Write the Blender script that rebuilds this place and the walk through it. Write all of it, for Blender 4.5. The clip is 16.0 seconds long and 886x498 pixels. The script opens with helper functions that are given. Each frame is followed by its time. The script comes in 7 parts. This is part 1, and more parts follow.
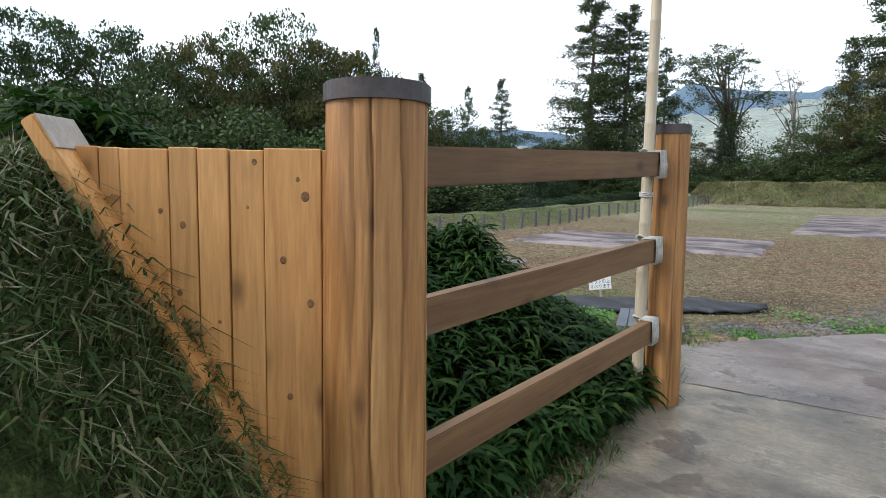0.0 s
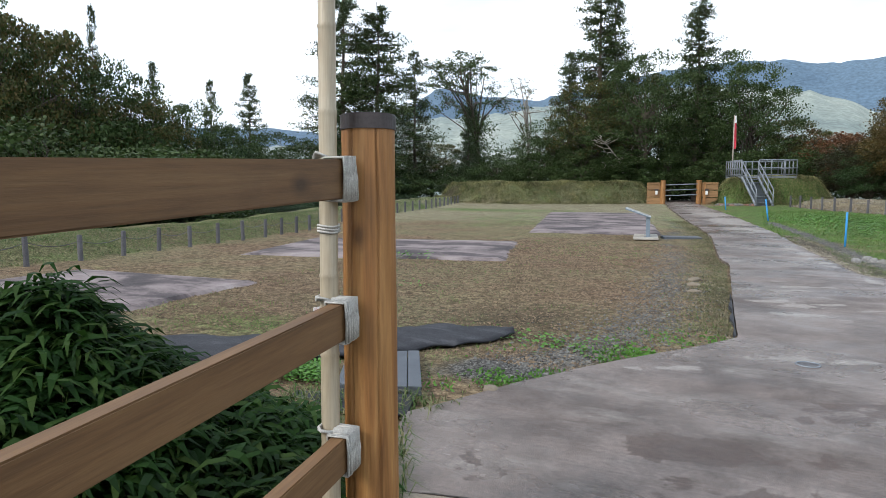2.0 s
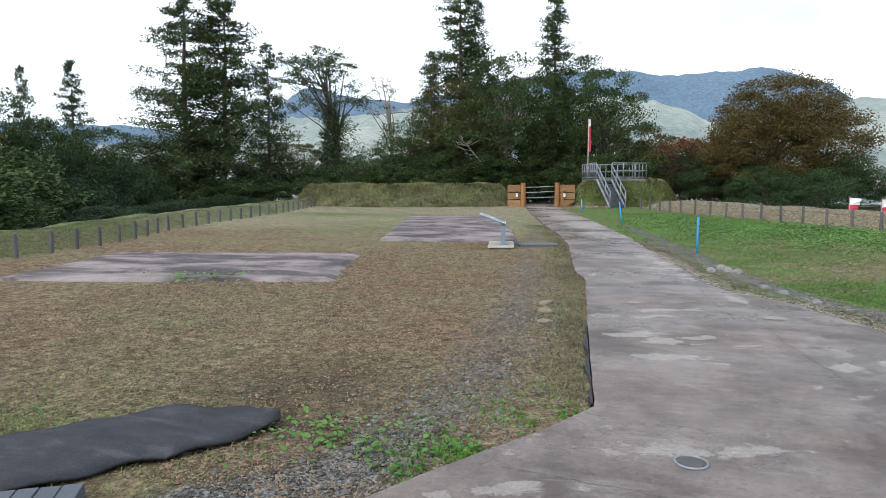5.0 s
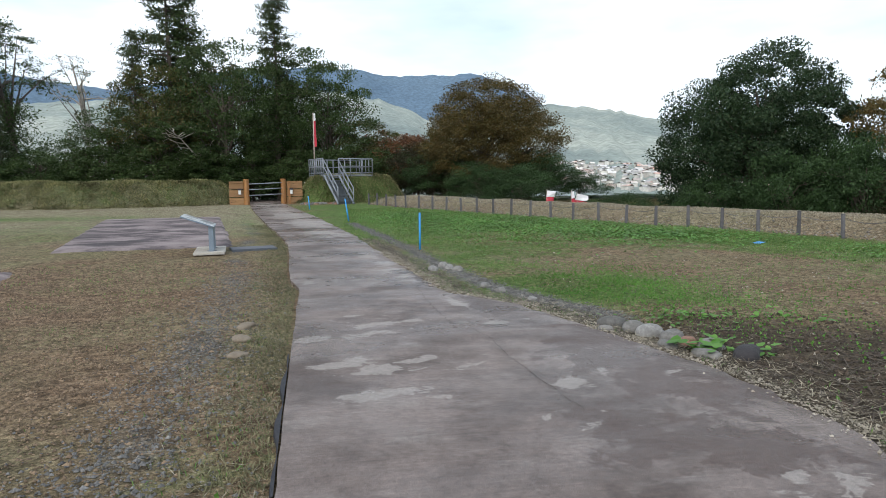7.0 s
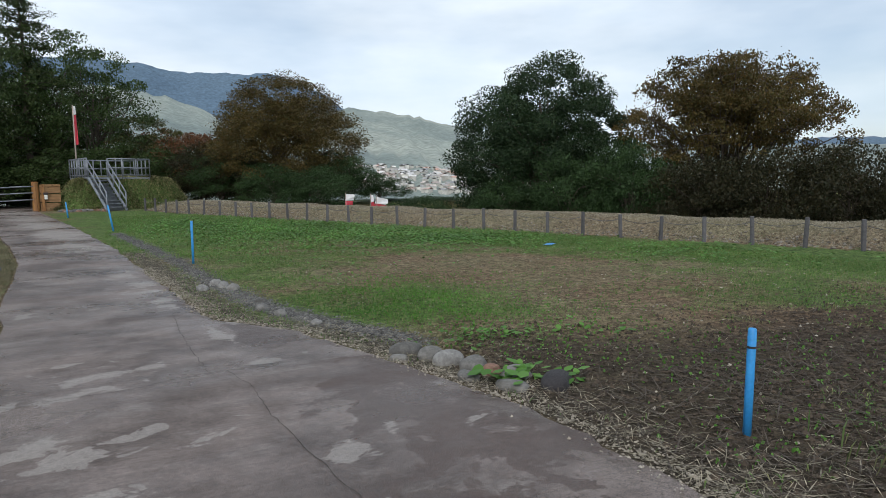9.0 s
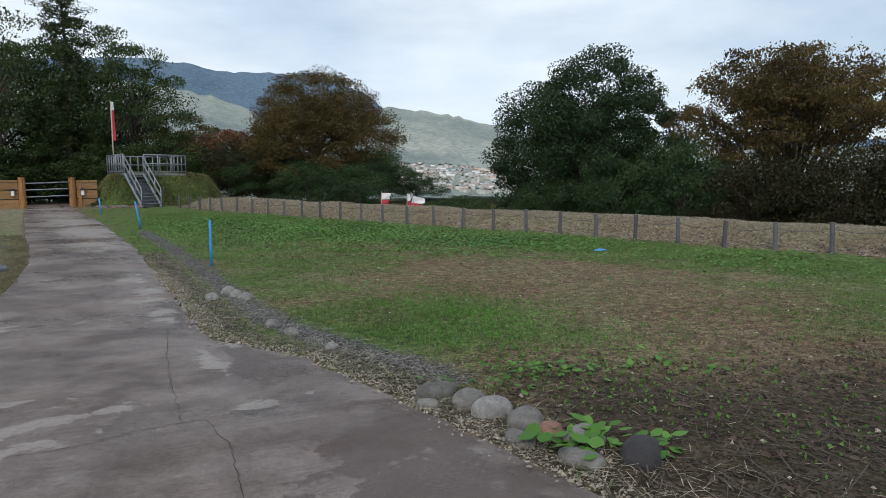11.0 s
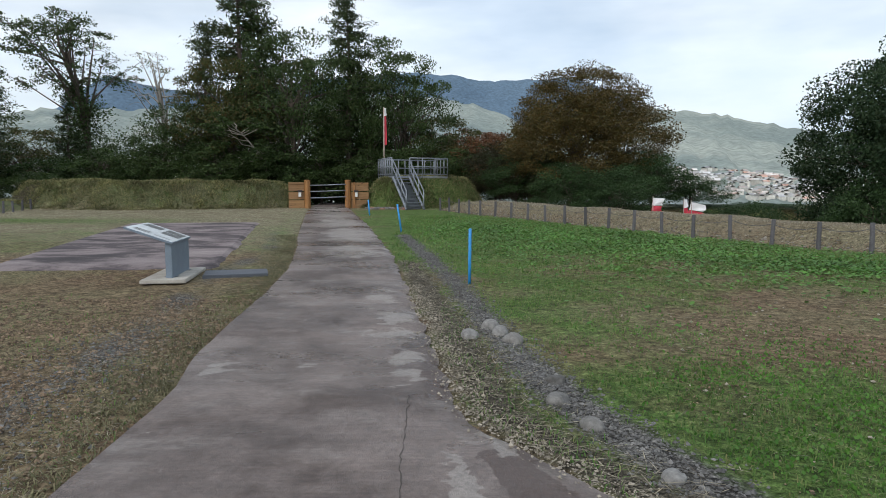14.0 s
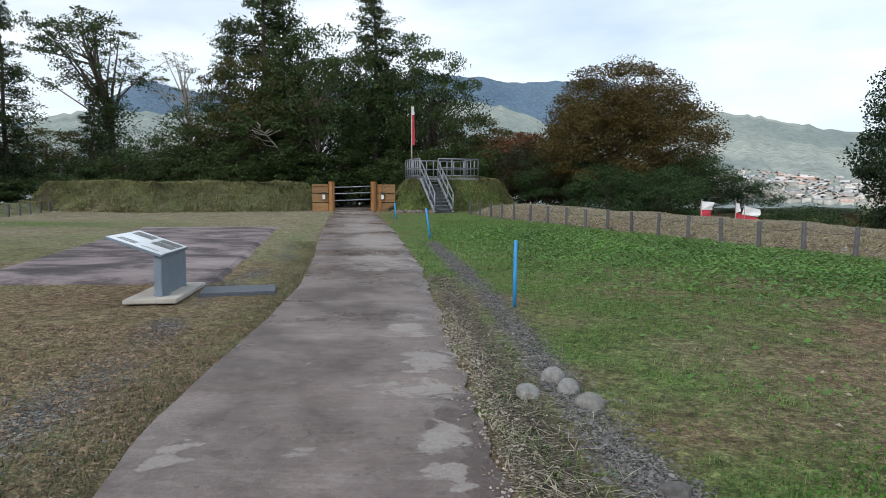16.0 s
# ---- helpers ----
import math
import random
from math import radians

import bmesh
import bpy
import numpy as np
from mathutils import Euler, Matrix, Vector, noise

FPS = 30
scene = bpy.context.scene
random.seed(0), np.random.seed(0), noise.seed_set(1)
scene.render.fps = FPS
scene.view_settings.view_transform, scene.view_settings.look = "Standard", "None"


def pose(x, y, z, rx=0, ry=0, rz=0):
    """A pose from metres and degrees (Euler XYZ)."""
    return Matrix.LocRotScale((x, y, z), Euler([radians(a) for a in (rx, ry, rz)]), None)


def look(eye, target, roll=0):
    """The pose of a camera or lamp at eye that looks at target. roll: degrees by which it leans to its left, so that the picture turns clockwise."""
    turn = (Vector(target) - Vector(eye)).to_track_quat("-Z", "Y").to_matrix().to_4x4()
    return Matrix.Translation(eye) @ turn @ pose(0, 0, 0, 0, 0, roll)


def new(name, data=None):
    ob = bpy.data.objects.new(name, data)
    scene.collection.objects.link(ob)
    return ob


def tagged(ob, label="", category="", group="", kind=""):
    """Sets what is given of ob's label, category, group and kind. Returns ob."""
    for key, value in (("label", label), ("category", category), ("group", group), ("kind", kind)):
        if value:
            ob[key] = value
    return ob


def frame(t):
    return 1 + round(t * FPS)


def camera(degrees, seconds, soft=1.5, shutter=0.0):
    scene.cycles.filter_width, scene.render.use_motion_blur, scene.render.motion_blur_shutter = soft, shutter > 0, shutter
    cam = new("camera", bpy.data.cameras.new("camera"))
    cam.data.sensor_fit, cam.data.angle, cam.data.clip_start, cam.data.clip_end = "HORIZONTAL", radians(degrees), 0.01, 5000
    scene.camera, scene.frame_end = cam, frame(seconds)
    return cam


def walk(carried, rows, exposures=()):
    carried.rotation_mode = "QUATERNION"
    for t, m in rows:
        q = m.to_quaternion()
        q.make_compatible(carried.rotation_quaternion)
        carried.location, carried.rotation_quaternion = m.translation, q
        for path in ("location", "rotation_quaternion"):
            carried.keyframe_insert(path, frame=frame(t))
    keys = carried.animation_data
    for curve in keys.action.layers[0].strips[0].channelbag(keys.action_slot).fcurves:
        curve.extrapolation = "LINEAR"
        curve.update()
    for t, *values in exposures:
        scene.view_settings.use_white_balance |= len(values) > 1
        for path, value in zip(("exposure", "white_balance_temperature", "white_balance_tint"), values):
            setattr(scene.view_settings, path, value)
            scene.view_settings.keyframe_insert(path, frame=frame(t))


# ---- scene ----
cam = camera(69.6, 16.0, soft=0.7)
PATH = [
    (0, (0.452, -0.35, 1.403), (-1.011, 1.0, 1.209), 0.8),
    (0.5, (0.312, 0.094, 1.436), (-1.009, 1.584, 1.248), 0.3),
    (1, (0.139, 0.519, 1.478), (-0.981, 2.166, 1.29), 0.4),
    (1.5, (0.007, 0.944, 1.499), (-0.978, 2.674, 1.309), -0.0),
    (2, (-0.175, 1.338, 1.524), (-1.058, 3.122, 1.335), 0.0),
    (2.5, (-0.209, 1.73, 1.547), (-0.962, 3.573, 1.357), -0.2),
    (3, (-0.256, 2.129, 1.56), (-0.936, 4.001, 1.369), -0.1),
    (3.5, (-0.242, 2.548, 1.583), (-0.848, 4.444, 1.39), -0.1),
    (3.7, (-0.238, 2.716, 1.583), (-0.823, 4.62, 1.395), 0.0),
    (5.8, (-0.181, 4.323, 1.629), (-0.521, 6.285, 1.438), -0.6),
    (6, (-0.112, 4.494, 1.634), (-0.366, 6.469, 1.441), -0.6),
    (6.5, (-0.048, 4.861, 1.631), (-0.036, 6.851, 1.435), -0.7),
    (7, (0.089, 5.224, 1.615), (0.387, 7.192, 1.412), -0.7),
    (7.5, (0.284, 5.545, 1.621), (0.798, 7.467, 1.416), -1.0),
    (8, (0.462, 5.855, 1.627), (1.25, 7.682, 1.418), -0.9),
    (8.5, (0.634, 6.114, 1.632), (1.503, 7.903, 1.421), -0.9),
    (8.7, (0.673, 6.247, 1.608), (1.548, 8.034, 1.406), -0.8),
    (10.8, (1.265, 7.5, 1.589), (2.087, 9.312, 1.388), -0.4),
    (11, (1.298, 7.68, 1.582), (2.066, 9.516, 1.381), -0.3),
    (11.5, (1.394, 8.142, 1.572), (2.037, 10.026, 1.374), -0.2),
    (12, (1.452, 8.64, 1.566), (1.929, 10.572, 1.371), -0.2),
    (12.5, (1.487, 9.118, 1.554), (1.849, 11.076, 1.362), -0.0),
    (13, (1.484, 9.581, 1.572), (1.692, 11.561, 1.381), 0.0),
    (13.5, (1.428, 10.059, 1.553), (1.556, 12.046, 1.365), 0.2),
    (14, (1.373, 10.515, 1.559), (1.389, 12.506, 1.372), 0.1),
    (14.5, (1.287, 10.98, 1.572), (1.26, 12.971, 1.385), 0.2),
    (15, (1.269, 11.426, 1.567), (1.207, 13.417, 1.384), 0.1),
    (15.5, (1.225, 11.883, 1.568), (1.156, 13.874, 1.389), 0.2),
    (16, (1.21, 12.341, 1.577), (1.142, 14.331, 1.396), 0.2),
]
walk(cam, [(t, look(eye, target, roll)) for t, eye, target, roll in PATH],
     [(0.0, 0.92), (0.6, 0.8), (1.5, 0.78), (2.5, 0.8), (3.5, 0.94), (6.0, 0.74), (7.0, 0.58), (8.5, 0.2), (11.0, 0.1), (12.0, 0.1), (13.0, 0.13), (14.0, 0.22), (16.0, 0.36)])

# ---- sky, sun, exposure ----
SUN_AZ, SUN_EL = 215.0, 38.0          # degrees clockwise from +y, above the horizon
world = bpy.data.worlds.new("sky")
scene.world = world
world.use_nodes = True
wn, wl = world.node_tree.nodes, world.node_tree.links
wn.clear()
w_out = wn.new("ShaderNodeOutputWorld")
w_bg = wn.new("ShaderNodeBackground")
w_sky = wn.new("ShaderNodeTexSky")
w_sky.sky_type, w_sky.sun_disc = "NISHITA", False
w_sky.sun_elevation, w_sky.sun_rotation = radians(SUN_EL), radians(SUN_AZ)
w_sky.air_density, w_sky.dust_density, w_sky.ozone_density = 1.0, 1.5, 1.0
w_geo = wn.new("ShaderNodeTexCoord")
w_map = wn.new("ShaderNodeMapping")
w_map.inputs["Scale"].default_value = (1.4, 1.4, 4.6)
w_noise = wn.new("ShaderNodeTexNoise")
w_noise.inputs["Scale"].default_value = 1.3
w_noise.inputs["Detail"].default_value = 5
w_noise.inputs["Roughness"].default_value = 0.52
w_ramp = wn.new("ShaderNodeValToRGB")
w_ramp.color_ramp.elements[0].position, w_ramp.color_ramp.elements[1].position = 0.36, 0.62
w_ramp.color_ramp.elements[0].color, w_ramp.color_ramp.elements[1].color = (0.45, 0.45, 0.45, 1), (0.95, 0.95, 0.95, 1)
w_noise2 = wn.new("ShaderNodeTexNoise")
w_noise2.inputs["Scale"].default_value = 2.1
w_noise2.inputs["Detail"].default_value = 5
w_ramp2 = wn.new("ShaderNodeValToRGB")
w_ramp2.color_ramp.elements[0].position, w_ramp2.color_ramp.elements[1].position = 0.34, 0.6
w_ramp2.color_ramp.elements[0].color, w_ramp2.color_ramp.elements[1].color = (6.9, 8.1, 9.5, 1), (8.9, 9.7, 10.4, 1)
w_mix = wn.new("ShaderNodeMixRGB")
w_bg.inputs["Strength"].default_value = 0.1
wl.new(w_geo.outputs["Generated"], w_map.inputs["Vector"])
wl.new(w_map.outputs["Vector"], w_noise.inputs["Vector"])
wl.new(w_map.outputs["Vector"], w_noise2.inputs["Vector"])
wl.new(w_noise.outputs["Fac"], w_ramp.inputs["Fac"])
wl.new(w_noise2.outputs["Fac"], w_ramp2.inputs["Fac"])
wl.new(w_ramp.outputs["Color"], w_mix.inputs["Fac"])
wl.new(w_sky.outputs["Color"], w_mix.inputs["Color1"])
wl.new(w_ramp2.outputs["Color"], w_mix.inputs["Color2"])
wl.new(w_mix.outputs["Color"], w_bg.inputs["Color"])
wl.new(w_bg.outputs["Background"], w_out.inputs["Surface"])

sun = new("sun", bpy.data.lights.new("sun", "SUN"))
sun.data.energy, sun.data.angle, sun.data.color = 1.35, radians(12), (1.0, 0.975, 0.93)
sa, se = radians(SUN_AZ), radians(SUN_EL)
sun_from = Vector((math.sin(sa) * math.cos(se), math.cos(sa) * math.cos(se), math.sin(se)))
sun.matrix_world = look(sun_from * 100, (0, 0, 0))

# ---- materials ----
def nodes_of(name):
    m = bpy.data.materials.new(name)
    m.use_nodes = True
    nt = m.node_tree
    return m, nt.nodes, nt.links, nt.nodes["Principled BSDF"]


def coords(n, l, scale=(1, 1, 1), kind="Object"):
    tc, mp = n.new("ShaderNodeTexCoord"), n.new("ShaderNodeMapping")
    mp.inputs["Scale"].default_value = scale
    l.new(tc.outputs[kind], mp.inputs["Vector"])
    return mp.outputs["Vector"]


def noise_of(n, l, vec, scale, detail=5, rough=0.55, distort=0.0):
    t = n.new("ShaderNodeTexNoise")
    t.inputs["Scale"].default_value, t.inputs["Detail"].default_value = scale, detail
    t.inputs["Roughness"].default_value, t.inputs["Distortion"].default_value = rough, distort
    l.new(vec, t.inputs["Vector"])
    return t.outputs["Fac"]


def ramp_of(n, l, fac, stops):
    r = n.new("ShaderNodeValToRGB")
    e = r.color_ramp.elements
    while len(e) < len(stops):
        e.new(0.5)
    for k, (p, c) in enumerate(stops):
        e[k].position = p
        e[k].color = (*c, 1) if not isinstance(c, (int, float)) else (c, c, c, 1)
    l.new(fac, r.inputs["Fac"])
    return r.outputs["Color"]


def mix_of(n, l, fac, a, b, mode="MIX"):
    m = n.new("ShaderNodeMixRGB")
    m.blend_type = mode
    for key, v in (("Fac", fac), ("Color1", a), ("Color2", b)):
        if isinstance(v, (int, float)):
            m.inputs[key].default_value = v if key == "Fac" else (v, v, v, 1)
        elif isinstance(v, tuple):
            m.inputs[key].default_value = (*v, 1)
        else:
            l.new(v, m.inputs[key])
    return m.outputs["Color"]


def math_of(n, l, op, a, b=0.0):
    m = n.new("ShaderNodeMath")
    m.operation, m.use_clamp = op, op in ("ADD", "SUBTRACT", "MULTIPLY")
    for k, v in enumerate((a, b)):
        if isinstance(v, (int, float)):
            m.inputs[k].default_value = v
        else:
            l.new(v, m.inputs[k])
    return m.outputs["Value"]


def noise_rgb(n, l, vec, scale):
    t = n.new("ShaderNodeTexNoise")
    t.inputs["Scale"].default_value, t.inputs["Detail"].default_value = scale, 3
    l.new(vec, t.inputs["Vector"])
    return t.outputs["Color"]


def bump_of(n, l, bsdf, height, strength=0.4, dist=0.02):
    b = n.new("ShaderNodeBump")
    b.inputs["Strength"].default_value, b.inputs["Distance"].default_value = strength, dist
    l.new(height, b.inputs["Height"])
    l.new(b.outputs["Normal"], bsdf.inputs["Normal"])


def surface(name, stops, scale=6.0, rough=0.8, metal=0.0, bump=0.3, stretch=(1, 1, 1), fine=40.0, fine_amount=0.35, island=0.0, random=0.0):
    """Two-scale noise paint, for all plain surfaces."""
    m, n, l, bsdf = nodes_of(name)
    vec = coords(n, l, stretch)
    big = noise_of(n, l, vec, scale, 4, 0.6, 0.4)
    small = noise_of(n, l, vec, fine, 5, 0.6)
    col = ramp_of(n, l, big, stops)
    shade = ramp_of(n, l, small, [(0.25, 1 - fine_amount), (0.75, 1 + fine_amount * 0.6)])
    col = mix_of(n, l, 1.0, col, shade, "MULTIPLY")
    if island:
        g = n.new("ShaderNodeNewGeometry")
        var = ramp_of(n, l, g.outputs["Random Per Island"], [(0, 1 - island), (1, 1 + island)])
        col = mix_of(n, l, 1.0, col, var, "MULTIPLY")
    if random:
        o = n.new("ShaderNodeObjectInfo")
        var = ramp_of(n, l, o.outputs["Random"], [(0, 1 - random), (1, 1 + random)])
        col = mix_of(n, l, 1.0, col, var, "MULTIPLY")
    l.new(col, bsdf.inputs["Base Color"])
    bsdf.inputs["Roughness"].default_value, bsdf.inputs["Metallic"].default_value = rough, metal
    if bump:
        bump_of(n, l, bsdf, small, bump, 0.01)
    return m


def leaf_material(name, colours, translucent=0.25, rough=0.55, grain=0.5, lo=0.65, hi=1.25):
    """Leaves: a colour for each leaf, drawn from the given range, slightly see-through to light."""
    m, n, l, bsdf = nodes_of(name)
    g = n.new("ShaderNodeNewGeometry")
    k = len(colours)
    col = ramp_of(n, l, g.outputs["Random Per Island"], [(i / max(1, k - 1), c) for i, c in enumerate(colours)])
    vec = coords(n, l)
    patch = ramp_of(n, l, noise_of(n, l, vec, grain, 3), [(0.3, lo), (0.7, hi)])
    col = mix_of(n, l, 1.0, col, patch, "MULTIPLY")
    l.new(col, bsdf.inputs["Base Color"])
    bsdf.inputs["Roughness"].default_value = rough
    bsdf.inputs["Specular IOR Level"].default_value = 0.22
    tr, mx = n.new("ShaderNodeBsdfTranslucent"), n.new("ShaderNodeMixShader")
    l.new(col, tr.inputs["Color"])
    mx.inputs["Fac"].default_value = translucent
    l.new(bsdf.outputs["BSDF"], mx.inputs[1])
    l.new(tr.outputs["BSDF"], mx.inputs[2])
    l.new(mx.outputs["Shader"], n["Material Output"].inputs["Surface"])
    return m


def wood_material(name, dark, mid, light, axis, knots=True, rough=0.62, streak=0.5, weather=None):
    """Sawn or turned timber with grain along axis (0, 1, 2), knots and rain streaks."""
    m, n, l, bsdf = nodes_of(name)
    stretch = [14.0, 14.0, 14.0]
    stretch[axis] = 0.9
    vec = coords(n, l, tuple(stretch))
    o = n.new("ShaderNodeObjectInfo")
    shift = n.new("ShaderNodeVectorMath")
    shift.operation = "ADD"
    l.new(vec, shift.inputs[0])
    rnd = n.new("ShaderNodeVectorMath")
    rnd.operation = "SCALE"
    rnd.inputs[0].default_value = (31.0, 17.0, 23.0)
    l.new(o.outputs["Random"], rnd.inputs["Scale"])
    l.new(rnd.outputs["Vector"], shift.inputs[1])
    v = shift.outputs["Vector"]
    grain = noise_of(n, l, v, 1.1, 6, 0.6, 0.8)
    fine = noise_of(n, l, v, 7.0, 4, 0.6)
    col = ramp_of(n, l, grain, [(0.28, dark), (0.5, mid), (0.72, light)])
    col = mix_of(n, l, 1.0, col, ramp_of(n, l, fine, [(0.3, 0.82), (0.7, 1.12)]), "MULTIPLY")
    if knots:
        ks = [4.2, 4.2, 4.2]
        ks[axis] = 2.4
        kv = coords(n, l, tuple(ks))
        vo = n.new("ShaderNodeTexVoronoi")
        vo.inputs["Scale"].default_value = 1.35
        sh2 = n.new("ShaderNodeVectorMath")
        sh2.operation = "ADD"
        l.new(kv, sh2.inputs[0])
        l.new(rnd.outputs["Vector"], sh2.inputs[1])
        l.new(sh2.outputs["Vector"], vo.inputs["Vector"])
        kmask = ramp_of(n, l, vo.outputs["Distance"], [(0.07, 1.0), (0.14, 0.5), (0.25, 0.0)])
        kmask = math_of(n, l, "MULTIPLY", kmask, 0.75)
        col = mix_of(n, l, kmask, col, tuple(c * 0.32 for c in dark))
    var = ramp_of(n, l, o.outputs["Random"], [(0, 0.86), (1, 1.12)])
    col = mix_of(n, l, 1.0, col, var, "MULTIPLY")
    if weather:
        wv = coords(n, l, (1, 1, 1))
        wf = ramp_of(n, l, noise_of(n, l, wv, 2.3, 6, 0.65), [(0.5, 0.0), (0.72, streak)])
        col = mix_of(n, l, wf, col, weather)
    l.new(col, bsdf.inputs["Base Color"])
    bsdf.inputs["Roughness"].default_value = rough
    bump_of(n, l, bsdf, fine, 0.25, 0.004)
    return m


W_POST = wood_material("post_wood", (0.18, 0.072, 0.02), (0.31, 0.142, 0.043), (0.43, 0.225, 0.08), 2, True, 0.55, 0.3, (0.22, 0.12, 0.055))
W_BOARD = wood_material("board_wood", (0.41, 0.182, 0.053), (0.535, 0.26, 0.083), (0.62, 0.33, 0.122), 2, True, 0.6, 0.25, (0.42, 0.26, 0.12))
W_RAIL = wood_material("rail_wood", (0.098, 0.047, 0.017), (0.152, 0.077, 0.029), (0.2, 0.11, 0.045), 0, True, 0.65, 0.35, (0.17, 0.095, 0.042))
W_GATE = wood_material("gate_wood", (0.17, 0.085, 0.034), (0.25, 0.135, 0.055), (0.32, 0.185, 0.08), 0, True, 0.65, 0.3, (0.2, 0.13, 0.07))
W_GREY = wood_material("weathered_wood", (0.25, 0.2, 0.16), (0.33, 0.28, 0.24), (0.42, 0.37, 0.32), 2, False, 0.8)
M_CAP = surface("painted_cap", [(0.3, (0.045, 0.036, 0.036)), (0.7, (0.075, 0.06, 0.06))], 9, 0.42, 0.35, 0.15, fine=60, fine_amount=0.2)
M_BAMBOO = wood_material("dry_bamboo", (0.33, 0.26, 0.17), (0.43, 0.355, 0.25), (0.5, 0.43, 0.32), 2, False, 0.45, 0.5, (0.36, 0.25, 0.14))
M_ROPE = surface("white_cord", [(0.3, (0.42, 0.40, 0.37)), (0.7, (0.6, 0.58, 0.54))], 30, 0.9, 0, 0.5, fine=200)
M_POSTGREY = surface("grey_plastic_post", [(0.3, (0.075, 0.072, 0.078)), (0.7, (0.12, 0.115, 0.125))], 5, 0.7, 0, 0.3, fine=40, random=0.25)
M_BLUE = surface("blue_pipe", [(0.3, (0.03, 0.26, 0.62)), (0.7, (0.05, 0.33, 0.72))], 7, 0.4, 0, 0.05, fine_amount=0.15)
M_GALV = surface("weathered_steel", [(0.3, (0.17, 0.19, 0.22)), (0.7, (0.27, 0.29, 0.32))], 3, 0.55, 0.3, 0.1, fine_amount=0.25)
M_SIGNBODY = surface("grey_blue_metal", [(0.3, (0.16, 0.20, 0.25)), (0.7, (0.20, 0.25, 0.30))], 3, 0.5, 0.1, 0.05, fine_amount=0.12)
M_SIGNFACE = surface("printed_panel", [(0.3, (0.74, 0.77, 0.79)), (0.7, (0.82, 0.85, 0.86))], 4, 0.22, 0, 0.0, fine_amount=0.06)
M_PRINT = surface("print_grey", [(0.3, (0.04, 0.043, 0.045)), (0.7, (0.2, 0.2, 0.19))], 16, 0.4, 0, 0.0, fine=50)
M_WHITE = surface("white_board", [(0.3, (0.68, 0.68, 0.65)), (0.7, (0.8, 0.8, 0.78))], 8, 0.5, 0, 0.05, fine_amount=0.08)
M_INK = surface("black_ink", [(0.3, (0.02, 0.02, 0.022)), (0.7, (0.035, 0.035, 0.035))], 20, 0.6, 0, 0.0)
M_CRACK = surface("crack_dirt", [(0.3, (0.035, 0.03, 0.026)), (0.7, (0.06, 0.052, 0.045))], 12, 0.95, 0, 0.0)
M_KNOT = surface("knot_wood", [(0.35, (0.10, 0.042, 0.014)), (0.65, (0.27, 0.125, 0.042))], 60, 0.6, 0, 0.1, fine=200)
M_REDINK = surface("red_ink", [(0.3, (0.42, 0.12, 0.10)), (0.7, (0.5, 0.2, 0.18))], 20, 0.6, 0, 0.0)
M_RED = surface("red_cloth", [(0.3, (0.5, 0.035, 0.06)), (0.7, (0.62, 0.06, 0.09))], 4, 0.8, 0, 0.1, fine_amount=0.2)
M_WCLOTH = surface("white_cloth", [(0.3, (0.68, 0.67, 0.68)), (0.7, (0.8, 0.79, 0.8))], 4, 0.8, 0, 0.1, fine_amount=0.1)
M_MAT = surface("black_rubber_mat", [(0.25, (0.024, 0.025, 0.03)), (0.55, (0.042, 0.043, 0.05)), (0.8, (0.085, 0.085, 0.094))], 2.6, 0.8, 0, 0.5, stretch=(1, 2.2, 1), fine=55, fine_amount=0.4)
M_MAT.node_tree.nodes["Principled BSDF"].inputs["Specular IOR Level"].default_value = 0.2
M_DECK = surface("grey_deck_plank", [(0.3, (0.058, 0.067, 0.082)), (0.7, (0.09, 0.1, 0.12))], 3, 0.6, 0, 0.2, stretch=(1, 1, 1), fine=60, fine_amount=0.25, random=0.08)
M_CONC = surface("cast_concrete", [(0.3, (0.36, 0.33, 0.29)), (0.7, (0.48, 0.45, 0.40))], 4, 0.9, 0, 0.5, fine=70, fine_amount=0.25)
M_STONE = surface("river_stone", [(0.25, (0.085, 0.08, 0.074)), (0.5, (0.155, 0.148, 0.138)), (0.8, (0.25, 0.242, 0.225))], 7, 0.85, 0, 0.6, fine=45, fine_amount=0.3, random=0.35)
M_STONEMIX = surface("broken_stone", [(0.3, (0.14, 0.125, 0.105)), (0.7, (0.27, 0.245, 0.21))], 7, 0.9, 0, 0.4, fine=50, island=0.5)
M_PALESTONE = surface("pale_stone", [(0.3, (0.15, 0.145, 0.138)), (0.6, (0.26, 0.252, 0.24)), (0.8, (0.36, 0.35, 0.335))], 9, 0.85, 0, 0.6, fine=45, fine_amount=0.3)
M_TAN = surface("tan_stone", [(0.3, (0.15, 0.118, 0.085)), (0.7, (0.23, 0.188, 0.142))], 7, 0.85, 0, 0.4, fine=50, fine_amount=0.25)
M_STONEDARK = surface("dark_basalt", [(0.3, (0.022, 0.02, 0.022)), (0.7, (0.05, 0.045, 0.048))], 9, 0.85, 0, 0.8, fine=60)
M_STONERED = surface("reddish_stone", [(0.3, (0.17, 0.09, 0.065)), (0.7, (0.26, 0.15, 0.11))], 9, 0.85, 0, 0.6, fine=60)
M_GRAVEL = surface("gravel_stones", [(0.25, (0.075, 0.073, 0.074)), (0.5, (0.128, 0.125, 0.122)), (0.8, (0.235, 0.228, 0.212))], 13, 0.9, 0, 0.3, fine=60, island=0.4)
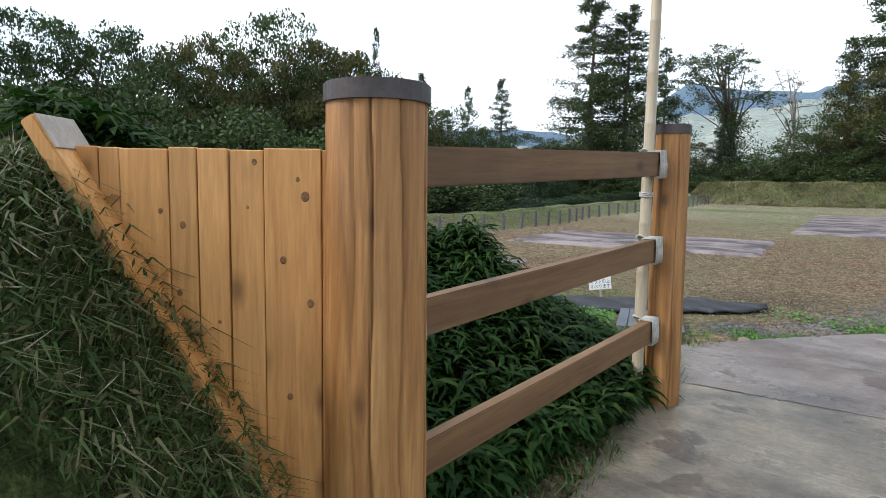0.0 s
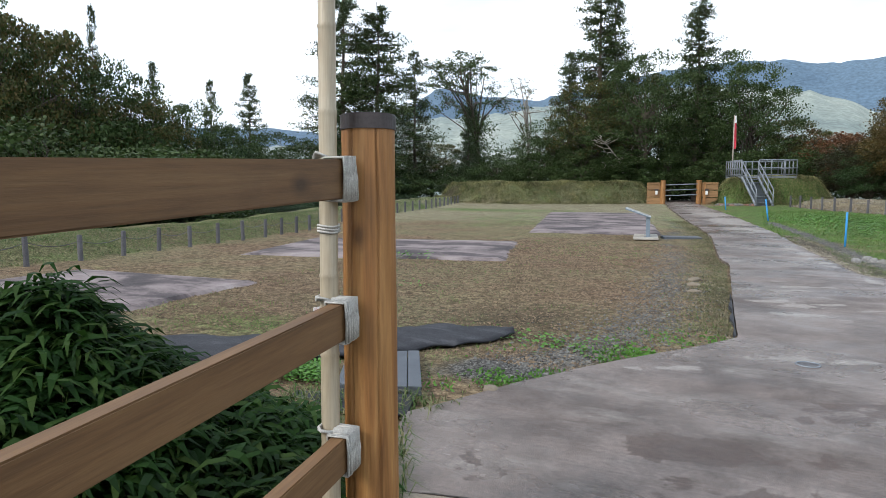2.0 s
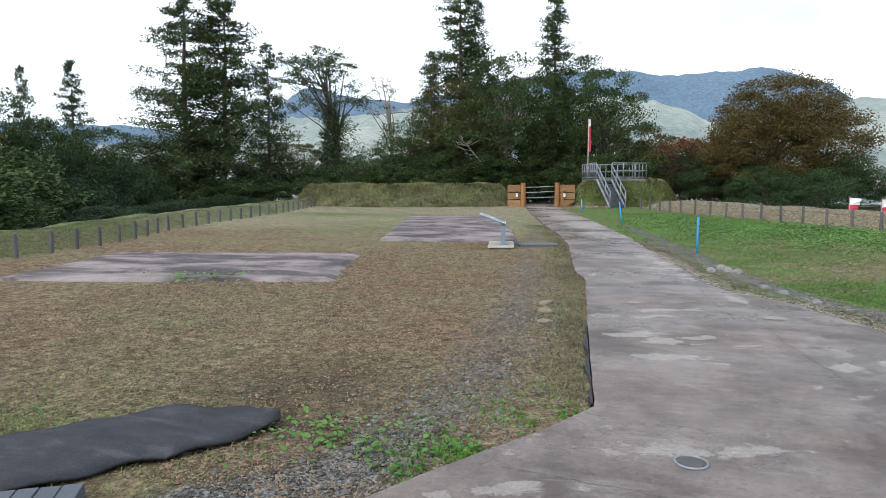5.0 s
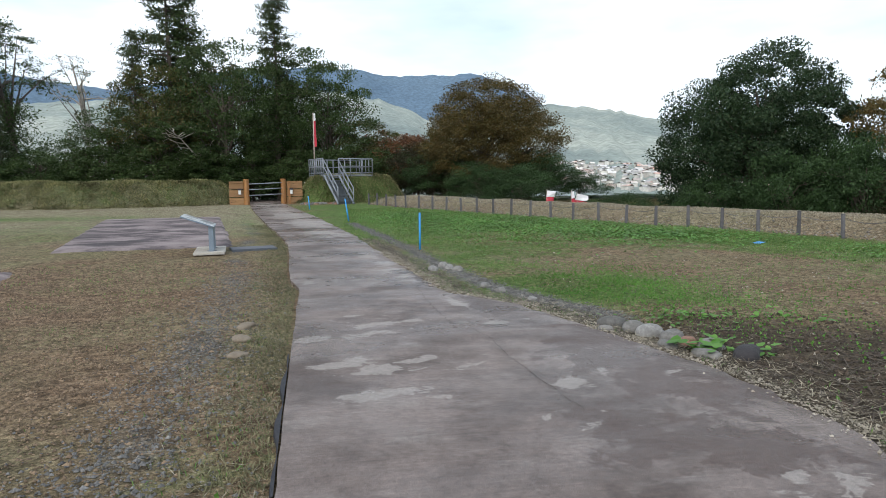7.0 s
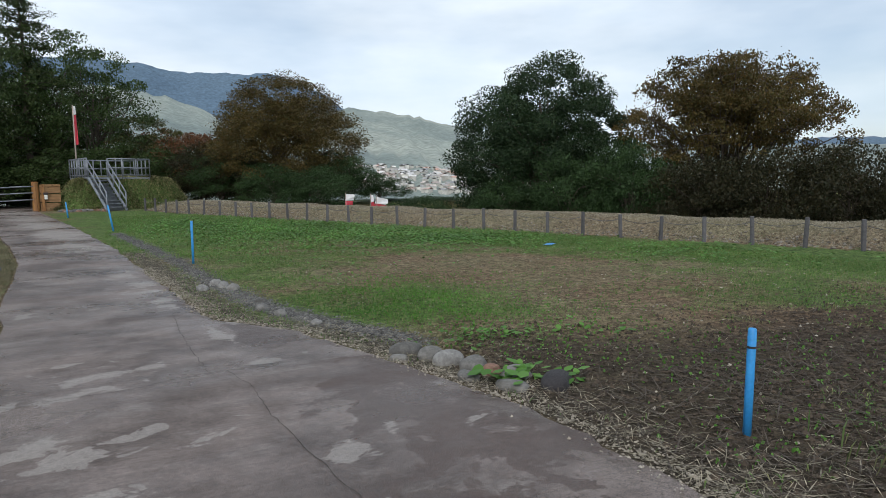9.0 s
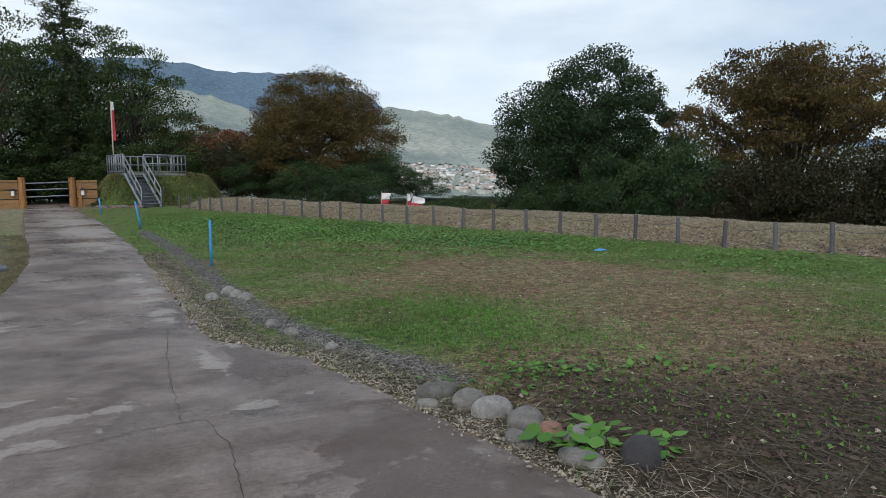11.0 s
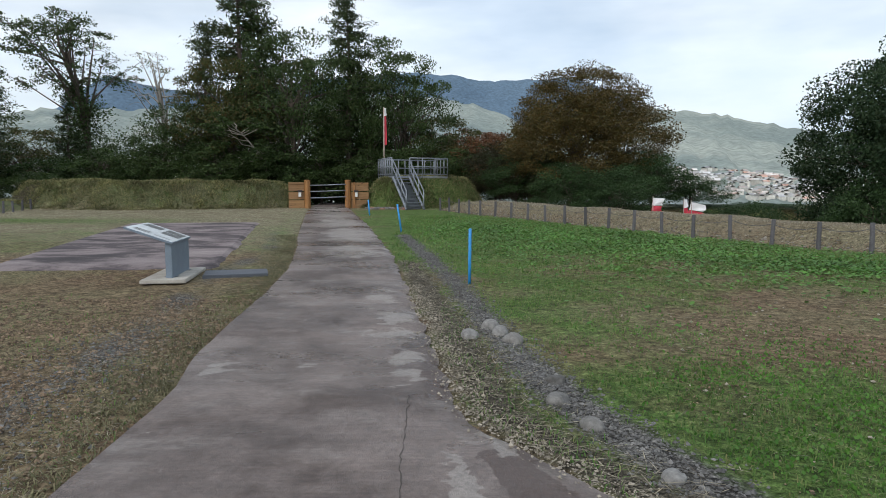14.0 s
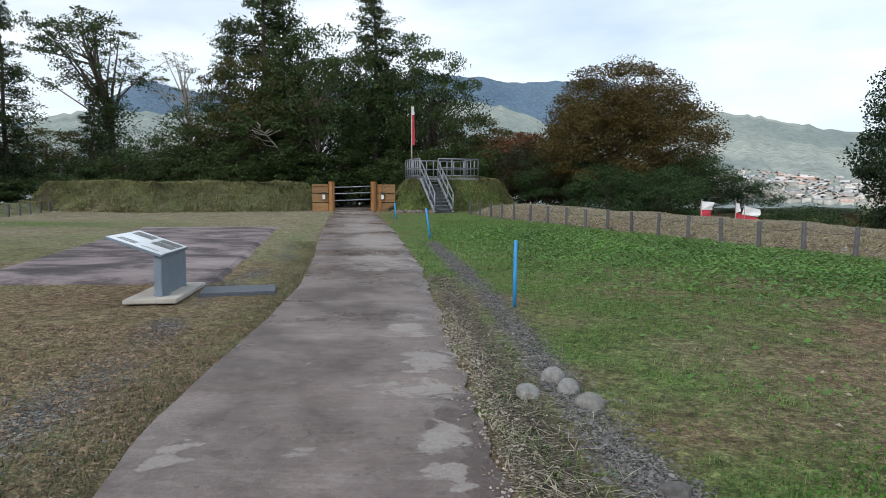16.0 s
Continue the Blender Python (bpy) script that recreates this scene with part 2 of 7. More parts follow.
M_CLOD = surface("soil_clods", [(0.3, (0.12, 0.082, 0.052)), (0.7, (0.235, 0.17, 0.113))], 5, 0.95, 0, 0.3, fine=70, island=0.55)
M_HUMUS = surface("dark_humus", [(0.3, (0.036, 0.026, 0.018)), (0.7, (0.088, 0.064, 0.045))], 5, 0.95, 0, 0.3, fine=70, island=0.45)
M_GRIT = surface("sandy_grit", [(0.3, (0.26, 0.225, 0.18)), (0.7, (0.42, 0.375, 0.31))], 9, 0.95, 0, 0.2, fine=60, island=0.3)
M_STRAW = surface("dry_straw", [(0.3, (0.2, 0.172, 0.122)), (0.7, (0.35, 0.31, 0.23))], 5, 0.85, 0, 0.0, island=0.45)
M_BARK = surface("bark", [(0.3, (0.055, 0.042, 0.033)), (0.7, (0.11, 0.088, 0.07))], 3, 0.95, 0, 0.8, stretch=(3, 3, 0.6), fine=14)
M_PALEBARK = surface("pale_bark", [(0.3, (0.2, 0.175, 0.15)), (0.7, (0.34, 0.31, 0.27))], 2, 0.9, 0, 0.6, stretch=(3, 3, 0.6), fine=14)
L_CONIFER = leaf_material("conifer_needles", [(0.02173, 0.03865, 0.01391), (0.03695, 0.06257, 0.02018), (0.05558, 0.08337, 0.02623), (0.07731, 0.08632, 0.03401)], 0.18)
L_DARK = leaf_material("dark_leaves", [(0.02577, 0.04705, 0.01272), (0.03865, 0.0694, 0.0191), (0.05682, 0.08927, 0.02546), (0.0711, 0.09657, 0.03804)], 0.22)
L_MIXED = leaf_material("mixed_leaves", [(0.03909, 0.05899, 0.01666), (0.06519, 0.08127, 0.0236), (0.0913, 0.08656, 0.02773), (0.1113, 0.07856, 0.02773)], 0.25)
L_AUTUMN = leaf_material("autumn_leaves", [(0.05756, 0.05406, 0.01706), (0.08954, 0.06965, 0.02194), (0.1279, 0.07955, 0.02434), (0.07675, 0.07659, 0.02434)], 0.28)
L_EVERGREEN = leaf_material("evergreen_leaves", [(0.014, 0.031, 0.0125), (0.021, 0.044, 0.0175), (0.031, 0.056, 0.022), (0.043, 0.062, 0.027)], 0.2)
# Darker brown leaf copy with the shade below the trees put into its colour.
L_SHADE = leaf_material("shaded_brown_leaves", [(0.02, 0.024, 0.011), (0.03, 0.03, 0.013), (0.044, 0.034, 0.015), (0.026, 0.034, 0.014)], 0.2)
L_RUST = leaf_material("rust_leaves", [(0.1014, 0.04992, 0.02496), (0.156, 0.06552, 0.0312), (0.0936, 0.0624, 0.02808)], 0.25)
L_BUSH = leaf_material("bush_leaves", [(0.026, 0.052, 0.018), (0.036, 0.07, 0.023), (0.05, 0.09, 0.03)], 0.25)
L_SASA = leaf_material("bamboo_grass_leaves", [(0.007246, 0.02748, 0.003871), (0.01239, 0.04275, 0.006018), (0.02162, 0.06141, 0.009454), (0.04642, 0.08221, 0.01725)], 0.34, 0.65)
L_SASA.node_tree.nodes["Principled BSDF"].inputs["Specular IOR Level"].default_value = 0.15
L_GRASS = leaf_material("grass_blades", [(0.0625, 0.14, 0.0275), (0.09375, 0.1975, 0.04125), (0.1313, 0.2275, 0.05625), (0.25, 0.2438, 0.1063)], 0.25, 0.6)
L_BANK = leaf_material("bank_grass", [(0.0406, 0.0749, 0.019), (0.0586, 0.11, 0.0259), (0.09, 0.129, 0.0389), (0.216, 0.2, 0.103), (0.045, 0.0899, 0.0207)], 0.2, 0.55)
L_VERGE = leaf_material("cut_grass", [(0.07, 0.078, 0.034), (0.13, 0.125, 0.065), (0.22, 0.195, 0.115)], 0.15, 0.7)
L_MOUND = leaf_material("mown_mound_grass", [(0.07269, 0.09166, 0.03117), (0.1454, 0.1602, 0.05951), (0.2476, 0.2341, 0.1105), (0.3487, 0.3031, 0.1589), (0.1306, 0.1552, 0.051)], 0.2, 0.7, 1.1, 0.4, 1.35)
L_CLOVER = leaf_material("broad_weeds", [(0.06077, 0.1608, 0.02431), (0.09121, 0.215, 0.03646), (0.1281, 0.2683, 0.0547)], 0.25, 0.5)


# ---- mesh helpers ----
def mesh_from(name, verts, faces, mat, smooth=False):
    """A mesh from an (n, 3) array and an (m, k) array of equal faces."""
    v, f = np.asarray(verts, dtype=np.float32), np.asarray(faces, dtype=np.int32)
    me = bpy.data.meshes.new(name)
    me.vertices.add(len(v))
    me.vertices.foreach_set("co", v.ravel())
    k = f.shape[1]
    me.loops.add(f.size)
    me.loops.foreach_set("vertex_index", f.ravel())
    me.polygons.add(len(f))
    me.polygons.foreach_set("loop_start", np.arange(0, f.size, k, dtype=np.int32))
    me.polygons.foreach_set("use_smooth", np.full(len(f), smooth))
    me.update(calc_edges=True)
    me.validate()
    if mat:
        me.materials.append(mat)
    return me


def part(name, bm, mat=None, parent=None, label="", smooth=False):
    """One bmesh (or mesh) as one object under its thing."""
    if isinstance(bm, bmesh.types.BMesh):
        me = bpy.data.meshes.new(name)
        bm.normal_update()
        bm.to_mesh(me)
        bm.free()
        me.materials.append(mat)
        if smooth:
            me.polygons.foreach_set("use_smooth", np.full(len(me.polygons), True))
    else:
        me = bm
    ob = new(name, me)
    if parent:
        ob.parent = parent
    if label:
        ob["label"] = label
    return ob


def thing(name, m, label, category, group="", kind=""):
    ob = new(name)
    ob.empty_display_size = 0.1
    ob.matrix_world = m
    return tagged(ob, label, category, group, kind)


def box(x0, x1, y0, y1, z0, z1, bevel=0.0, segs=2, m=None):
    bm = bmesh.new()
    bmesh.ops.create_cube(bm, size=1)
    for v in bm.verts:
        v.co = Vector((x0 + (v.co.x + 0.5) * (x1 - x0), y0 + (v.co.y + 0.5) * (y1 - y0), z0 + (v.co.z + 0.5) * (z1 - z0)))
    if bevel:
        bmesh.ops.bevel(bm, geom=list(bm.edges), offset=bevel, segments=segs, affect="EDGES", clamp_overlap=True)
    if m:
        bm.transform(m)
    return bm


def tube_arrays(points, radii, sides=8):
    """A tapered tube along points; (verts, quads)."""
    pts = [Vector(p) for p in points]
    vs, fs = [], []
    for i, p in enumerate(pts):
        a = pts[max(0, i - 1)]
        b = pts[min(len(pts) - 1, i + 1)]
        dirn = (b - a).normalized() if (b - a).length > 1e-6 else Vector((0, 0, 1))
        up = Vector((0, 0, 1)) if abs(dirn.z) < 0.9 else Vector((1, 0, 0))
        s = dirn.cross(up).normalized()
        t = s.cross(dirn)
        for k in range(sides):
            an = 2 * math.pi * k / sides
            vs.append(tuple(p + (s * math.cos(an) + t * math.sin(an)) * radii[i]))
    for i in range(len(pts) - 1):
        for k in range(sides):
            a, b = i * sides + k, i * sides + (k + 1) % sides
            fs.append((a, b, b + sides, a + sides))
    return vs, fs


def tube(points, radii, sides=8):
    if isinstance(radii, (int, float)):
        radii = [radii] * len(points)
    vs, fs = tube_arrays(points, radii, sides)
    bm = bmesh.new()
    bv = [bm.verts.new(v) for v in vs]
    for f in fs:
        bm.faces.new([bv[i] for i in f])
    bm.faces.new(bv[:sides][::-1])
    bm.faces.new(bv[-sides:])
    return bm


def merged(chunks):
    vs, fs, base = [], [], 0
    for v, f in chunks:
        vs.append(np.asarray(v, dtype=np.float32).reshape(-1, 3))
        fs.append(np.asarray(f, dtype=np.int32) + base)
        base += len(vs[-1])
    return np.concatenate(vs), np.concatenate(fs)


# ---- plan of the ground ----
EYE0 = np.array((0.45, -0.35))
FWD, RGT = np.array((-0.735, 0.678)), np.array((0.678, 0.735))
FENCE_R = [(18.2, 2.0), (17.0, 9.0), (15.9, 14.4), (15.1, 17.1), (13.6, 21.1), (11.7, 25.1), (9.05, 29.4), (6.8, 33.8), (4.7, 37.9), (3.3, 40.4), (1.35, 45.2)]
FENCE_L = [(-13.2, 2.0), (-13.1, 6.0), (-13.25, 10.5), (-13.75, 13.4), (-14.25, 17.0), (-15.3, 21.0), (-16.7, 24.5), (-17.7, 30.0), (-18.7, 37.0), (-20.7, 45.5)]
MOUND_L = [(-21.2, 48.2), (-15.5, 46.9), (-9.2, 49.2)]
MOUND_R = [(-1.0, 49.3), (2.0, 50.5)]


def seg_dist(x, y, line):
    """Distance to a polyline and the side on which the nearest stretch sees the point (positive: right of it)."""
    best, side = np.full(np.shape(x), 1e9), np.zeros(np.shape(x))
    for (ax, ay), (bx, by) in zip(line, line[1:]):
        dx, dy = bx - ax, by - ay
        t = np.clip(((x - ax) * dx + (y - ay) * dy) / (dx * dx + dy * dy), 0, 1)
        d = np.hypot(x - ax - t * dx, y - ay - t * dy)
        cr = (x - ax) * dy - (y - ay) * dx
        near = d < best
        best, side = np.where(near, d, best), np.where(near, np.sign(cr), side)
    return best, side


def smooth01(t):
    t = np.clip(t, 0, 1)
    return t * t * (3 - 2 * t)


def base_z(x, y):
    """The level of paved ground."""
    return 0.5 * np.clip((y - 20) / 28.0, 0, 1) - 0.035 * np.clip(3.6 - y, 0, 5)


def waves(x, y, s):
    return (np.sin(x * 1.7 * s + 1.3 * np.sin(y * 1.1 * s)) + np.sin(y * 2.1 * s + 1.7 * np.sin(x * 0.9 * s + 2)) + 0.6 * np.sin((x + y) * 3.7 * s)) / 2.6


def bank_z(x, y):
    """The grass bank beside the start."""
    px, py = x - EYE0[0], y - EYE0[1]
    u, d = px * RGT[0] + py * RGT[1], px * FWD[0] + py * FWD[1]
    toe = -0.22 - 0.10 * np.clip(2.05 - d, 0, 9) - 0.45 * np.clip(d - 2.3, 0, 9)
    h = 1.62 * np.clip(toe - u, 0, 9)
    h = np.where(h < 1.35, h, 1.35 + 0.3 * (1 - np.exp(-(h - 1.35) / 0.3)))
    return h * (1 - smooth01((d - 2.6) / 3.4))


def ground_z(x, y):
    x, y = np.asarray(x, dtype=float), np.asarray(y, dtype=float)
    z = base_z(x, y) - 0.035 + 0.014 * waves(x, y, 1.0) + 0.008 * waves(x, y, 4.3)
    z = z + bank_z(x, y) + 0.22 * np.exp(-(((x + 3.6) / 1.7) ** 2 + ((y - 3.0) / 1.5) ** 2))
    rise = np.zeros(x.shape)
    for line, out in ((FENCE_R, 1), (FENCE_L, -1)):
        d, side = seg_dist(x, y, line)
        s = d * side * out
        s = np.where(y > 45.6, np.minimum(s, 0.0), s) if out > 0 else np.where(y > 47.5, np.minimum(s, 0.0), s)
        crest = 0.5 if out > 0 else 0.42
        rise = np.maximum(rise, np.where(s > 0, crest * smooth01((s - 0.1) / 1.5) * (1 + 0.12 * waves(x, y, 0.8)), 0))
        z = z - np.where(s > 3.2, np.minimum((s - 3.2) * 0.3, 7.0), 0)
    for line, h in ((MOUND_L, 1.5), (MOUND_R, 1.8)):
        d, side = seg_dist(x, y, line)
        rise = np.maximum(rise, h * smooth01(1 - (d - 0.95) / 1.7) * (1 + 0.06 * waves(x, y, 0.7) + 0.03 * waves(x, y, 2.6)))
    z = z + rise
    r = np.hypot(x, y)
    z = z - 0.12 * np.clip(y - 58, 0, 90) - 28 * smooth01((r - 90) / 300)
    return z


# ---- plan of the paving ----
PATH_L = [(-2.3, -7.0), (-1.45, -1.0), (-1.0, 1.0), (-1.28, 2.2), (-1.5, 2.8), (-1.66, 3.3), (-1.73, 3.992)]
LANE_L = [(-1.74, 4.0), (-2.3, 4.95), (-2.12, 5.3), (-1.84, 5.92), (-1.47, 6.58), (-1.18, 7.06), (-0.67, 7.8), (-0.31, 8.39), (-0.37, 9.4), (-0.47, 11.3), (-0.66, 15.3), (-0.88, 16.3), (-1.03, 17.8), (-1.2, 19.9), (-1.45, 22.5), (-2.17, 26.6), (-2.7, 29.0), (-4.1, 36.5), (-5.1, 42.0), (-5.95, 47.5), (-6.6, 52.0), (-7.6, 60.0)]
LANE_R = [(3.2, 5.1), (3.25, 6.4), (3.25, 8.3), (3.33, 9.0), (3.31, 9.7), (3.2, 10.5), (2.98, 11.3), (2.7, 12.4), (2.35, 13.5), (1.8, 14.4), (1.5, 15.0), (1.4, 16.0), (1.29, 17.15), (1.09, 18.8), (0.7, 22.0), (0.32, 25.0), (-1.2, 34.0), (-2.3, 39.5), (-3.7, 47.0), (-4.4, 52.0), (-5.4, 60.0)]


def resample(line, ys):
    a = np.array(line)
    return np.interp(ys, a[:, 1], a[:, 0])


def lane_mask(x, y, grow=0.0):
    """True where the concrete lies."""
    left = np.where(y < 4.0, np.interp(y, [p[1] for p in PATH_L], [p[0] for p in PATH_L]), np.interp(y, [p[1] for p in LANE_L], [p[0] for p in LANE_L]))
    right = np.where(y < 5.1, 3.2, np.interp(y, [p[1] for p in LANE_R], [p[0] for p in LANE_R]))
    return (x > left - grow) & (x < right + grow) & (y > -7) & (y < 60)


# ---- ground sheet ----
def graded(lo, hi, fine_lo, fine_hi, step, grow=1.22):
    a = list(np.arange(fine_lo, fine_hi + 1e-6, step))
    s, p = step, fine_hi
    while p < hi:
        s = min(s * grow, 600)
        p += s
        a.append(p)
    s, p = step, fine_lo
    while p > lo:
        s = min(s * grow, 600)
        p -= s
        a.insert(0, p)
    return np.array(a)


def ground_material():
    m, n, l, bsdf = nodes_of("field_soil_and_grass")
    vec = coords(n, l)
    att = {}
    for key in ("green", "gravel", "straw", "wild", "straw_far_light", "humus"):
        a = n.new("ShaderNodeAttribute")
        a.attribute_name = key
        att[key] = a.outputs["Fac"]
    fine = noise_of(n, l, vec, 30, 8, 0.75)
    clump = noise_of(n, l, vec, 7.0, 6, 0.7)
    mid = noise_of(n, l, vec, 1.5, 6, 0.65)
    big = noise_of(n, l, vec, 0.3, 4, 0.6)
    soil = ramp_of(n, l, clump, [(0.3, (0.075, 0.048, 0.03)), (0.5, (0.18, 0.122, 0.077)), (0.7, (0.285, 0.207, 0.138))])
    thin = ramp_of(n, l, clump, [(0.3, (0.115, 0.122, 0.06)), (0.7, (0.235, 0.225, 0.125))])
    soil = mix_of(n, l, ramp_of(n, l, big, [(0.4, 0.0), (0.6, 0.55)]), soil, thin)
    # Paler mix: distance light on the far left field, dry straw on the banks.
    mown = ramp_of(n, l, clump, [(0.3, (0.14, 0.128, 0.08)), (0.5, (0.24, 0.215, 0.143)), (0.7, (0.34, 0.305, 0.212))])
    sb = math_of(n, l, "MULTIPLY", att["straw_far_light"], ramp_of(n, l, mid, [(0.32, 0.45), (0.55, 1.0)]))
    soil = mix_of(n, l, sb, soil, mown)
    green = ramp_of(n, l, clump, [(0.28, (0.036, 0.062, 0.017)), (0.5, (0.092, 0.148, 0.04)), (0.72, (0.19, 0.225, 0.082))])
    gm = math_of(n, l, "ADD", att["green"], math_of(n, l, "SUBTRACT", mid, 0.5))
    gm = math_of(n, l, "ADD", gm, math_of(n, l, "MULTIPLY", math_of(n, l, "SUBTRACT", clump, 0.5), 0.8))
    col = mix_of(n, l, ramp_of(n, l, gm, [(0.3, 0.0), (0.66, 1.0)]), soil, green)
    vo = n.new("ShaderNodeTexVoronoi")
    vo.inputs["Scale"].default_value = 52
    l.new(vec, vo.inputs["Vector"])
    peb = ramp_of(n, l, vo.outputs["Color"], [(0.2, (0.05, 0.047, 0.043)), (0.6, (0.115, 0.109, 0.102)), (0.9, (0.25, 0.238, 0.218))])
    vm = math_of(n, l, "ADD", att["gravel"], math_of(n, l, "SUBTRACT", clump, 0.5))
    col = mix_of(n, l, ramp_of(n, l, vm, [(0.35, 0.0), (0.65, 1.0)]), col, peb)
    dry = ramp_of(n, l, fine, [(0.35, (0.04, 0.034, 0.026)), (0.6, (0.11, 0.097, 0.071)), (0.75, (0.28, 0.25, 0.185))])
    sm = math_of(n, l, "ADD", att["straw"], math_of(n, l, "SUBTRACT", clump, 0.5))
    col = mix_of(n, l, ramp_of(n, l, sm, [(0.35, 0.0), (0.65, 1.0)]), col, dry)
    vo2 = n.new("ShaderNodeTexVoronoi")
    vo2.inputs["Scale"].default_value = 34
    l.new(mix_of(n, l, 0.25, vec, noise_rgb(n, l, vec, 14)), vo2.inputs["Vector"])
    # Shade between soil crumbs, put into the colour: gaps darker, middles lighter.
    crumb_shade = ramp_of(n, l, vo2.outputs["Distance"], [(0.1, 1.2), (0.45, 0.95), (0.75, 0.55)])
    col = mix_of(n, l, 0.55, col, mix_of(n, l, 1.0, col, crumb_shade, "MULTIPLY"))
    humus = ramp_of(n, l, clump, [(0.3, (0.022, 0.017, 0.012)), (0.5, (0.047, 0.036, 0.025)), (0.72, (0.09, 0.07, 0.048))])
    hm = math_of(n, l, "ADD", att["humus"], math_of(n, l, "MULTIPLY", math_of(n, l, "SUBTRACT", mid, 0.5), 1.2))
    col = mix_of(n, l, ramp_of(n, l, hm, [(0.2, 0.0), (0.7, 0.9)]), col, humus)
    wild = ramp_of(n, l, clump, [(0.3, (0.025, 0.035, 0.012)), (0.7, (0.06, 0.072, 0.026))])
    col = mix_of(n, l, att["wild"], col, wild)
    col = mix_of(n, l, 1.0, col, ramp_of(n, l, fine, [(0.3, 0.25), (0.5, 0.95), (0.7, 1.6)]), "MULTIPLY")
    speck = noise_of(n, l, vec, 13, 5, 0.75)
    col = mix_of(n, l, 1.0, col, ramp_of(n, l, speck, [(0.36, 0.55), (0.5, 1.05), (0.64, 1.6)]), "MULTIPLY")
    col = mix_of(n, l, 1.0, col, ramp_of(n, l, mid, [(0.3, 0.82), (0.7, 1.14)]), "MULTIPLY")
    l.new(col, bsdf.inputs["Base Color"])
    bsdf.inputs["Roughness"].default_value = 0.95
    bsdf.inputs["Specular IOR Level"].default_value = 0.15
    hh = math_of(n, l, "ADD", math_of(n, l, "MULTIPLY", math_of(n, l, "SUBTRACT", 1.0, vo2.outputs["Distance"]), 0.35), math_of(n, l, "MULTIPLY", fine, 0.4))
    hh = math_of(n, l, "ADD", math_of(n, l, "MULTIPLY", hh, 0.8), math_of(n, l, "MULTIPLY", clump, 0.6))
    bump_of(n, l, bsdf, hh, 0.9, 0.05)
    return m


def bell(x, y, cx, cy, rx, ry, turn=0.0):
    c, s = math.cos(radians(turn)), math.sin(radians(turn))
    dx, dy = x - cx, y - cy
    return np.exp(-(((dx * c + dy * s) / rx) ** 2 + ((-dx * s + dy * c) / ry) ** 2))


DRAIN = [(0.3, 30.0), (0.95, 26.0), (1.38, 23.2), (1.72, 20.7), (1.93, 18.4), (2.08, 17.0), (2.2, 16.0), (2.42, 15.0), (2.9, 13.6), (3.4, 12.4)]
LEFT_GRAVEL = [(-1.9, 6.3), (-1.5, 7.6), (-1.25, 9.0), (-1.35, 11.5), (-1.6, 14.5), (-2.0, 18.0), (-2.6, 21.0), (-2.75, 26.0), (-3.8, 31.0)]


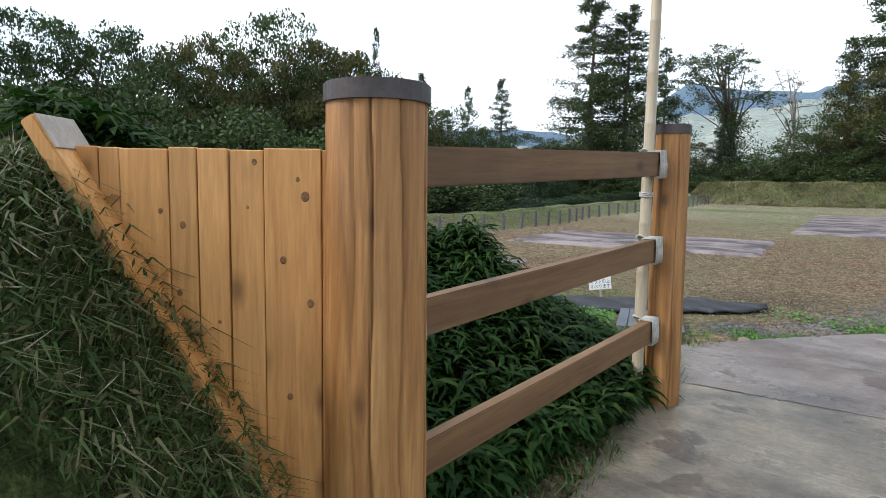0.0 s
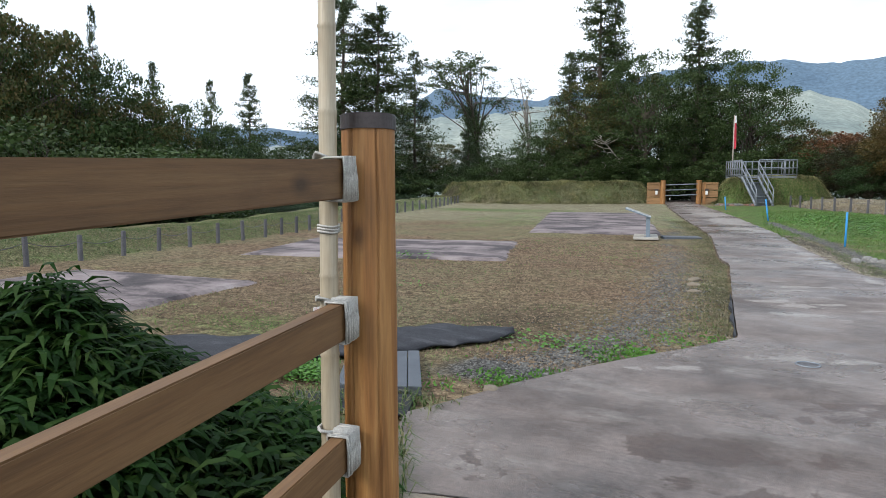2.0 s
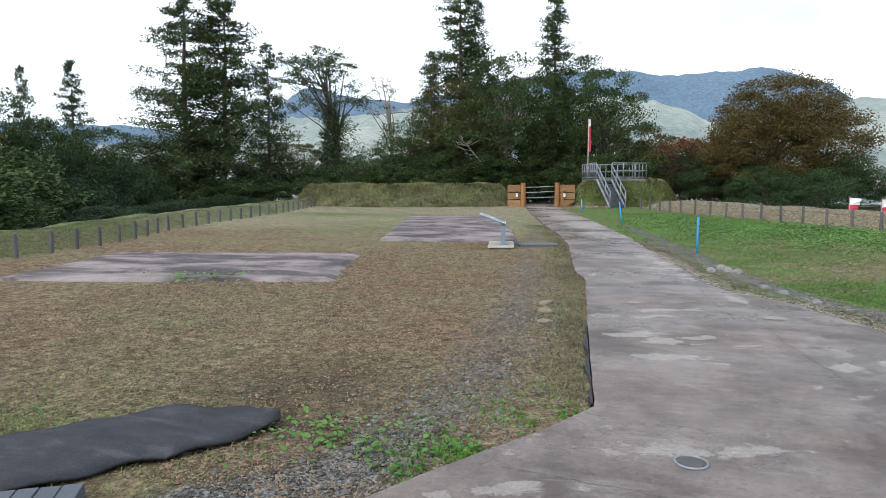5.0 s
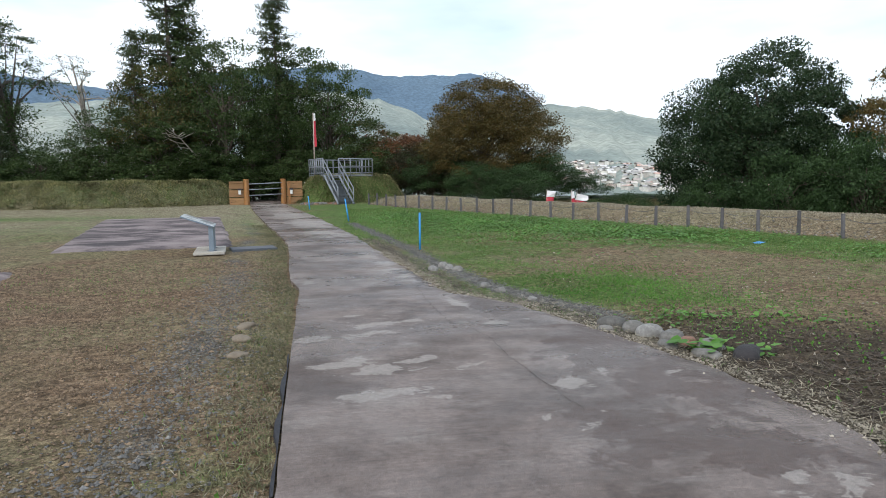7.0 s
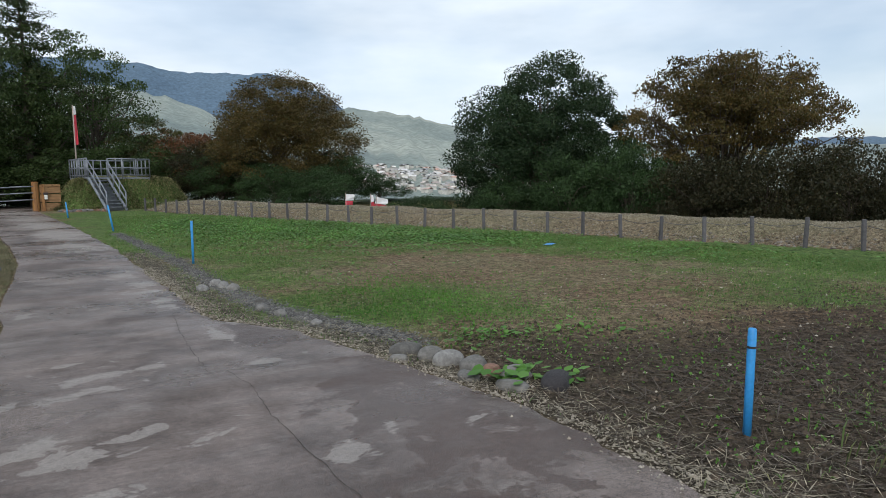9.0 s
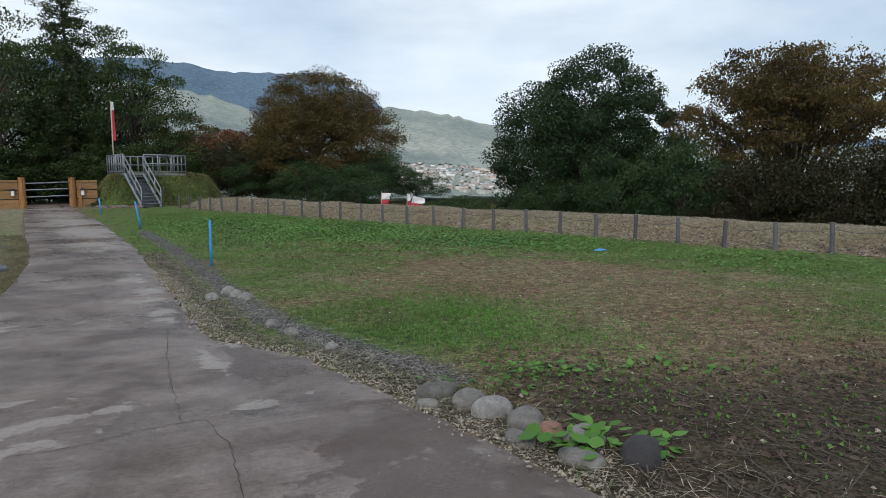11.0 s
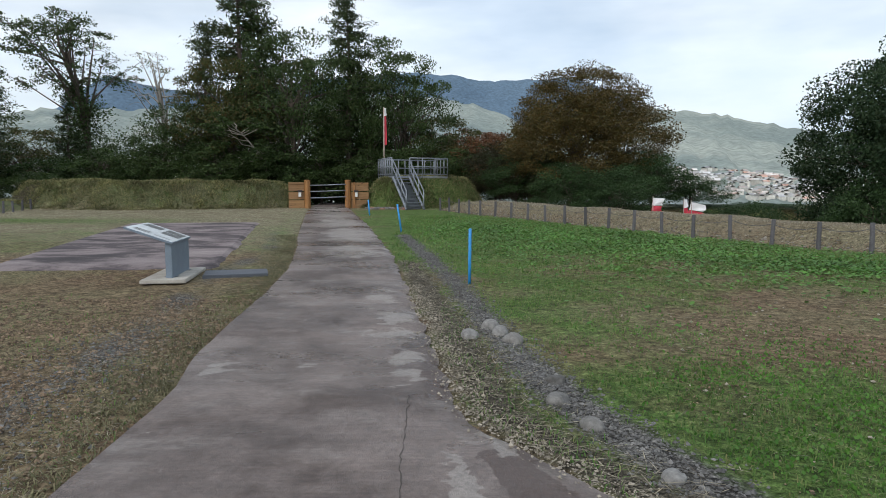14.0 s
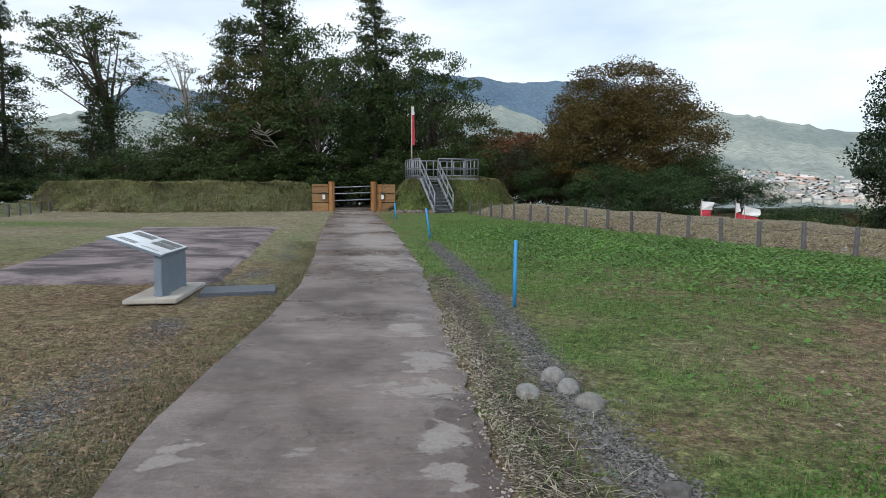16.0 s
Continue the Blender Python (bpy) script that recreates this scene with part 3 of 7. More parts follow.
def plan_masks(x, y):
    """How green, gravelly, strawy and wild the ground is, from 0 to 1."""
    d_r, s_r = seg_dist(x, y, FENCE_R)
    d_l, s_l = seg_dist(x, y, FENCE_L)
    dr, dl = np.where(y > 45.4, -5.0, d_r * s_r), np.where(y > 47.0, -5.0, -d_l * s_l)
    lane_r = np.where(y < 5.1, 3.2, np.interp(y, [p[1] for p in LANE_R], [p[0] for p in LANE_R]))
    right = x > lane_r
    green = np.where(right, 0.36 + 0.16 * waves(x, y, 0.5) + 0.14 * waves(x + 7, y, 1.6), 0.17 + 0.07 * waves(x, y, 0.6))
    green = green + np.where(right, 0.4 * np.exp(-((np.minimum(dr, 0) + 1.5) / 2.2) ** 2), 0)
    green = green + np.where(right, 0.4 * bell(x, y, 4.2, 14.6, 1.8, 2.1, 20) + 0.5 * bell(x, y, 2.6, 32, 4.5, 9, 15) - 0.36 * bell(x, y, 7.4, 15.6, 3.0, 4.6) + 0.3 * bell(x, y, 8.6, 12.2, 2.2, 1.1, 25) + 0.25 * bell(x, y, 12.0, 15.0, 2.5, 2.5), 0)
    green = green - np.where(right, 0.42 * bell(x, y, 5.2, 10.2, 2.6, 1.6), 0)
    green = green + 0.35 * bell(x, y, -14.5, 36.5, 5, 2.0) + 0.28 * bell(x, y, -5, 6.9, 2.2, 0.9) + 0.12 * bell(x, y, -1.4, 8.0, 0.9, 1.3, -30) + 0.22 * bell(x, y, -8, 29, 6, 6)
    lane_l = np.interp(y, [p[1] for p in LANE_L], [p[0] for p in LANE_L])
    verge = np.exp(-((x - lane_l + 0.55) / 0.5) ** 2) * (y > 8) * (x < lane_l + 0.2)
    green = green + 0.09 * verge - 0.16 * bell(x, y, -4.0, 11.0, 2.6, 3.0)
    dd, _ = seg_dist(x, y, DRAIN)
    dg, _ = seg_dist(x, y, LEFT_GRAVEL)
    gravel = 0.78 * np.exp(-(dd / 0.26) ** 2) * (1 + 0.3 * waves(x, y, 1.6)) + 0.46 * np.exp(-(dg / 0.46) ** 2) * (1 + 0.45 * waves(x, y, 1.3)) + 0.6 * bell(x, y, -2.3, 6.4, 0.7, 0.4, 50)
    straw = 0.75 * np.exp(-((x - lane_r - 0.3) / 0.32) ** 2) * (y < 24) * (x > lane_r - 0.3) * (y > 5)
    straw = straw + 0.55 * bell(x, y, 4.3, 8.6, 1.3, 0.9) + 0.2 * verge
    berm = np.where((dr > 0.15) & (dr < 8), 1.0, 0.0)
    straw = straw + berm * 0.2
    gravel = gravel + berm * 0.12 + 0.12 * np.where((dr > -0.1) & (dr < 1.2), 1.0, 0.0)
    green = np.where(dr > 0.1, 0.14, green)
    bl = np.where((dl > 0.1), 1.0, 0.0)
    green, straw = green + 0.22 * bl, straw + 0.35 * bl
    dml, _ = seg_dist(x, y, MOUND_L)
    dmr, _ = seg_dist(x, y, MOUND_R)
    md = smooth01(1 - (np.minimum(dml, dmr) - 2.0) / 0.9)
    green, straw = green + 0.26 * md, straw + 0.36 * md
    green = np.where(bank_z(x, y) > 0.03, 0.6, green)
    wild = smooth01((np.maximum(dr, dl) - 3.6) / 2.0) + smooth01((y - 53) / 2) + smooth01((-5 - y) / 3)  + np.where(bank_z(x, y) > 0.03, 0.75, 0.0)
    # Far left field paled for haze and low-angle light; bank straw added.
    straw_far_light = smooth01((y - 22 + 2.0 * waves(x, y, 0.35)) / 9) * (x < lane_l) + berm * 0.55
    humus = np.where(right, 1.1 * bell(x, y, 6.0, 9.2, 3.2, 1.9, -10) + 0.5 * bell(x, y, 4.2, 11.2, 0.8, 1.4) + 0.45 * bell(x, y, 10.5, 10.0, 4.0, 2.5), 0.5 * bell(x, y, -2.7, 8.3, 1.3, 1.5, -20))
    return [np.clip(v, 0, 1) for v in (green, gravel, straw, wild, straw_far_light, humus)]


def grid_line(lo, hi, a, b, c, d):
    """Fine between b and c, medium out to a and d, then growing to the horizon."""
    mid = np.concatenate([np.arange(a, b, 0.34), np.arange(b, c, 0.17), np.arange(c, d, 0.34)])
    far = graded(lo, hi, a, d, 1.0, 1.16)
    return np.concatenate([far[far < a - 0.2], mid, far[far > d + 0.2]])


gx = grid_line(-4600, 4600, -26.0, -7.0, 6.5, 21.0)
gy = grid_line(-4600, 4600, -6.0, -2.0, 20.0, 54.0)
GX, GY = np.meshgrid(gx, gy)
GZ = ground_z(GX, GY)
under = lane_mask(GX, GY, 0.0)
GZ = np.where(under, np.minimum(GZ, base_z(GX, GY) - 0.06), GZ)
nx, ny = len(gx), len(gy)
idx = np.arange(nx * ny).reshape(ny, nx)
quads = np.stack([idx[:-1, :-1], idx[:-1, 1:], idx[1:, 1:], idx[1:, :-1]], -1).reshape(-1, 4)
g_me = mesh_from("ground", np.stack([GX, GY, GZ], -1).reshape(-1, 3), quads, ground_material(), True)
for key, vals in zip(("green", "gravel", "straw", "wild", "straw_far_light", "humus"), plan_masks(GX.ravel(), GY.ravel())):
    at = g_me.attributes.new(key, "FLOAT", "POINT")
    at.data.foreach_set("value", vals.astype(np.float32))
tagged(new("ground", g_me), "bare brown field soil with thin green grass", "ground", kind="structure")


def gzf(x, y):
    return float(ground_z(x, y))


# ---- concrete lane ----
def concrete_material(name, tint, wet, pale):
    m, n, l, bsdf = nodes_of(name)
    vec = coords(n, l)
    lv = coords(n, l, (0.95, 0.9, 1.0))
    big = noise_of(n, l, lv, 0.9, 11, 0.7)
    streak = noise_of(n, l, coords(n, l, (0.9, 1.7, 1.0)), 1.3, 11, 0.72)
    broom = noise_of(n, l, coords(n, l, (1.2, 26.0, 1.0)), 1.6, 5, 0.6)
    fine = noise_of(n, l, vec, 38, 7, 0.7)
    grit = noise_of(n, l, vec, 160, 3, 0.6)
    col = ramp_of(n, l, big, [(0.40, wet), (0.49, tuple(0.55 * a + 0.45 * b for a, b in zip(wet, tint))), (0.6, tint)])
    worn = ramp_of(n, l, streak, [(0.54, 0.0), (0.62, 0.3), (0.72, 0.6)])
    col = mix_of(n, l, worn, col, pale)
    a = n.new("ShaderNodeAttribute")
    a.attribute_name = "edge"
    a2 = n.new("ShaderNodeAttribute")
    a2.attribute_name = "worn"
    col = mix_of(n, l, 1.0, col, ramp_of(n, l, broom, [(0.3, 0.84), (0.7, 1.14)]), "MULTIPLY")
    dark_n = noise_of(n, l, vec, 2.6, 9, 0.6, 0.3)
    dm = math_of(n, l, "ADD", math_of(n, l, "MULTIPLY", a.outputs["Fac"], 0.37), math_of(n, l, "MULTIPLY", dark_n, 0.9))
    dark = ramp_of(n, l, dm, [(0.635, 0.0), (0.655, 0.8)])
    col = mix_of(n, l, dark, col, (wet[0] * 0.9, wet[1] * 0.8, wet[2] * 0.76))
    pm = math_of(n, l, "ADD", math_of(n, l, "MULTIPLY", a2.outputs["Fac"], 0.31), math_of(n, l, "MULTIPLY", noise_of(n, l, coords(n, l, (1.2, 1.5, 1)), 2.6, 9, 0.66, 0.6), 0.9))
    flake = ramp_of(n, l, pm, [(0.6, 0.0), (0.625, 0.75)])
    col = mix_of(n, l, flake, col, pale)
    col = mix_of(n, l, 1.0, col, ramp_of(n, l, fine, [(0.3, 0.66), (0.7, 1.24)]), "MULTIPLY")
    col = mix_of(n, l, 1.0, col, ramp_of(n, l, grit, [(0.3, 0.62), (0.7, 1.32)]), "MULTIPLY")
    l.new(col, bsdf.inputs["Base Color"])
    l.new(ramp_of(n, l, noise_of(n, l, coords(n, l, (0.5, 0.9, 1)), 0.8, 5, 0.6), [(0.4, 0.22), (0.6, 0.62)]), bsdf.inputs["Roughness"])
    bump_of(n, l, bsdf, math_of(n, l, "ADD", math_of(n, l, "MULTIPLY", fine, 0.6), math_of(n, l, "MULTIPLY", grit, 0.4)), 0.6, 0.014)
    return m


M_LANE = concrete_material("worn_concrete", (0.203, 0.16, 0.142), (0.086, 0.061, 0.051), (0.3, 0.265, 0.24))
M_SLAB = concrete_material("sandy_concrete", (0.26, 0.212, 0.155), (0.085, 0.068, 0.052), (0.33, 0.285, 0.22))


# where the surface is dark and smooth, and where it is worn pale, with sky sheen painted far off: x, y, half sizes,
# turn
DARK_SPOTS = [(1.24, 16.5, 0.24, 0.7, 0), (1.38, 15.6, 0.2, 0.5, 10), (1.9, 13.7, 0.24, 0.75, 12), (2.05, 13.0, 0.3, 0.4, 0), (2.6, 11.4, 0.6, 0.62, -20), (2.45, 10.6, 0.6, 0.7, -10), (2.75, 9.6, 0.7, 0.6, 0), (2.3, 8.7, 0.8, 0.4, -15), (1.75, 9.35, 0.3, 0.22, 0),
              (-1.2, 3.0, 0.2, 0.26, 30), (-1.3, 3.72, 0.24, 0.14, 0), (-1.5, 4.4, 0.22, 0.14, 20), (-0.9, 2.55, 0.18, 0.14, 0), (0.0, 4.6, 0.6, 0.2, 10), (0.6, 3.0, 0.6, 0.3, 0), (-0.5, 5.2, 0.7, 0.25, 15), (1.0, 6.4, 0.9, 0.35, 10)]
WEAR_SHEEN_SPOTS = [(0.57, 19.5, 0.28, 0.45, 0), (0.88, 18.15, 0.26, 0.4, 0), (0.85, 17.3, 0.34, 0.26, 0), (1.05, 16.25, 0.16, 0.34, -20), (1.15, 15.7, 0.14, 0.3, 30), (1.75, 12.3, 0.26, 0.15, 0), (1.55, 13.6, 0.1, 0.5, 10), (1.75, 14.3, 0.08, 0.3, 10), (-0.3, 11.88, 0.17, 0.18, 0), (0.25, 12.06, 0.65, 0.09, 4), (0.8, 12.65, 0.3, 0.07, 8), (0.3, 10.9, 0.7, 0.12, 5),
              (0.45, 10.0, 0.5, 0.14, 0), (2.5, 10.2, 0.6, 0.06, -32), (1.62, 9.2, 0.26, 0.07, -20), (1.85, 10.0, 0.2, 0.09, 0), (0.2, 13.0, 0.4, 0.08, 0), (-0.56, 15.95, 0.18, 0.16, 0), (0.1, 16.0, 0.3, 0.05, 0), (0.2, 26.0, 0.3, 0.3, 0), (2.7, 8.15, 0.5, 0.09, -25), (0.2, 7.75, 0.7, 0.12, 10), (0.4, 12.5, 0.6, 0.1, 5), (0.5, 10.6, 0.6, 0.1, 5), (-0.8, 6.9, 0.5, 0.08, 25),
              # Far lane: these pale patches put low-angle sky sheen into the colour.
              (-0.6, 25.5, 0.7, 1.6, 8), (-1.3, 30.0, 0.9, 2.4, 10), (-2.4, 35.0, 1.0, 2.6, 12), (-3.4, 40.0, 1.0, 2.8, 12), (-4.6, 45.5, 1.0, 3.0, 10)]


def paving(name, left, right, mat, label, step=0.2, cols=24):
    """A slab between two side lines, with ragged edges and real thickness."""
    la, ra = np.array(left), np.array(right)
    y0, y1 = la[0, 1], la[-1, 1]
    ts = np.linspace(0, 1, int((y1 - y0) / step) + 1)
    ly = y0 + ts * (la[-1, 1] - y0)
    ry = ra[0, 1] + ts * (ra[-1, 1] - ra[0, 1])
    lx, rx = np.interp(ly, la[:, 1], la[:, 0]), np.interp(ry, ra[:, 1], ra[:, 0])
    rag = 0.035 * waves(ly * 2.3, ly * 1.7, 2.3) + 0.02 * waves(ly * 7, ly * 5, 1.9)
    rx = rx + rag * 1.6
    lx = lx + rag * 0.25
    k = np.linspace(0, 1, cols)
    X = lx[:, None] * (1 - k) + rx[:, None] * k
    Y = ly[:, None] * (1 - k) + ry[:, None] * k
    Z = base_z(X, Y) + 0.012 - 0.035 * smooth01((k[None, :] - 0.93) / 0.07)
    top = np.stack([X, Y, Z], -1)
    rows = len(ts)
    V = list(top.reshape(-1, 3))
    idn = np.arange(rows * cols).reshape(rows, cols)
    F = list(np.stack([idn[:-1, :-1], idn[:-1, 1:], idn[1:, 1:], idn[1:, :-1]], -1).reshape(-1, 4))
    ring = list(idn[0, :]) + list(idn[1:, -1]) + list(idn[-1, -2::-1]) + list(idn[-2:0:-1, 0])
    b0 = len(V)
    for i in ring:
        V.append(V[i] - np.array((0, 0, 0.14)))
    for j in range(len(ring)):
        a, b = ring[j], ring[(j + 1) % len(ring)]
        F.append((b, a, b0 + j, b0 + (j + 1) % len(ring)))
    me = mesh_from(name, np.array(V), np.array(F), mat, False)
    va = np.array(V)
    for key, blobs in (("edge", DARK_SPOTS), ("worn", WEAR_SHEEN_SPOTS)):
        at = me.attributes.new(key, "FLOAT", "POINT")
        e = np.zeros(len(V))
        for cx, cy, rx2, ry2, turn in blobs:
            e = np.maximum(e, bell(va[:, 0], va[:, 1], cx, cy, rx2, ry2, turn))
        at.data.foreach_set("value", e.astype(np.float32))
    return tagged(new(name, me), label, "path", kind="structure")


paving("pavement", PATH_L, [(3.0, -7.0), (3.2, -1.0), (3.2, 2.0), (3.2, 5.09)], M_SLAB, "sandy stained concrete slab")
lane = paving("road", LANE_L, LANE_R, M_LANE, "worn grey-brown concrete lane with dark stains")


def crack(points, width=0.0055):
    """A dark open joint, laid as a thin strip just above the slab."""
    rnd = random.Random(len(points) * 7 + int(points[0][1] * 10))
    pts = []
    for (ax, ay), (bx, by) in zip(points, points[1:]):
        steps = max(2, int(math.hypot(bx - ax, by - ay) / 0.06))
        for i in range(steps):
            t = i / steps
            pts.append((ax + (bx - ax) * t + rnd.uniform(-0.012, 0.012), ay + (by - ay) * t + rnd.uniform(-0.012, 0.012)))
    pts.append(points[-1])
    V, F = [], []
    for i, p in enumerate(pts):
        a, b = pts[max(0, i - 1)], pts[min(len(pts) - 1, i + 1)]
        dx, dy = b[0] - a[0], b[1] - a[1]
        ln = math.hypot(dx, dy) or 1
        w = width * rnd.uniform(0.4, 1.0) * 0.5
        for s in (-1, 1):
            x, y = p[0] - dy / ln * w * s, p[1] + dx / ln * w * s
            V.append((x, y, float(base_z(x, y)) + 0.016))
        if i:
            F.append((2 * i - 2, 2 * i - 1, 2 * i + 1, 2 * i))
    return part("crack", mesh_from("crack", V, F, M_CRACK), M_CRACK, lane)


def edging(y0, y1, width=0.045):
    """A dark strip added to stand in for the shadowed left side of the slab."""
    ys = np.arange(y0, y1, 0.12)
    xs3 = np.interp(ys, [q[1] for q in LANE_L], [q[0] for q in LANE_L]) - 0.012
    V, F = [], []
    for i, (px, py) in enumerate(zip(xs3, ys)):
        w = width * (0.55 + 0.45 * math.sin(i * 0.8 + 1)) * math.sin(math.pi * (i + 0.5) / len(ys)) ** 0.4
        zt = float(base_z(px, py)) + 0.006
        V += [(px, py, zt), (px - w, py, zt - 0.004), (px - w - 0.012, py, zt - 0.09)]
        if i:
            a = 3 * i
            F += [(a - 3, a, a + 1, a - 2), (a - 2, a + 1, a + 2, a - 1)]
    return part("edging_strip", mesh_from("edging_strip", V, F, M_MAT), M_MAT, lane, "dark strip added for the shadowed slab side")


edging(8.5, 11.4)
crack([(1.16, 15.2), (1.16, 13.98), (1.19, 13.35), (1.25, 12.46), (1.28, 12.14)])
crack([(-0.45, 11.85), (0.22, 11.96), (0.72, 11.98), (1.03, 12.12), (1.35, 12.14), (1.69, 12.19)])
crack([(1.42, 12.14), (1.5, 11.82), (1.55, 11.59), (1.54, 11.0), (1.62, 10.2), (1.72, 9.4)])
crack([(-1.62, 4.02), (-0.87, 4.18), (-0.11, 4.32), (1.4, 4.62), (3.1, 5.02)], 0.014)
crack([(-0.8, 7.2), (0.4, 7.0), (1.6, 6.9), (3.0, 6.7)], 0.005)

# ---- brown paved pads over the field ----
def pad_material():
    m, n, l, bsdf = nodes_of("mauve_paving")
    vec = coords(n, l)
    st = noise_of(n, l, coords(n, l, (0.7, 1.15, 1)), 0.85, 9, 0.66, 0.5)
    fine = noise_of(n, l, vec, 28, 6, 0.7)
    col = ramp_of(n, l, st, [(0.36, (0.034, 0.026, 0.028)), (0.45, (0.07, 0.053, 0.056)), (0.54, (0.185, 0.147, 0.146)), (0.7, (0.29, 0.245, 0.238))])
    col = mix_of(n, l, 1.0, col, ramp_of(n, l, fine, [(0.3, 0.8), (0.7, 1.12)]), "MULTIPLY")
    l.new(col, bsdf.inputs["Base Color"])
    bsdf.inputs["Roughness"].default_value = 0.85
    bump_of(n, l, bsdf, fine, 0.4, 0.01)
    return m


M_PAD = pad_material()


def pad(corners, label):
    """A thin raised paved area with a slightly paler kerb all round."""
    c = [Vector((x, y, 0)) for x, y in corners]
    n_u, n_v = 26, 26
    V, F = [], []
    for j in range(n_v + 1):
        for i in range(n_u + 1):
            u, v = i / n_u, j / n_v
            p = c[0] * (1 - u) * (1 - v) + c[1] * u * (1 - v) + c[2] * u * v + c[3] * (1 - u) * v
            rim = min(i, j, n_u - i, n_v - j) == 0
            wob = 0.045 * float(waves(p.x * 2.1, p.y * 2.3, 1.3)) if rim else 0
            V.append((p.x + wob, p.y + wob, float(base_z(p.x, p.y)) + (-0.06 if rim else 0.015)))
    for j in range(n_v):
        for i in range(n_u):
            a = j * (n_u + 1) + i
            F.append((a, a + 1, a + n_u + 2, a + n_u + 1))
    tagged(new("paved_area", mesh_from("paved_area", V, F, M_PAD)), label, "paving", "building outline pads", "structure")


pad([(-11.6, 6.0), (-7.2, 6.1), (-7.5, 9.4), (-11.7, 9.1)], "flat mauve-brown paved building outline on bare field")
pad([(-11.15, 12.5), (-4.95, 14.1), (-6.3, 18.9), (-12.7, 17.4)], "flat mauve-brown paved building outline with dark stains")
pad([(-7.3, 22.25), (-2.8, 22.6), (-5.55, 35.5), (-10.4, 35.0)], "flat mauve-brown paved building outline beside the lane")

# ---- far hills and town ----
def ridge(name, dist, profile, stops, label, depth, relief, seed):
    az = np.linspace(-100, 100, 420)
    el = np.interp(az, [p[0] for p in profile], [p[1] for p in profile])
    rs = np.random.RandomState(seed)
    crest = dist * np.tan(np.radians(el)) + relief * (0.5 * waves(az * 0.9 + seed, az * 0.7, 0.9) + 0.35 * waves(az * 3.1, az * 2.7 + seed, 1.1) + 0.03 * rs.normal(size=len(az)))
    rows = 16
    V, F = [], []
    for j in range(rows + 1):
        t = j / rows
        d = dist - depth * (1 - t) ** 0.9
        fold = relief * 0.7 * waves(az * 1.5 + 2.2 * t * 3, np.full_like(az, t * 4.0 + seed), 1.0) * math.sin(math.pi * t) 
        z = -40 + (crest + 40) * (t ** 1.25) + fold
        x, y = (d + fold * 1.5) * np.sin(np.radians(az)), (d + fold * 1.5) * np.cos(np.radians(az))
        V.append(np.stack([x, y, z], -1))
    n_a = len(az)
    idn = np.arange((rows + 1) * n_a).reshape(rows + 1, n_a)
    F = np.stack([idn[:-1, :-1], idn[:-1, 1:], idn[1:, 1:], idn[1:, :-1]], -1).reshape(-1, 4)
    mat = surface(name + "_haze_woods", stops, 0.0022, 0.95, 0, 0.0, fine=0.06, fine_amount=0.45)
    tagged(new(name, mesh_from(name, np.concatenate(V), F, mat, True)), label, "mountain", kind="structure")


# Aerial haze over the far range is put into its blue colour.
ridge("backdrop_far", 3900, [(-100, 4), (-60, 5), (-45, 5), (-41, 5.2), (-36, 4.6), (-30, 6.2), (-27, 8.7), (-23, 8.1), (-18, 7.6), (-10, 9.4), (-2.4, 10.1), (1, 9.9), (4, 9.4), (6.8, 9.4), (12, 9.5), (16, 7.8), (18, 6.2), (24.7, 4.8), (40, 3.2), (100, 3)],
      [(0.3, (0.085, 0.14, 0.205)), (0.7, (0.11, 0.17, 0.235))], "distant wooded mountain range, haze painted blue", 1100, 14, 3)
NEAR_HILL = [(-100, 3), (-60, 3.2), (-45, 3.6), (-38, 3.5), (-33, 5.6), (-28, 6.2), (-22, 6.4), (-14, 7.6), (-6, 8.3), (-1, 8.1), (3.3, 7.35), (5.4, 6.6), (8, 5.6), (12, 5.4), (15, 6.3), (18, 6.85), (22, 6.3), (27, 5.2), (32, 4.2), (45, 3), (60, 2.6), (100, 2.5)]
# Haze and sunlit patches are put into these pale hill colours.
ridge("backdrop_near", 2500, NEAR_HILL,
      [(0.34, (0.165, 0.205, 0.195)), (0.5, (0.22, 0.26, 0.235)), (0.68, (0.35, 0.375, 0.325))], "green hills with haze and sunlit patches painted pale", 1800, 16, 9)

rng = np.random.RandomState(5)
chunks, roofs = [], []
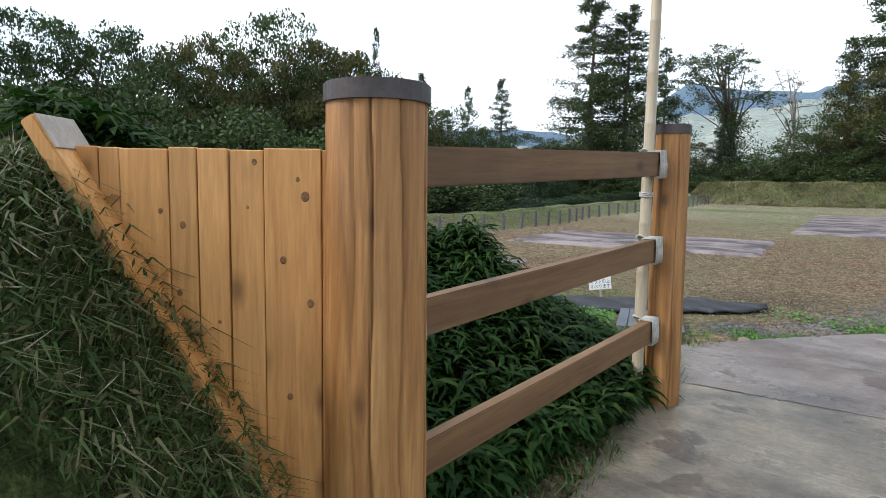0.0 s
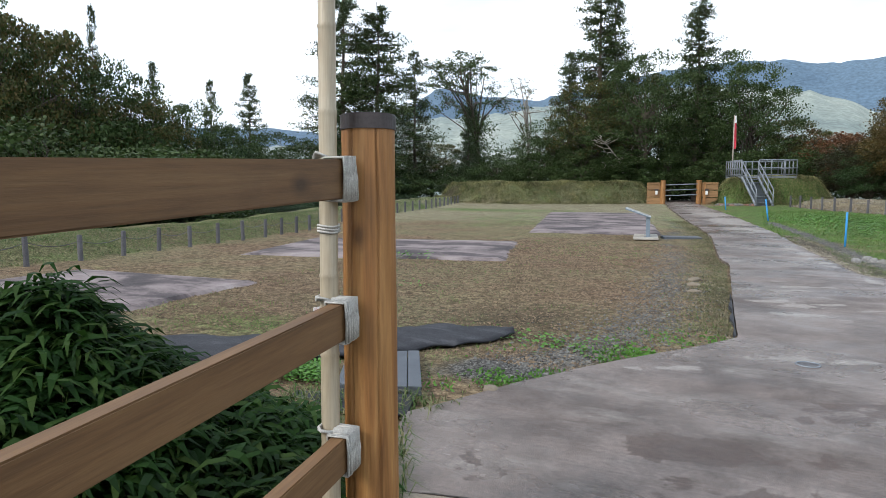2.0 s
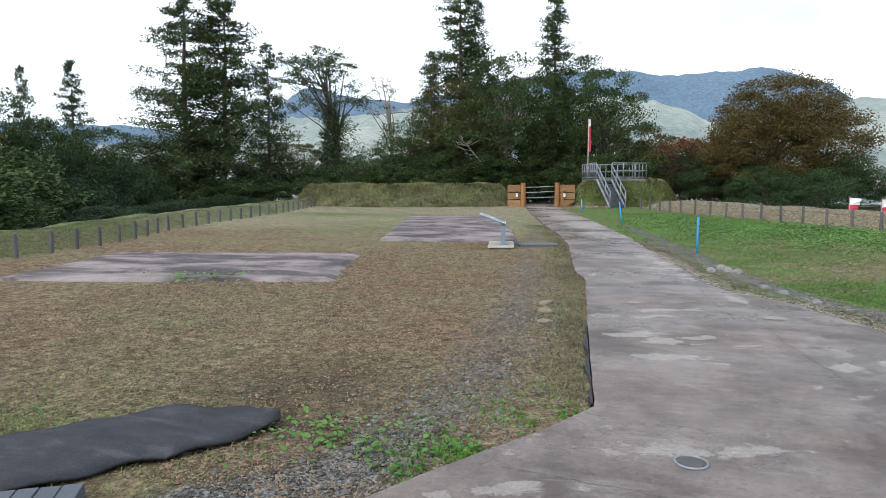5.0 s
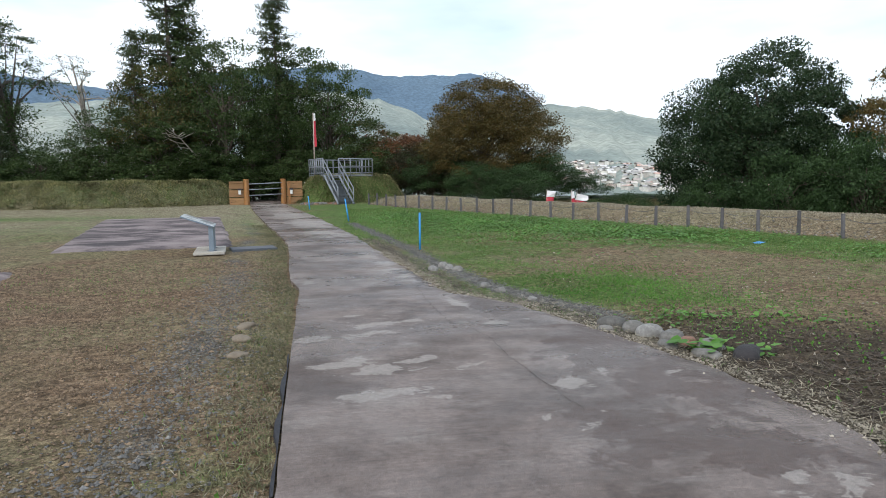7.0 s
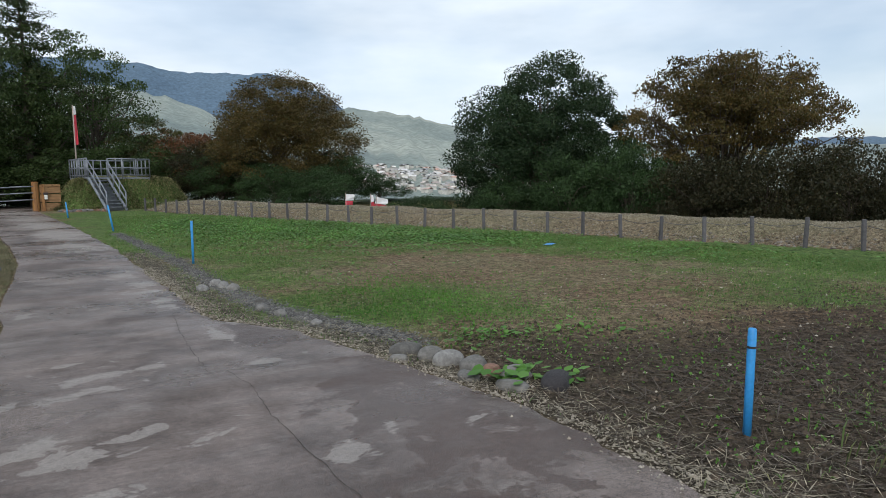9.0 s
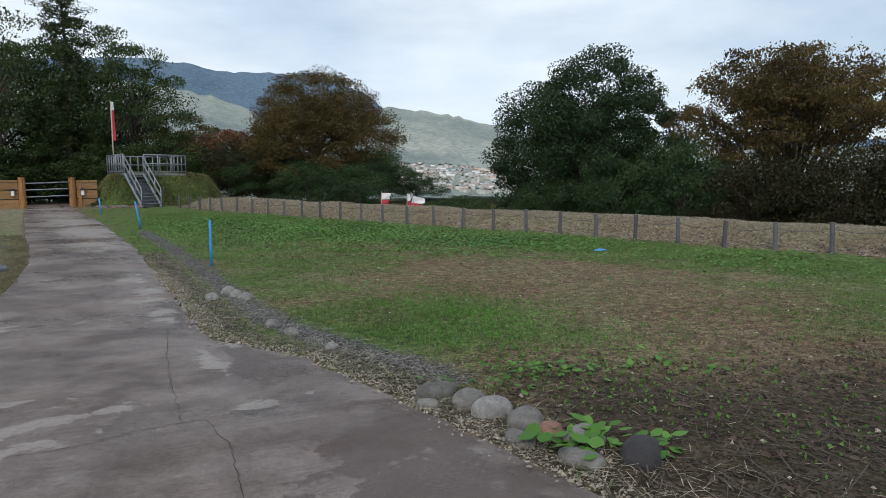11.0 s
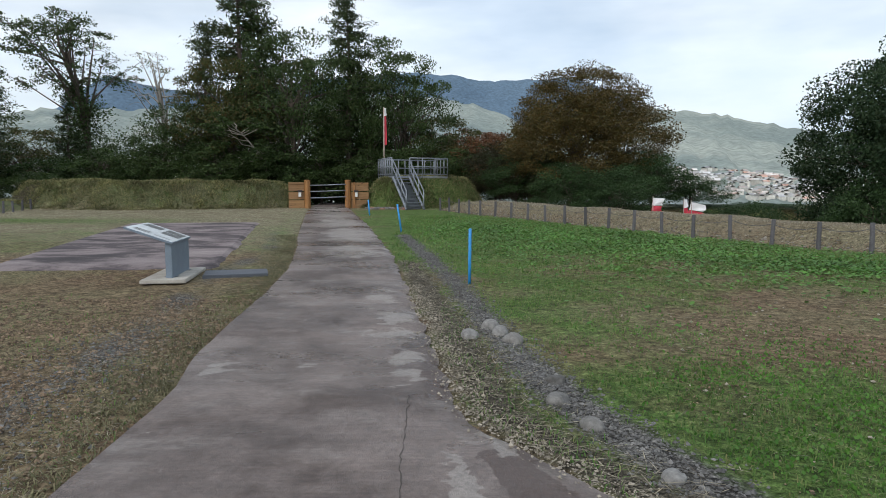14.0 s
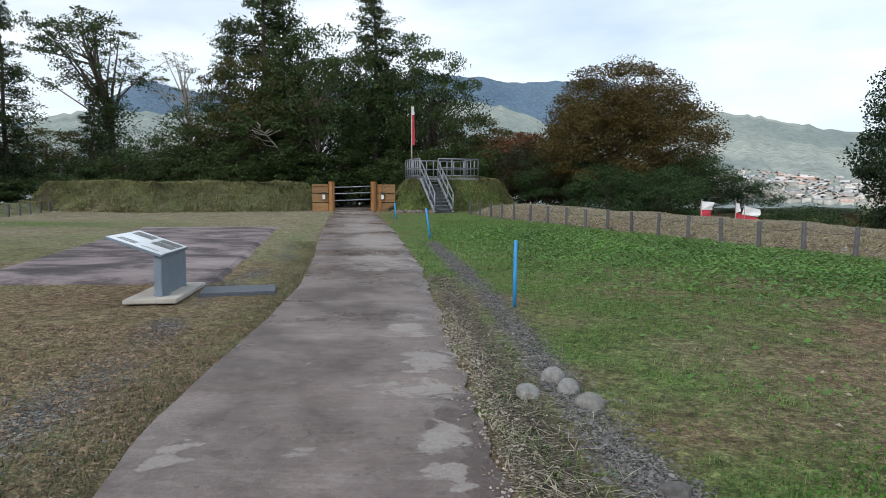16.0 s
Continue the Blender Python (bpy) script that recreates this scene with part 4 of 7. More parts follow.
for i in range(620):
    az, d = rng.uniform(-42, 40), rng.uniform(960, 1230)
    if rng.rand() < 0.7:
        az = rng.uniform(13, 37)
    a = radians(az)
    cx, cy = d * math.sin(a), d * math.cos(a)
    w, dp, h, rz = rng.uniform(8, 16), rng.uniform(7, 11), rng.uniform(4, 7), rng.uniform(0, 3.1)
    tt = 1 - ((2500 - d) / 1800) ** (1 / 0.9)
    z0 = -40 + (2500 * math.tan(radians(float(np.interp(az, [q[0] for q in NEAR_HILL], [q[1] for q in NEAR_HILL])))) + 40) * max(tt, 0.0) ** 1.25
    c, s = math.cos(rz), math.sin(rz)
    v = []
    for px, py, pz in ((-1, -1, -8), (1, -1, -8), (1, 1, -8), (-1, 1, -8), (-1, -1, h), (1, -1, h), (1, 1, h), (-1, 1, h)):
        lx, ly = px * w / 2, py * dp / 2
        v.append((cx + lx * c - ly * s, cy + lx * s + ly * c, z0 + pz))
    chunks.append((v, [(0, 1, 5, 4), (1, 2, 6, 5), (2, 3, 7, 6), (3, 0, 4, 7)]))
    r = []
    for px, py, pz in ((-1.08, -1.15, h - 0.3), (1.08, -1.15, h - 0.3), (1.08, 1.15, h - 0.3), (-1.08, 1.15, h - 0.3), (-1.08, 0, h + 2.6), (1.08, 0, h + 2.6)):
        lx, ly = px * w / 2, py * dp / 2
        r.append((cx + lx * c - ly * s, cy + lx * s + ly * c, z0 + pz))
    roofs.append((r, [(0, 1, 5, 4), (2, 3, 4, 5)]))
M_TOWNWALL = surface("town_walls", [(0.3, (0.46, 0.44, 0.4)), (0.7, (0.66, 0.64, 0.59))], 0.05, 0.9, 0, 0, fine=0.2, island=0.25)
M_TOWNROOF = surface("town_roofs", [(0.3, (0.36, 0.37, 0.4)), (0.5, (0.56, 0.54, 0.51)), (0.62, (0.46, 0.28, 0.22))], 0.02, 0.8, 0, 0, fine=0.2, island=0.4)
town = tagged(new("distant_town", mesh_from("distant_town", *merged(chunks), M_TOWNWALL)), "pale houses of a town in the valley", "town", kind="stuff")
part("roofs", mesh_from("roofs", *merged(roofs), M_TOWNROOF), M_TOWNROOF, town, "grey and rust house roofs")


# ---- leaves, blades and stones as scattered stuff ----
def leaf_quads(centres, length, width, rs, up_bias=0.0, size_jitter=0.4):
    """A small leaf (one rhombus) at each centre, turned at random."""
    n = len(centres)
    a = rs.normal(size=(n, 3))
    a[:, 2] += up_bias
    a /= np.linalg.norm(a, axis=1)[:, None]
    b = np.cross(a, rs.normal(size=(n, 3)))
    b /= np.linalg.norm(b, axis=1)[:, None] + 1e-9
    k = (1 + size_jitter * rs.uniform(-1, 1, n))[:, None]
    V = np.stack([centres - a * length * k * 0.5, centres + b * width * k * 0.5, centres + a * length * k * 0.5, centres - b * width * k * 0.5], 1).reshape(-1, 3)
    return V, np.arange(n * 4).reshape(n, 4)


def blade_quads(roots, height, width, rs, lean=0.5, bend=0.5):
    """Arching grass blades: two quads each (the tip narrow)."""
    n = len(roots)
    an = rs.uniform(0, 2 * math.pi, n)
    dirs = np.stack([np.cos(an), np.sin(an), np.zeros(n)], 1)
    side = np.stack([-np.sin(an), np.cos(an), np.zeros(n)], 1)
    h = (np.asarray(height) * rs.uniform(0.55, 1.3, n))[:, None]
    ln = (lean * rs.uniform(0.2, 1.4, n))[:, None]
    w = (width * rs.uniform(0.6, 1.3, n))[:, None]
    up = np.array((0, 0, 1.0))
    p1 = roots + up * h * 0.62 + dirs * h * ln * 0.45
    p2 = roots + up * h * (1.0 - 0.55 * bend * ln) + dirs * h * ln * 1.2
    V = np.stack([roots - side * w * 0.35, roots + side * w * 0.35, p1 + side * w * 0.5, p1 - side * w * 0.5, p2 + side * w * 0.06, p2 - side * w * 0.06], 1).reshape(-1, 3)
    o = np.arange(n)[:, None] * 6
    return V, np.concatenate([o + np.array([[0, 1, 2, 3]]), o + np.array([[3, 2, 4, 5]])])


OCTA = np.array([(1, 0, 0), (0, 1, 0), (-1, 0, 0), (0, -1, 0), (0, 0, 1), (0, 0, -1)], dtype=float)
OCTF = np.array([(0, 1, 4), (1, 2, 4), (2, 3, 4), (3, 0, 4), (1, 0, 5), (2, 1, 5), (3, 2, 5), (0, 3, 5)])


def pebbles(centres, size, rs):
    n = len(centres)
    sc = size[:, None, None] * rs.uniform(0.5, 1.3, (n, 1, 3))
    V = OCTA[None] * sc * rs.uniform(0.75, 1.2, (n, 6, 1))
    an = rs.uniform(0, 6.28, n)
    c, s = np.cos(an)[:, None], np.sin(an)[:, None]
    V = np.stack([V[..., 0] * c - V[..., 1] * s, V[..., 0] * s + V[..., 1] * c, V[..., 2] * 0.75], -1) + centres[:, None]
    return V.reshape(-1, 3), (np.arange(n)[:, None, None] * 6 + OCTF[None]).reshape(-1, 3)


# ---- trees ----
def crown_part(name, V, F, mat, parent, label=""):
    return part(name, mesh_from(name, V, F, mat), mat, parent, label)


def conifer(h, radius, seed, mat, gap=0.35, bare=0.12, tops=1, lsize=0.42, dense=1.0):
    """Trunk, drooping tiers of branches, sprays of needles with gaps; at the origin."""
    rs = np.random.RandomState(seed)
    t = thing("conifer_tree", Matrix(), "tall dark green cedar with layered drooping branches", "tree", "trees round the field")
    trunks, sprays = [], []
    for k in range(tops):
        ox, oy = (0.0, 0.0) if k == 0 else (radius * 0.42, radius * 0.2)
        hh = h * (1 if k == 0 else 0.93)
        pts = [(ox * min(1, i / 3) + 0.06 * math.sin(i * 1.3 + seed), oy * min(1, i / 3) + 0.06 * math.cos(i + seed), -1.5 + (hh + 1.5) * i / 9) for i in range(10)]
        trunks.append(tube_arrays(pts, [max(0.02, h * 0.016 * (1 - i / 9.2)) for i in range(10)], 7))
        z = hh * bare
        while z < hh * 0.985:
            f = (z - hh * bare) / (hh * (1 - bare))
            r_here = radius * (1 - f) ** 0.75 * (0.55 + 0.45 * min(1, f * 5)) * rs.uniform(0.72, 1.12)
            for b in range(int(rs.randint(4, 7))):
                if rs.rand() < gap * 0.6:
                    continue
                an, ln = rs.uniform(0, 6.283), r_here * rs.uniform(0.4, 1.2) + 0.25
                m = int((12 + ln * 18) * dense)
                s = rs.uniform(0.1, 1, m) ** 0.7
                lat = rs.normal(size=(m, 3)) * np.array((0.14, 0.14, 0.15)) * (0.5 + 0.3 * ln)
                c = np.stack([ox + np.cos(an) * ln * s, oy + np.sin(an) * ln * s, z - 0.16 * ln * s + 0.2 * ln * s * s], 1) + lat
                sprays.append(c)
                if ln > 0.8:
                    trunks.append(tube_arrays([(ox, oy, z), (ox + math.cos(an) * ln * 0.8, oy + math.sin(an) * ln * 0.8, z - 0.02 * ln)], [0.05, 0.015], 3))
            z += hh * rs.uniform(0.012, 0.026)
    part("trunk", mesh_from("trunk", *merged(trunks), M_BARK), M_BARK, t)
    V, F = leaf_quads(np.concatenate(sprays), lsize, lsize * 0.3, rs, 0.2)
    crown_part("crown", V, F, mat, t)
    return t


def broadleaf(h, radius, seed, mat, clumps=70, per=150, lsize=0.3, spread=0.2, low=0.3, bark=None, label="", flat=1.0, limbs=9, name="broadleaf_tree", lobe=0.14):
    """Trunk, limbs reaching to the clumps, and a crown of many leaf clumps with an uneven outline."""
    rs = np.random.RandomState(seed)
    bark = bark or M_BARK
    t = thing(name, Matrix(), label or "broad dark green leafy tree with dense crown", "tree", "trees round the field")
    wood, leaves = [], []
    tr = h * 0.02
    fork = h * low
    top_z = h * 0.78
    stem = [(0.012 * h * math.sin(i * 1.7 + seed) * i / 6, 0.012 * h * math.cos(i * 2.1 + seed) * i / 6, -1.5 + (top_z + 1.5) * i / 6) for i in range(7)]
    wood.append(tube_arrays(stem, [tr * (1.25 - 1.08 * i / 6) for i in range(7)], 8))
    cz, rz = h * (low + 1) / 2, h * (1 - low) / 2 * flat
    cs = []
    lobes = rs.normal(size=(9, 3))
    lobes /= np.linalg.norm(lobes, axis=1)[:, None]
    for i in range(clumps):
        pzz = 1 - 2 * (i + 0.5) / clumps
        if pzz < -0.72:
            continue
        an = i * 2.39996 + rs.normal() * 0.15
        rr0 = math.sqrt(1 - pzz * pzz)
        p = np.array((math.cos(an) * rr0, math.sin(an) * rr0, pzz))
        bulge = 0.94 - lobe + lobe * max(0, max(lobes @ p) - 0.4) / 0.6
        rr = bulge * (rs.uniform(0.9, 1.03) if i % 5 < 3 else rs.uniform(0.35, 0.8))
        cs.append(np.array((p[0] * radius * rr, p[1] * radius * rr, cz + p[2] * rz * rr)))
    rs.shuffle(cs)
    for c in cs:
        m = int(per * rs.uniform(0.5, 1.4))
        ball = rs.normal(size=(m, 3))
        ball *= (rs.uniform(0, 1, m) ** 0.4 / np.linalg.norm(ball, axis=1))[:, None]
        leaves.append(c + ball * radius * spread * 1.75 * np.array((1, 1, 0.6)) * rs.uniform(0.6, 1.25))
    for c in cs[: limbs * 3]:
        f = rs.uniform(0.15, 0.75)
        z0 = fork * 0.8 + (min(c[2], top_z) - fork * 0.8) * f if c[2] > fork else fork * 0.7
        k = (z0 + 1.5) / (top_z + 1.5) * 6
        i0 = min(5, max(0, int(k)))
        base = np.array(stem[i0]) + (np.array(stem[i0 + 1]) - np.array(stem[i0])) * (k - i0)
        m1 = base + (c - base) * 0.35 + np.array((rs.normal() * 0.2, rs.normal() * 0.2, 0.10 * radius))
        m2 = base + (c - base) * 0.7 + np.array((rs.normal() * 0.25, rs.normal() * 0.25, 0.06 * radius))
        wood.append(tube_arrays([tuple(base), tuple(m1), tuple(m2), tuple(c)], [tr * 0.42, tr * 0.27, tr * 0.15, tr * 0.05], 5))
        for q in range(2):
            tip = m2 + (c - m2) * 0.6 + rs.normal(size=3) * radius * 0.05
            wood.append(tube_arrays([tuple(m1 + (m2 - m1) * rs.rand()), tuple(tip)], [tr * 0.12, tr * 0.03], 3))
    part("trunk", mesh_from("trunk", *merged(wood), bark), bark, t)
    V, F = leaf_quads(np.concatenate(leaves), lsize, lsize * 0.6, rs, 0.3)
    crown_part("crown", V, F, mat, t)
    return t


def vase_tree(h, radius, seed, mat, label, limbs=34, per=110, lsize=0.12, fork=0.2, rim=0.5, thick=0.16, body=0, lean=0.0, bark=None):
    """Limbs rising like a vase from a low fork, carrying flat layers of leaves with sky between them."""
    rs = np.random.RandomState(seed)
    t = thing("broadleaf_tree", Matrix(), label, "tree", "trees round the field")
    tr, wood, leaves = h * (0.024 if not body else 0.014), [], []
    bark = bark or M_BARK
    if body:
        wood.append(tube_arrays([(0.02, 0.06, h * fork), (0.2, -0.1, h * 0.6), (0.0, 0.1, h * 0.9)], [tr * 0.9, tr * 0.6, tr * 0.1], 7))
    wood.append(tube_arrays([(0, 0, -1.5), (0.05, 0.02, 0.3), (0.02, 0.06, h * fork)], [tr * 1.4, tr * 1.05, tr * 0.9], 9))

    def layer(c, size, m):
        an, rr = rs.uniform(0, 6.283, m), np.sqrt(rs.uniform(0, 1, m)) * size
        leaves.append(c + np.stack([np.cos(an) * rr, np.sin(an) * rr * 0.85, rs.normal(size=m) * size * thick - 0.25 * rr * rr / size], 1))

    for i in range(limbs):
        an = i * 2.39996 + rs.normal() * (0.5 if body else 0.15)
        q = math.sqrt((i + 0.4) / limbs)
        rr = radius * q * rs.uniform(0.88, 1.02)
        top = h * (0.96 - (1 - rim) * q ** 2.6 * rs.uniform(0.55, 1.1)) * rs.uniform(0.93, 1.02)
        end = np.array((math.cos(an) * rr, math.sin(an) * rr, top))
        base = np.array((0.03, 0.05, h * (rs.uniform(fork * 0.8, 0.74) if body else fork * rs.uniform(0.75, 1.0))))
        end[2] = max(end[2], base[2] + 0.25 * rr)
        m1 = base + (end - base) * np.array((0.28, 0.28, 0.45)) + rs.normal(size=3) * 0.15
        m2 = base + (end - base) * np.array((0.66, 0.66, 0.84)) + rs.normal(size=3) * 0.2
        wood.append(tube_arrays([tuple(base), tuple(m1), tuple(m2), tuple(end)], [tr * 0.55, tr * 0.32, tr * 0.16, tr * 0.05], 5))
        for k in range(9):
            f = rs.uniform(0.3, 1.0)
            p = m1 + (m2 - m1) * (f / 0.5) if f < 0.5 else m2 + (end - m2) * (f - 0.5) * 2
            side = rs.normal(size=3) * np.array((0.13, 0.13, 0.045)) * radius
            tip = p + side
            wood.append(tube_arrays([tuple(p), tuple(p + side * 0.5 + np.array((0, 0, 0.12))), tuple(tip)], [tr * 0.12, tr * 0.08, tr * 0.03], 3))
            layer(tip, radius * rs.uniform(0.06, 0.135), int(per * rs.uniform(0.6, 1.4)))
        layer(end, radius * 0.12, per)
    for i in range(body):
        f = (i + 0.5) / body
        m = 150
        ball = rs.normal(size=(m, 3))
        ball *= (rs.uniform(0, 1, m) ** 0.4 / np.linalg.norm(ball, axis=1))[:, None]
        c = np.append(rs.normal(size=2) * radius * 0.17 * (1.5 - f), h * 0.62 * f)
        leaves.append(c + ball * radius * 0.2 * rs.uniform(0.7, 1.3))
    wv, wf = merged(wood)
    wv[:, 0] -= lean * np.clip(wv[:, 2], 0, None) ** 2 / h
    leaves = np.concatenate(leaves)
    leaves[:, 0] -= lean * np.clip(leaves[:, 2], 0, None) ** 2 / h
    part("trunk", mesh_from("trunk", wv, wf, bark), bark, t)
    V, F = leaf_quads(leaves, lsize, lsize * 0.6, rs, 0.1)
    crown_part("crown", V, F, mat, t)
    return t


def wispy_tree(h, radius, seed, mat, label, lean=0.25, body=26, per=120, lsize=0.17, bark=None):
    """A leaning trunk dressed densely low down, with bare forking limbs above that carry small flat tufts."""
    rs = np.random.RandomState(seed)
    t = thing("wispy_tree", Matrix(), label, "tree", "trees round the field")
    tr, wood, leaves = h * 0.016, [], []

    def stem_at(f):
        return np.array((-lean * radius * f * f * 1.4 + 0.02 * h * math.sin(f * 6 + seed), 0.02 * h * math.cos(f * 5 + seed), h * 0.86 * f))

    wood.append(tube_arrays([(0, 0, -1.5)] + [tuple(stem_at(f)) for f in (0.12, 0.25, 0.4, 0.55, 0.7, 0.85, 1.0)], [tr * q for q in (1.3, 1.15, 1.0, 0.85, 0.65, 0.45, 0.3, 0.12)], 8))

    def tuft(c, size, m):
        ball = rs.normal(size=(m, 3))
        ball *= (rs.uniform(0, 1, m) ** 0.4 / np.linalg.norm(ball, axis=1))[:, None]
        leaves.append(c + ball * size * np.array((1, 1, 0.5)))

    for i in range(body):
        f = 0.08 + 0.62 * (i / body)
        c = stem_at(f) + np.append(rs.normal(size=2) * radius * 0.42 * (1.2 - f), 0)
        tuft(c, radius * 0.26 * rs.uniform(0.7, 1.2), per)
    for i in range(17):
        f = rs.uniform(0.42, 0.97)
        b0, an = stem_at(f), i * 2.4 + rs.normal() * 0.3
        ln = radius * rs.uniform(0.45, 1.0) * (1.25 - 0.5 * f)
        d = np.array((math.cos(an) - lean * 0.5, math.sin(an), 0.0))
        pts = [b0, b0 + d * ln * 0.3 + np.array((0, 0, 0.16 * ln)) + rs.normal(size=3) * 0.12, b0 + d * ln * 0.65 + np.array((0, 0, 0.42 * ln)) + rs.normal(size=3) * 0.2, b0 + d * ln + np.array((0, 0, 0.5 * ln))]
        wood.append(tube_arrays([tuple(q) for q in pts], [tr * 0.36, tr * 0.26, tr * 0.15, tr * 0.05], 5))
        for q in range(5):
            g = rs.uniform(0.45, 1.0)
            a0 = pts[1] + (pts[3] - pts[1]) * g
            tip = a0 + rs.normal(size=3) * ln * np.array((0.2, 0.2, 0.14))
            wood.append(tube_arrays([tuple(a0), tuple((a0 + tip) / 2 + rs.normal(size=3) * 0.06), tuple(tip)], [tr * 0.12, tr * 0.08, tr * 0.03], 3))
            tuft(tip, radius * 0.13 * rs.uniform(0.5, 1.3), int(per * 0.5))
    bark = bark or M_BARK
    part("trunk", mesh_from("trunk", *merged(wood), bark), bark, t)
    V, F = leaf_quads(np.concatenate(leaves), lsize, lsize * 0.6, rs, 0.3)
    crown_part("crown", V, F, mat, t)
    return t


HEIGHT = {}


def put(ob, x, y, top, width=0.0, turn=0.0):
    """Stands a tree at (x, y) so that it reaches the level top, with a crown of that width; the first call uses the tree itself."""
    z = gzf(x, y) - 0.1
    key = ob.name
    full, wide = SIZES[key]
    kz = (top - z) / full
    kx = width / wide if width else kz
    m = pose(x, y, z, 0, 0, turn) @ Matrix.Diagonal((kx, kx, kz, 1))
    if key not in HEIGHT:
        HEIGHT[key] = True
        ob.matrix_basis = m
        return ob
    c = ob.copy()
    scene.collection.objects.link(c)
    c.matrix_basis = m
    for ch in ob.children:
        cc = ch.copy()
        scene.collection.objects.link(cc)
        cc.parent = c
    return c


SIZES = {}


def sized(ob, h, r):
    SIZES[ob.name] = (h, 2 * r)
    return ob


c1 = sized(conifer(18, 4.6, 11, L_CONIFER, 0.3, 0.06, 2, 0.21, 3.6), 18, 4.6)
c2 = sized(conifer(16, 3.3, 12, L_CONIFER, 0.5, 0.1, 1, 0.21, 2.8), 16, 3.3)
c3 = sized(conifer(18, 3.6, 13, L_CONIFER, 0.16, 0.08, 1, 0.2, 2.8), 18, 3.6)
b1 = sized(broadleaf(13, 5.2, 21, L_DARK, 120, 185, 0.18, 0.125, 0.14), 13, 5.2)
b2 = sized(broadleaf(12, 4.8, 22, L_MIXED, 115, 180, 0.18, 0.125, 0.18, label="leafy tree turning brown in early autumn"), 12, 4.8)
b3 = sized(wispy_tree(14, 3.8, 23, L_DARK, "thin half-bare tree with sparse leaves", 0.3, 64, 150), 14, 3.8)
b4 = sized(broadleaf(11, 6.0, 24, L_AUTUMN, 300, 420, 0.12, 0.1, 0.03, lobe=0.3, label="broad maple with olive and rust autumn leaves", limbs=14), 11, 6.0)
b5 = sized(broadleaf(11, 5.0, 25, L_EVERGREEN, 260, 620, 0.115, 0.105, 0.02, lobe=0.36, label="dense round dark green evergreen tree"), 11, 5.0)
b6 = sized(vase_tree(11, 6.8, 26, L_AUTUMN, "wide open-crowned tree with brown-green leaves", 54, 150, 0.12, 0.2, 0.62), 11, 6.8)
b15 = sized(broadleaf(4.6, 2.7, 57, L_EVERGREEN, 80, 320, 0.11, 0.17, 0.02, label="shaded dark green undergrowth shrub", name="shrub"), 4.6, 2.7)
b12 = sized(broadleaf(5.0, 2.9, 47, L_SHADE, 80, 300, 0.11, 0.17, 0.02, label="brownish shrub below the bank, shade put into its leaf colour", name="shrub"), 5.0, 2.9)
b13 = sized(vase_tree(14, 4.4, 71, L_DARK, "thin half-bare tree with sparse leaves over an ivied trunk", 26, 30, 0.15, 0.42, 0.66, 0.2, 60, 0.2), 14, 4.4)
b14 = sized(vase_tree(14, 3.2, 73, L_MIXED, "bare crooked tree with few leaves", 10, 7, 0.14, 0.4, 0.7, 0.25, 10, 0.1, M_PALEBARK), 14, 3.2)
b7 = sized(broadleaf(4.5, 2.6, 27, L_BUSH, 70, 300, 0.1, 0.16, 0.05, label="low green leafy shrub below the bank", name="shrub"), 4.5, 2.6)
b8 = sized(broadleaf(7, 3.6, 28, L_RUST, 70, 160, 0.19, 0.14, 0.1, label="rust-red autumn tree below the bank"), 7, 3.6)
b9 = sized(broadleaf(6, 3.0, 29, L_DARK, 64, 200, 0.17, 0.16, 0.04, label="dark dense undergrowth bush of the forest edge", name="bush"), 6, 3.0)

b10 = sized(wispy_tree(9, 3.0, 67, L_DARK, "slender tree with pale curving limbs", 0.6, 34, 130, bark=M_PALEBARK), 9, 3.0)

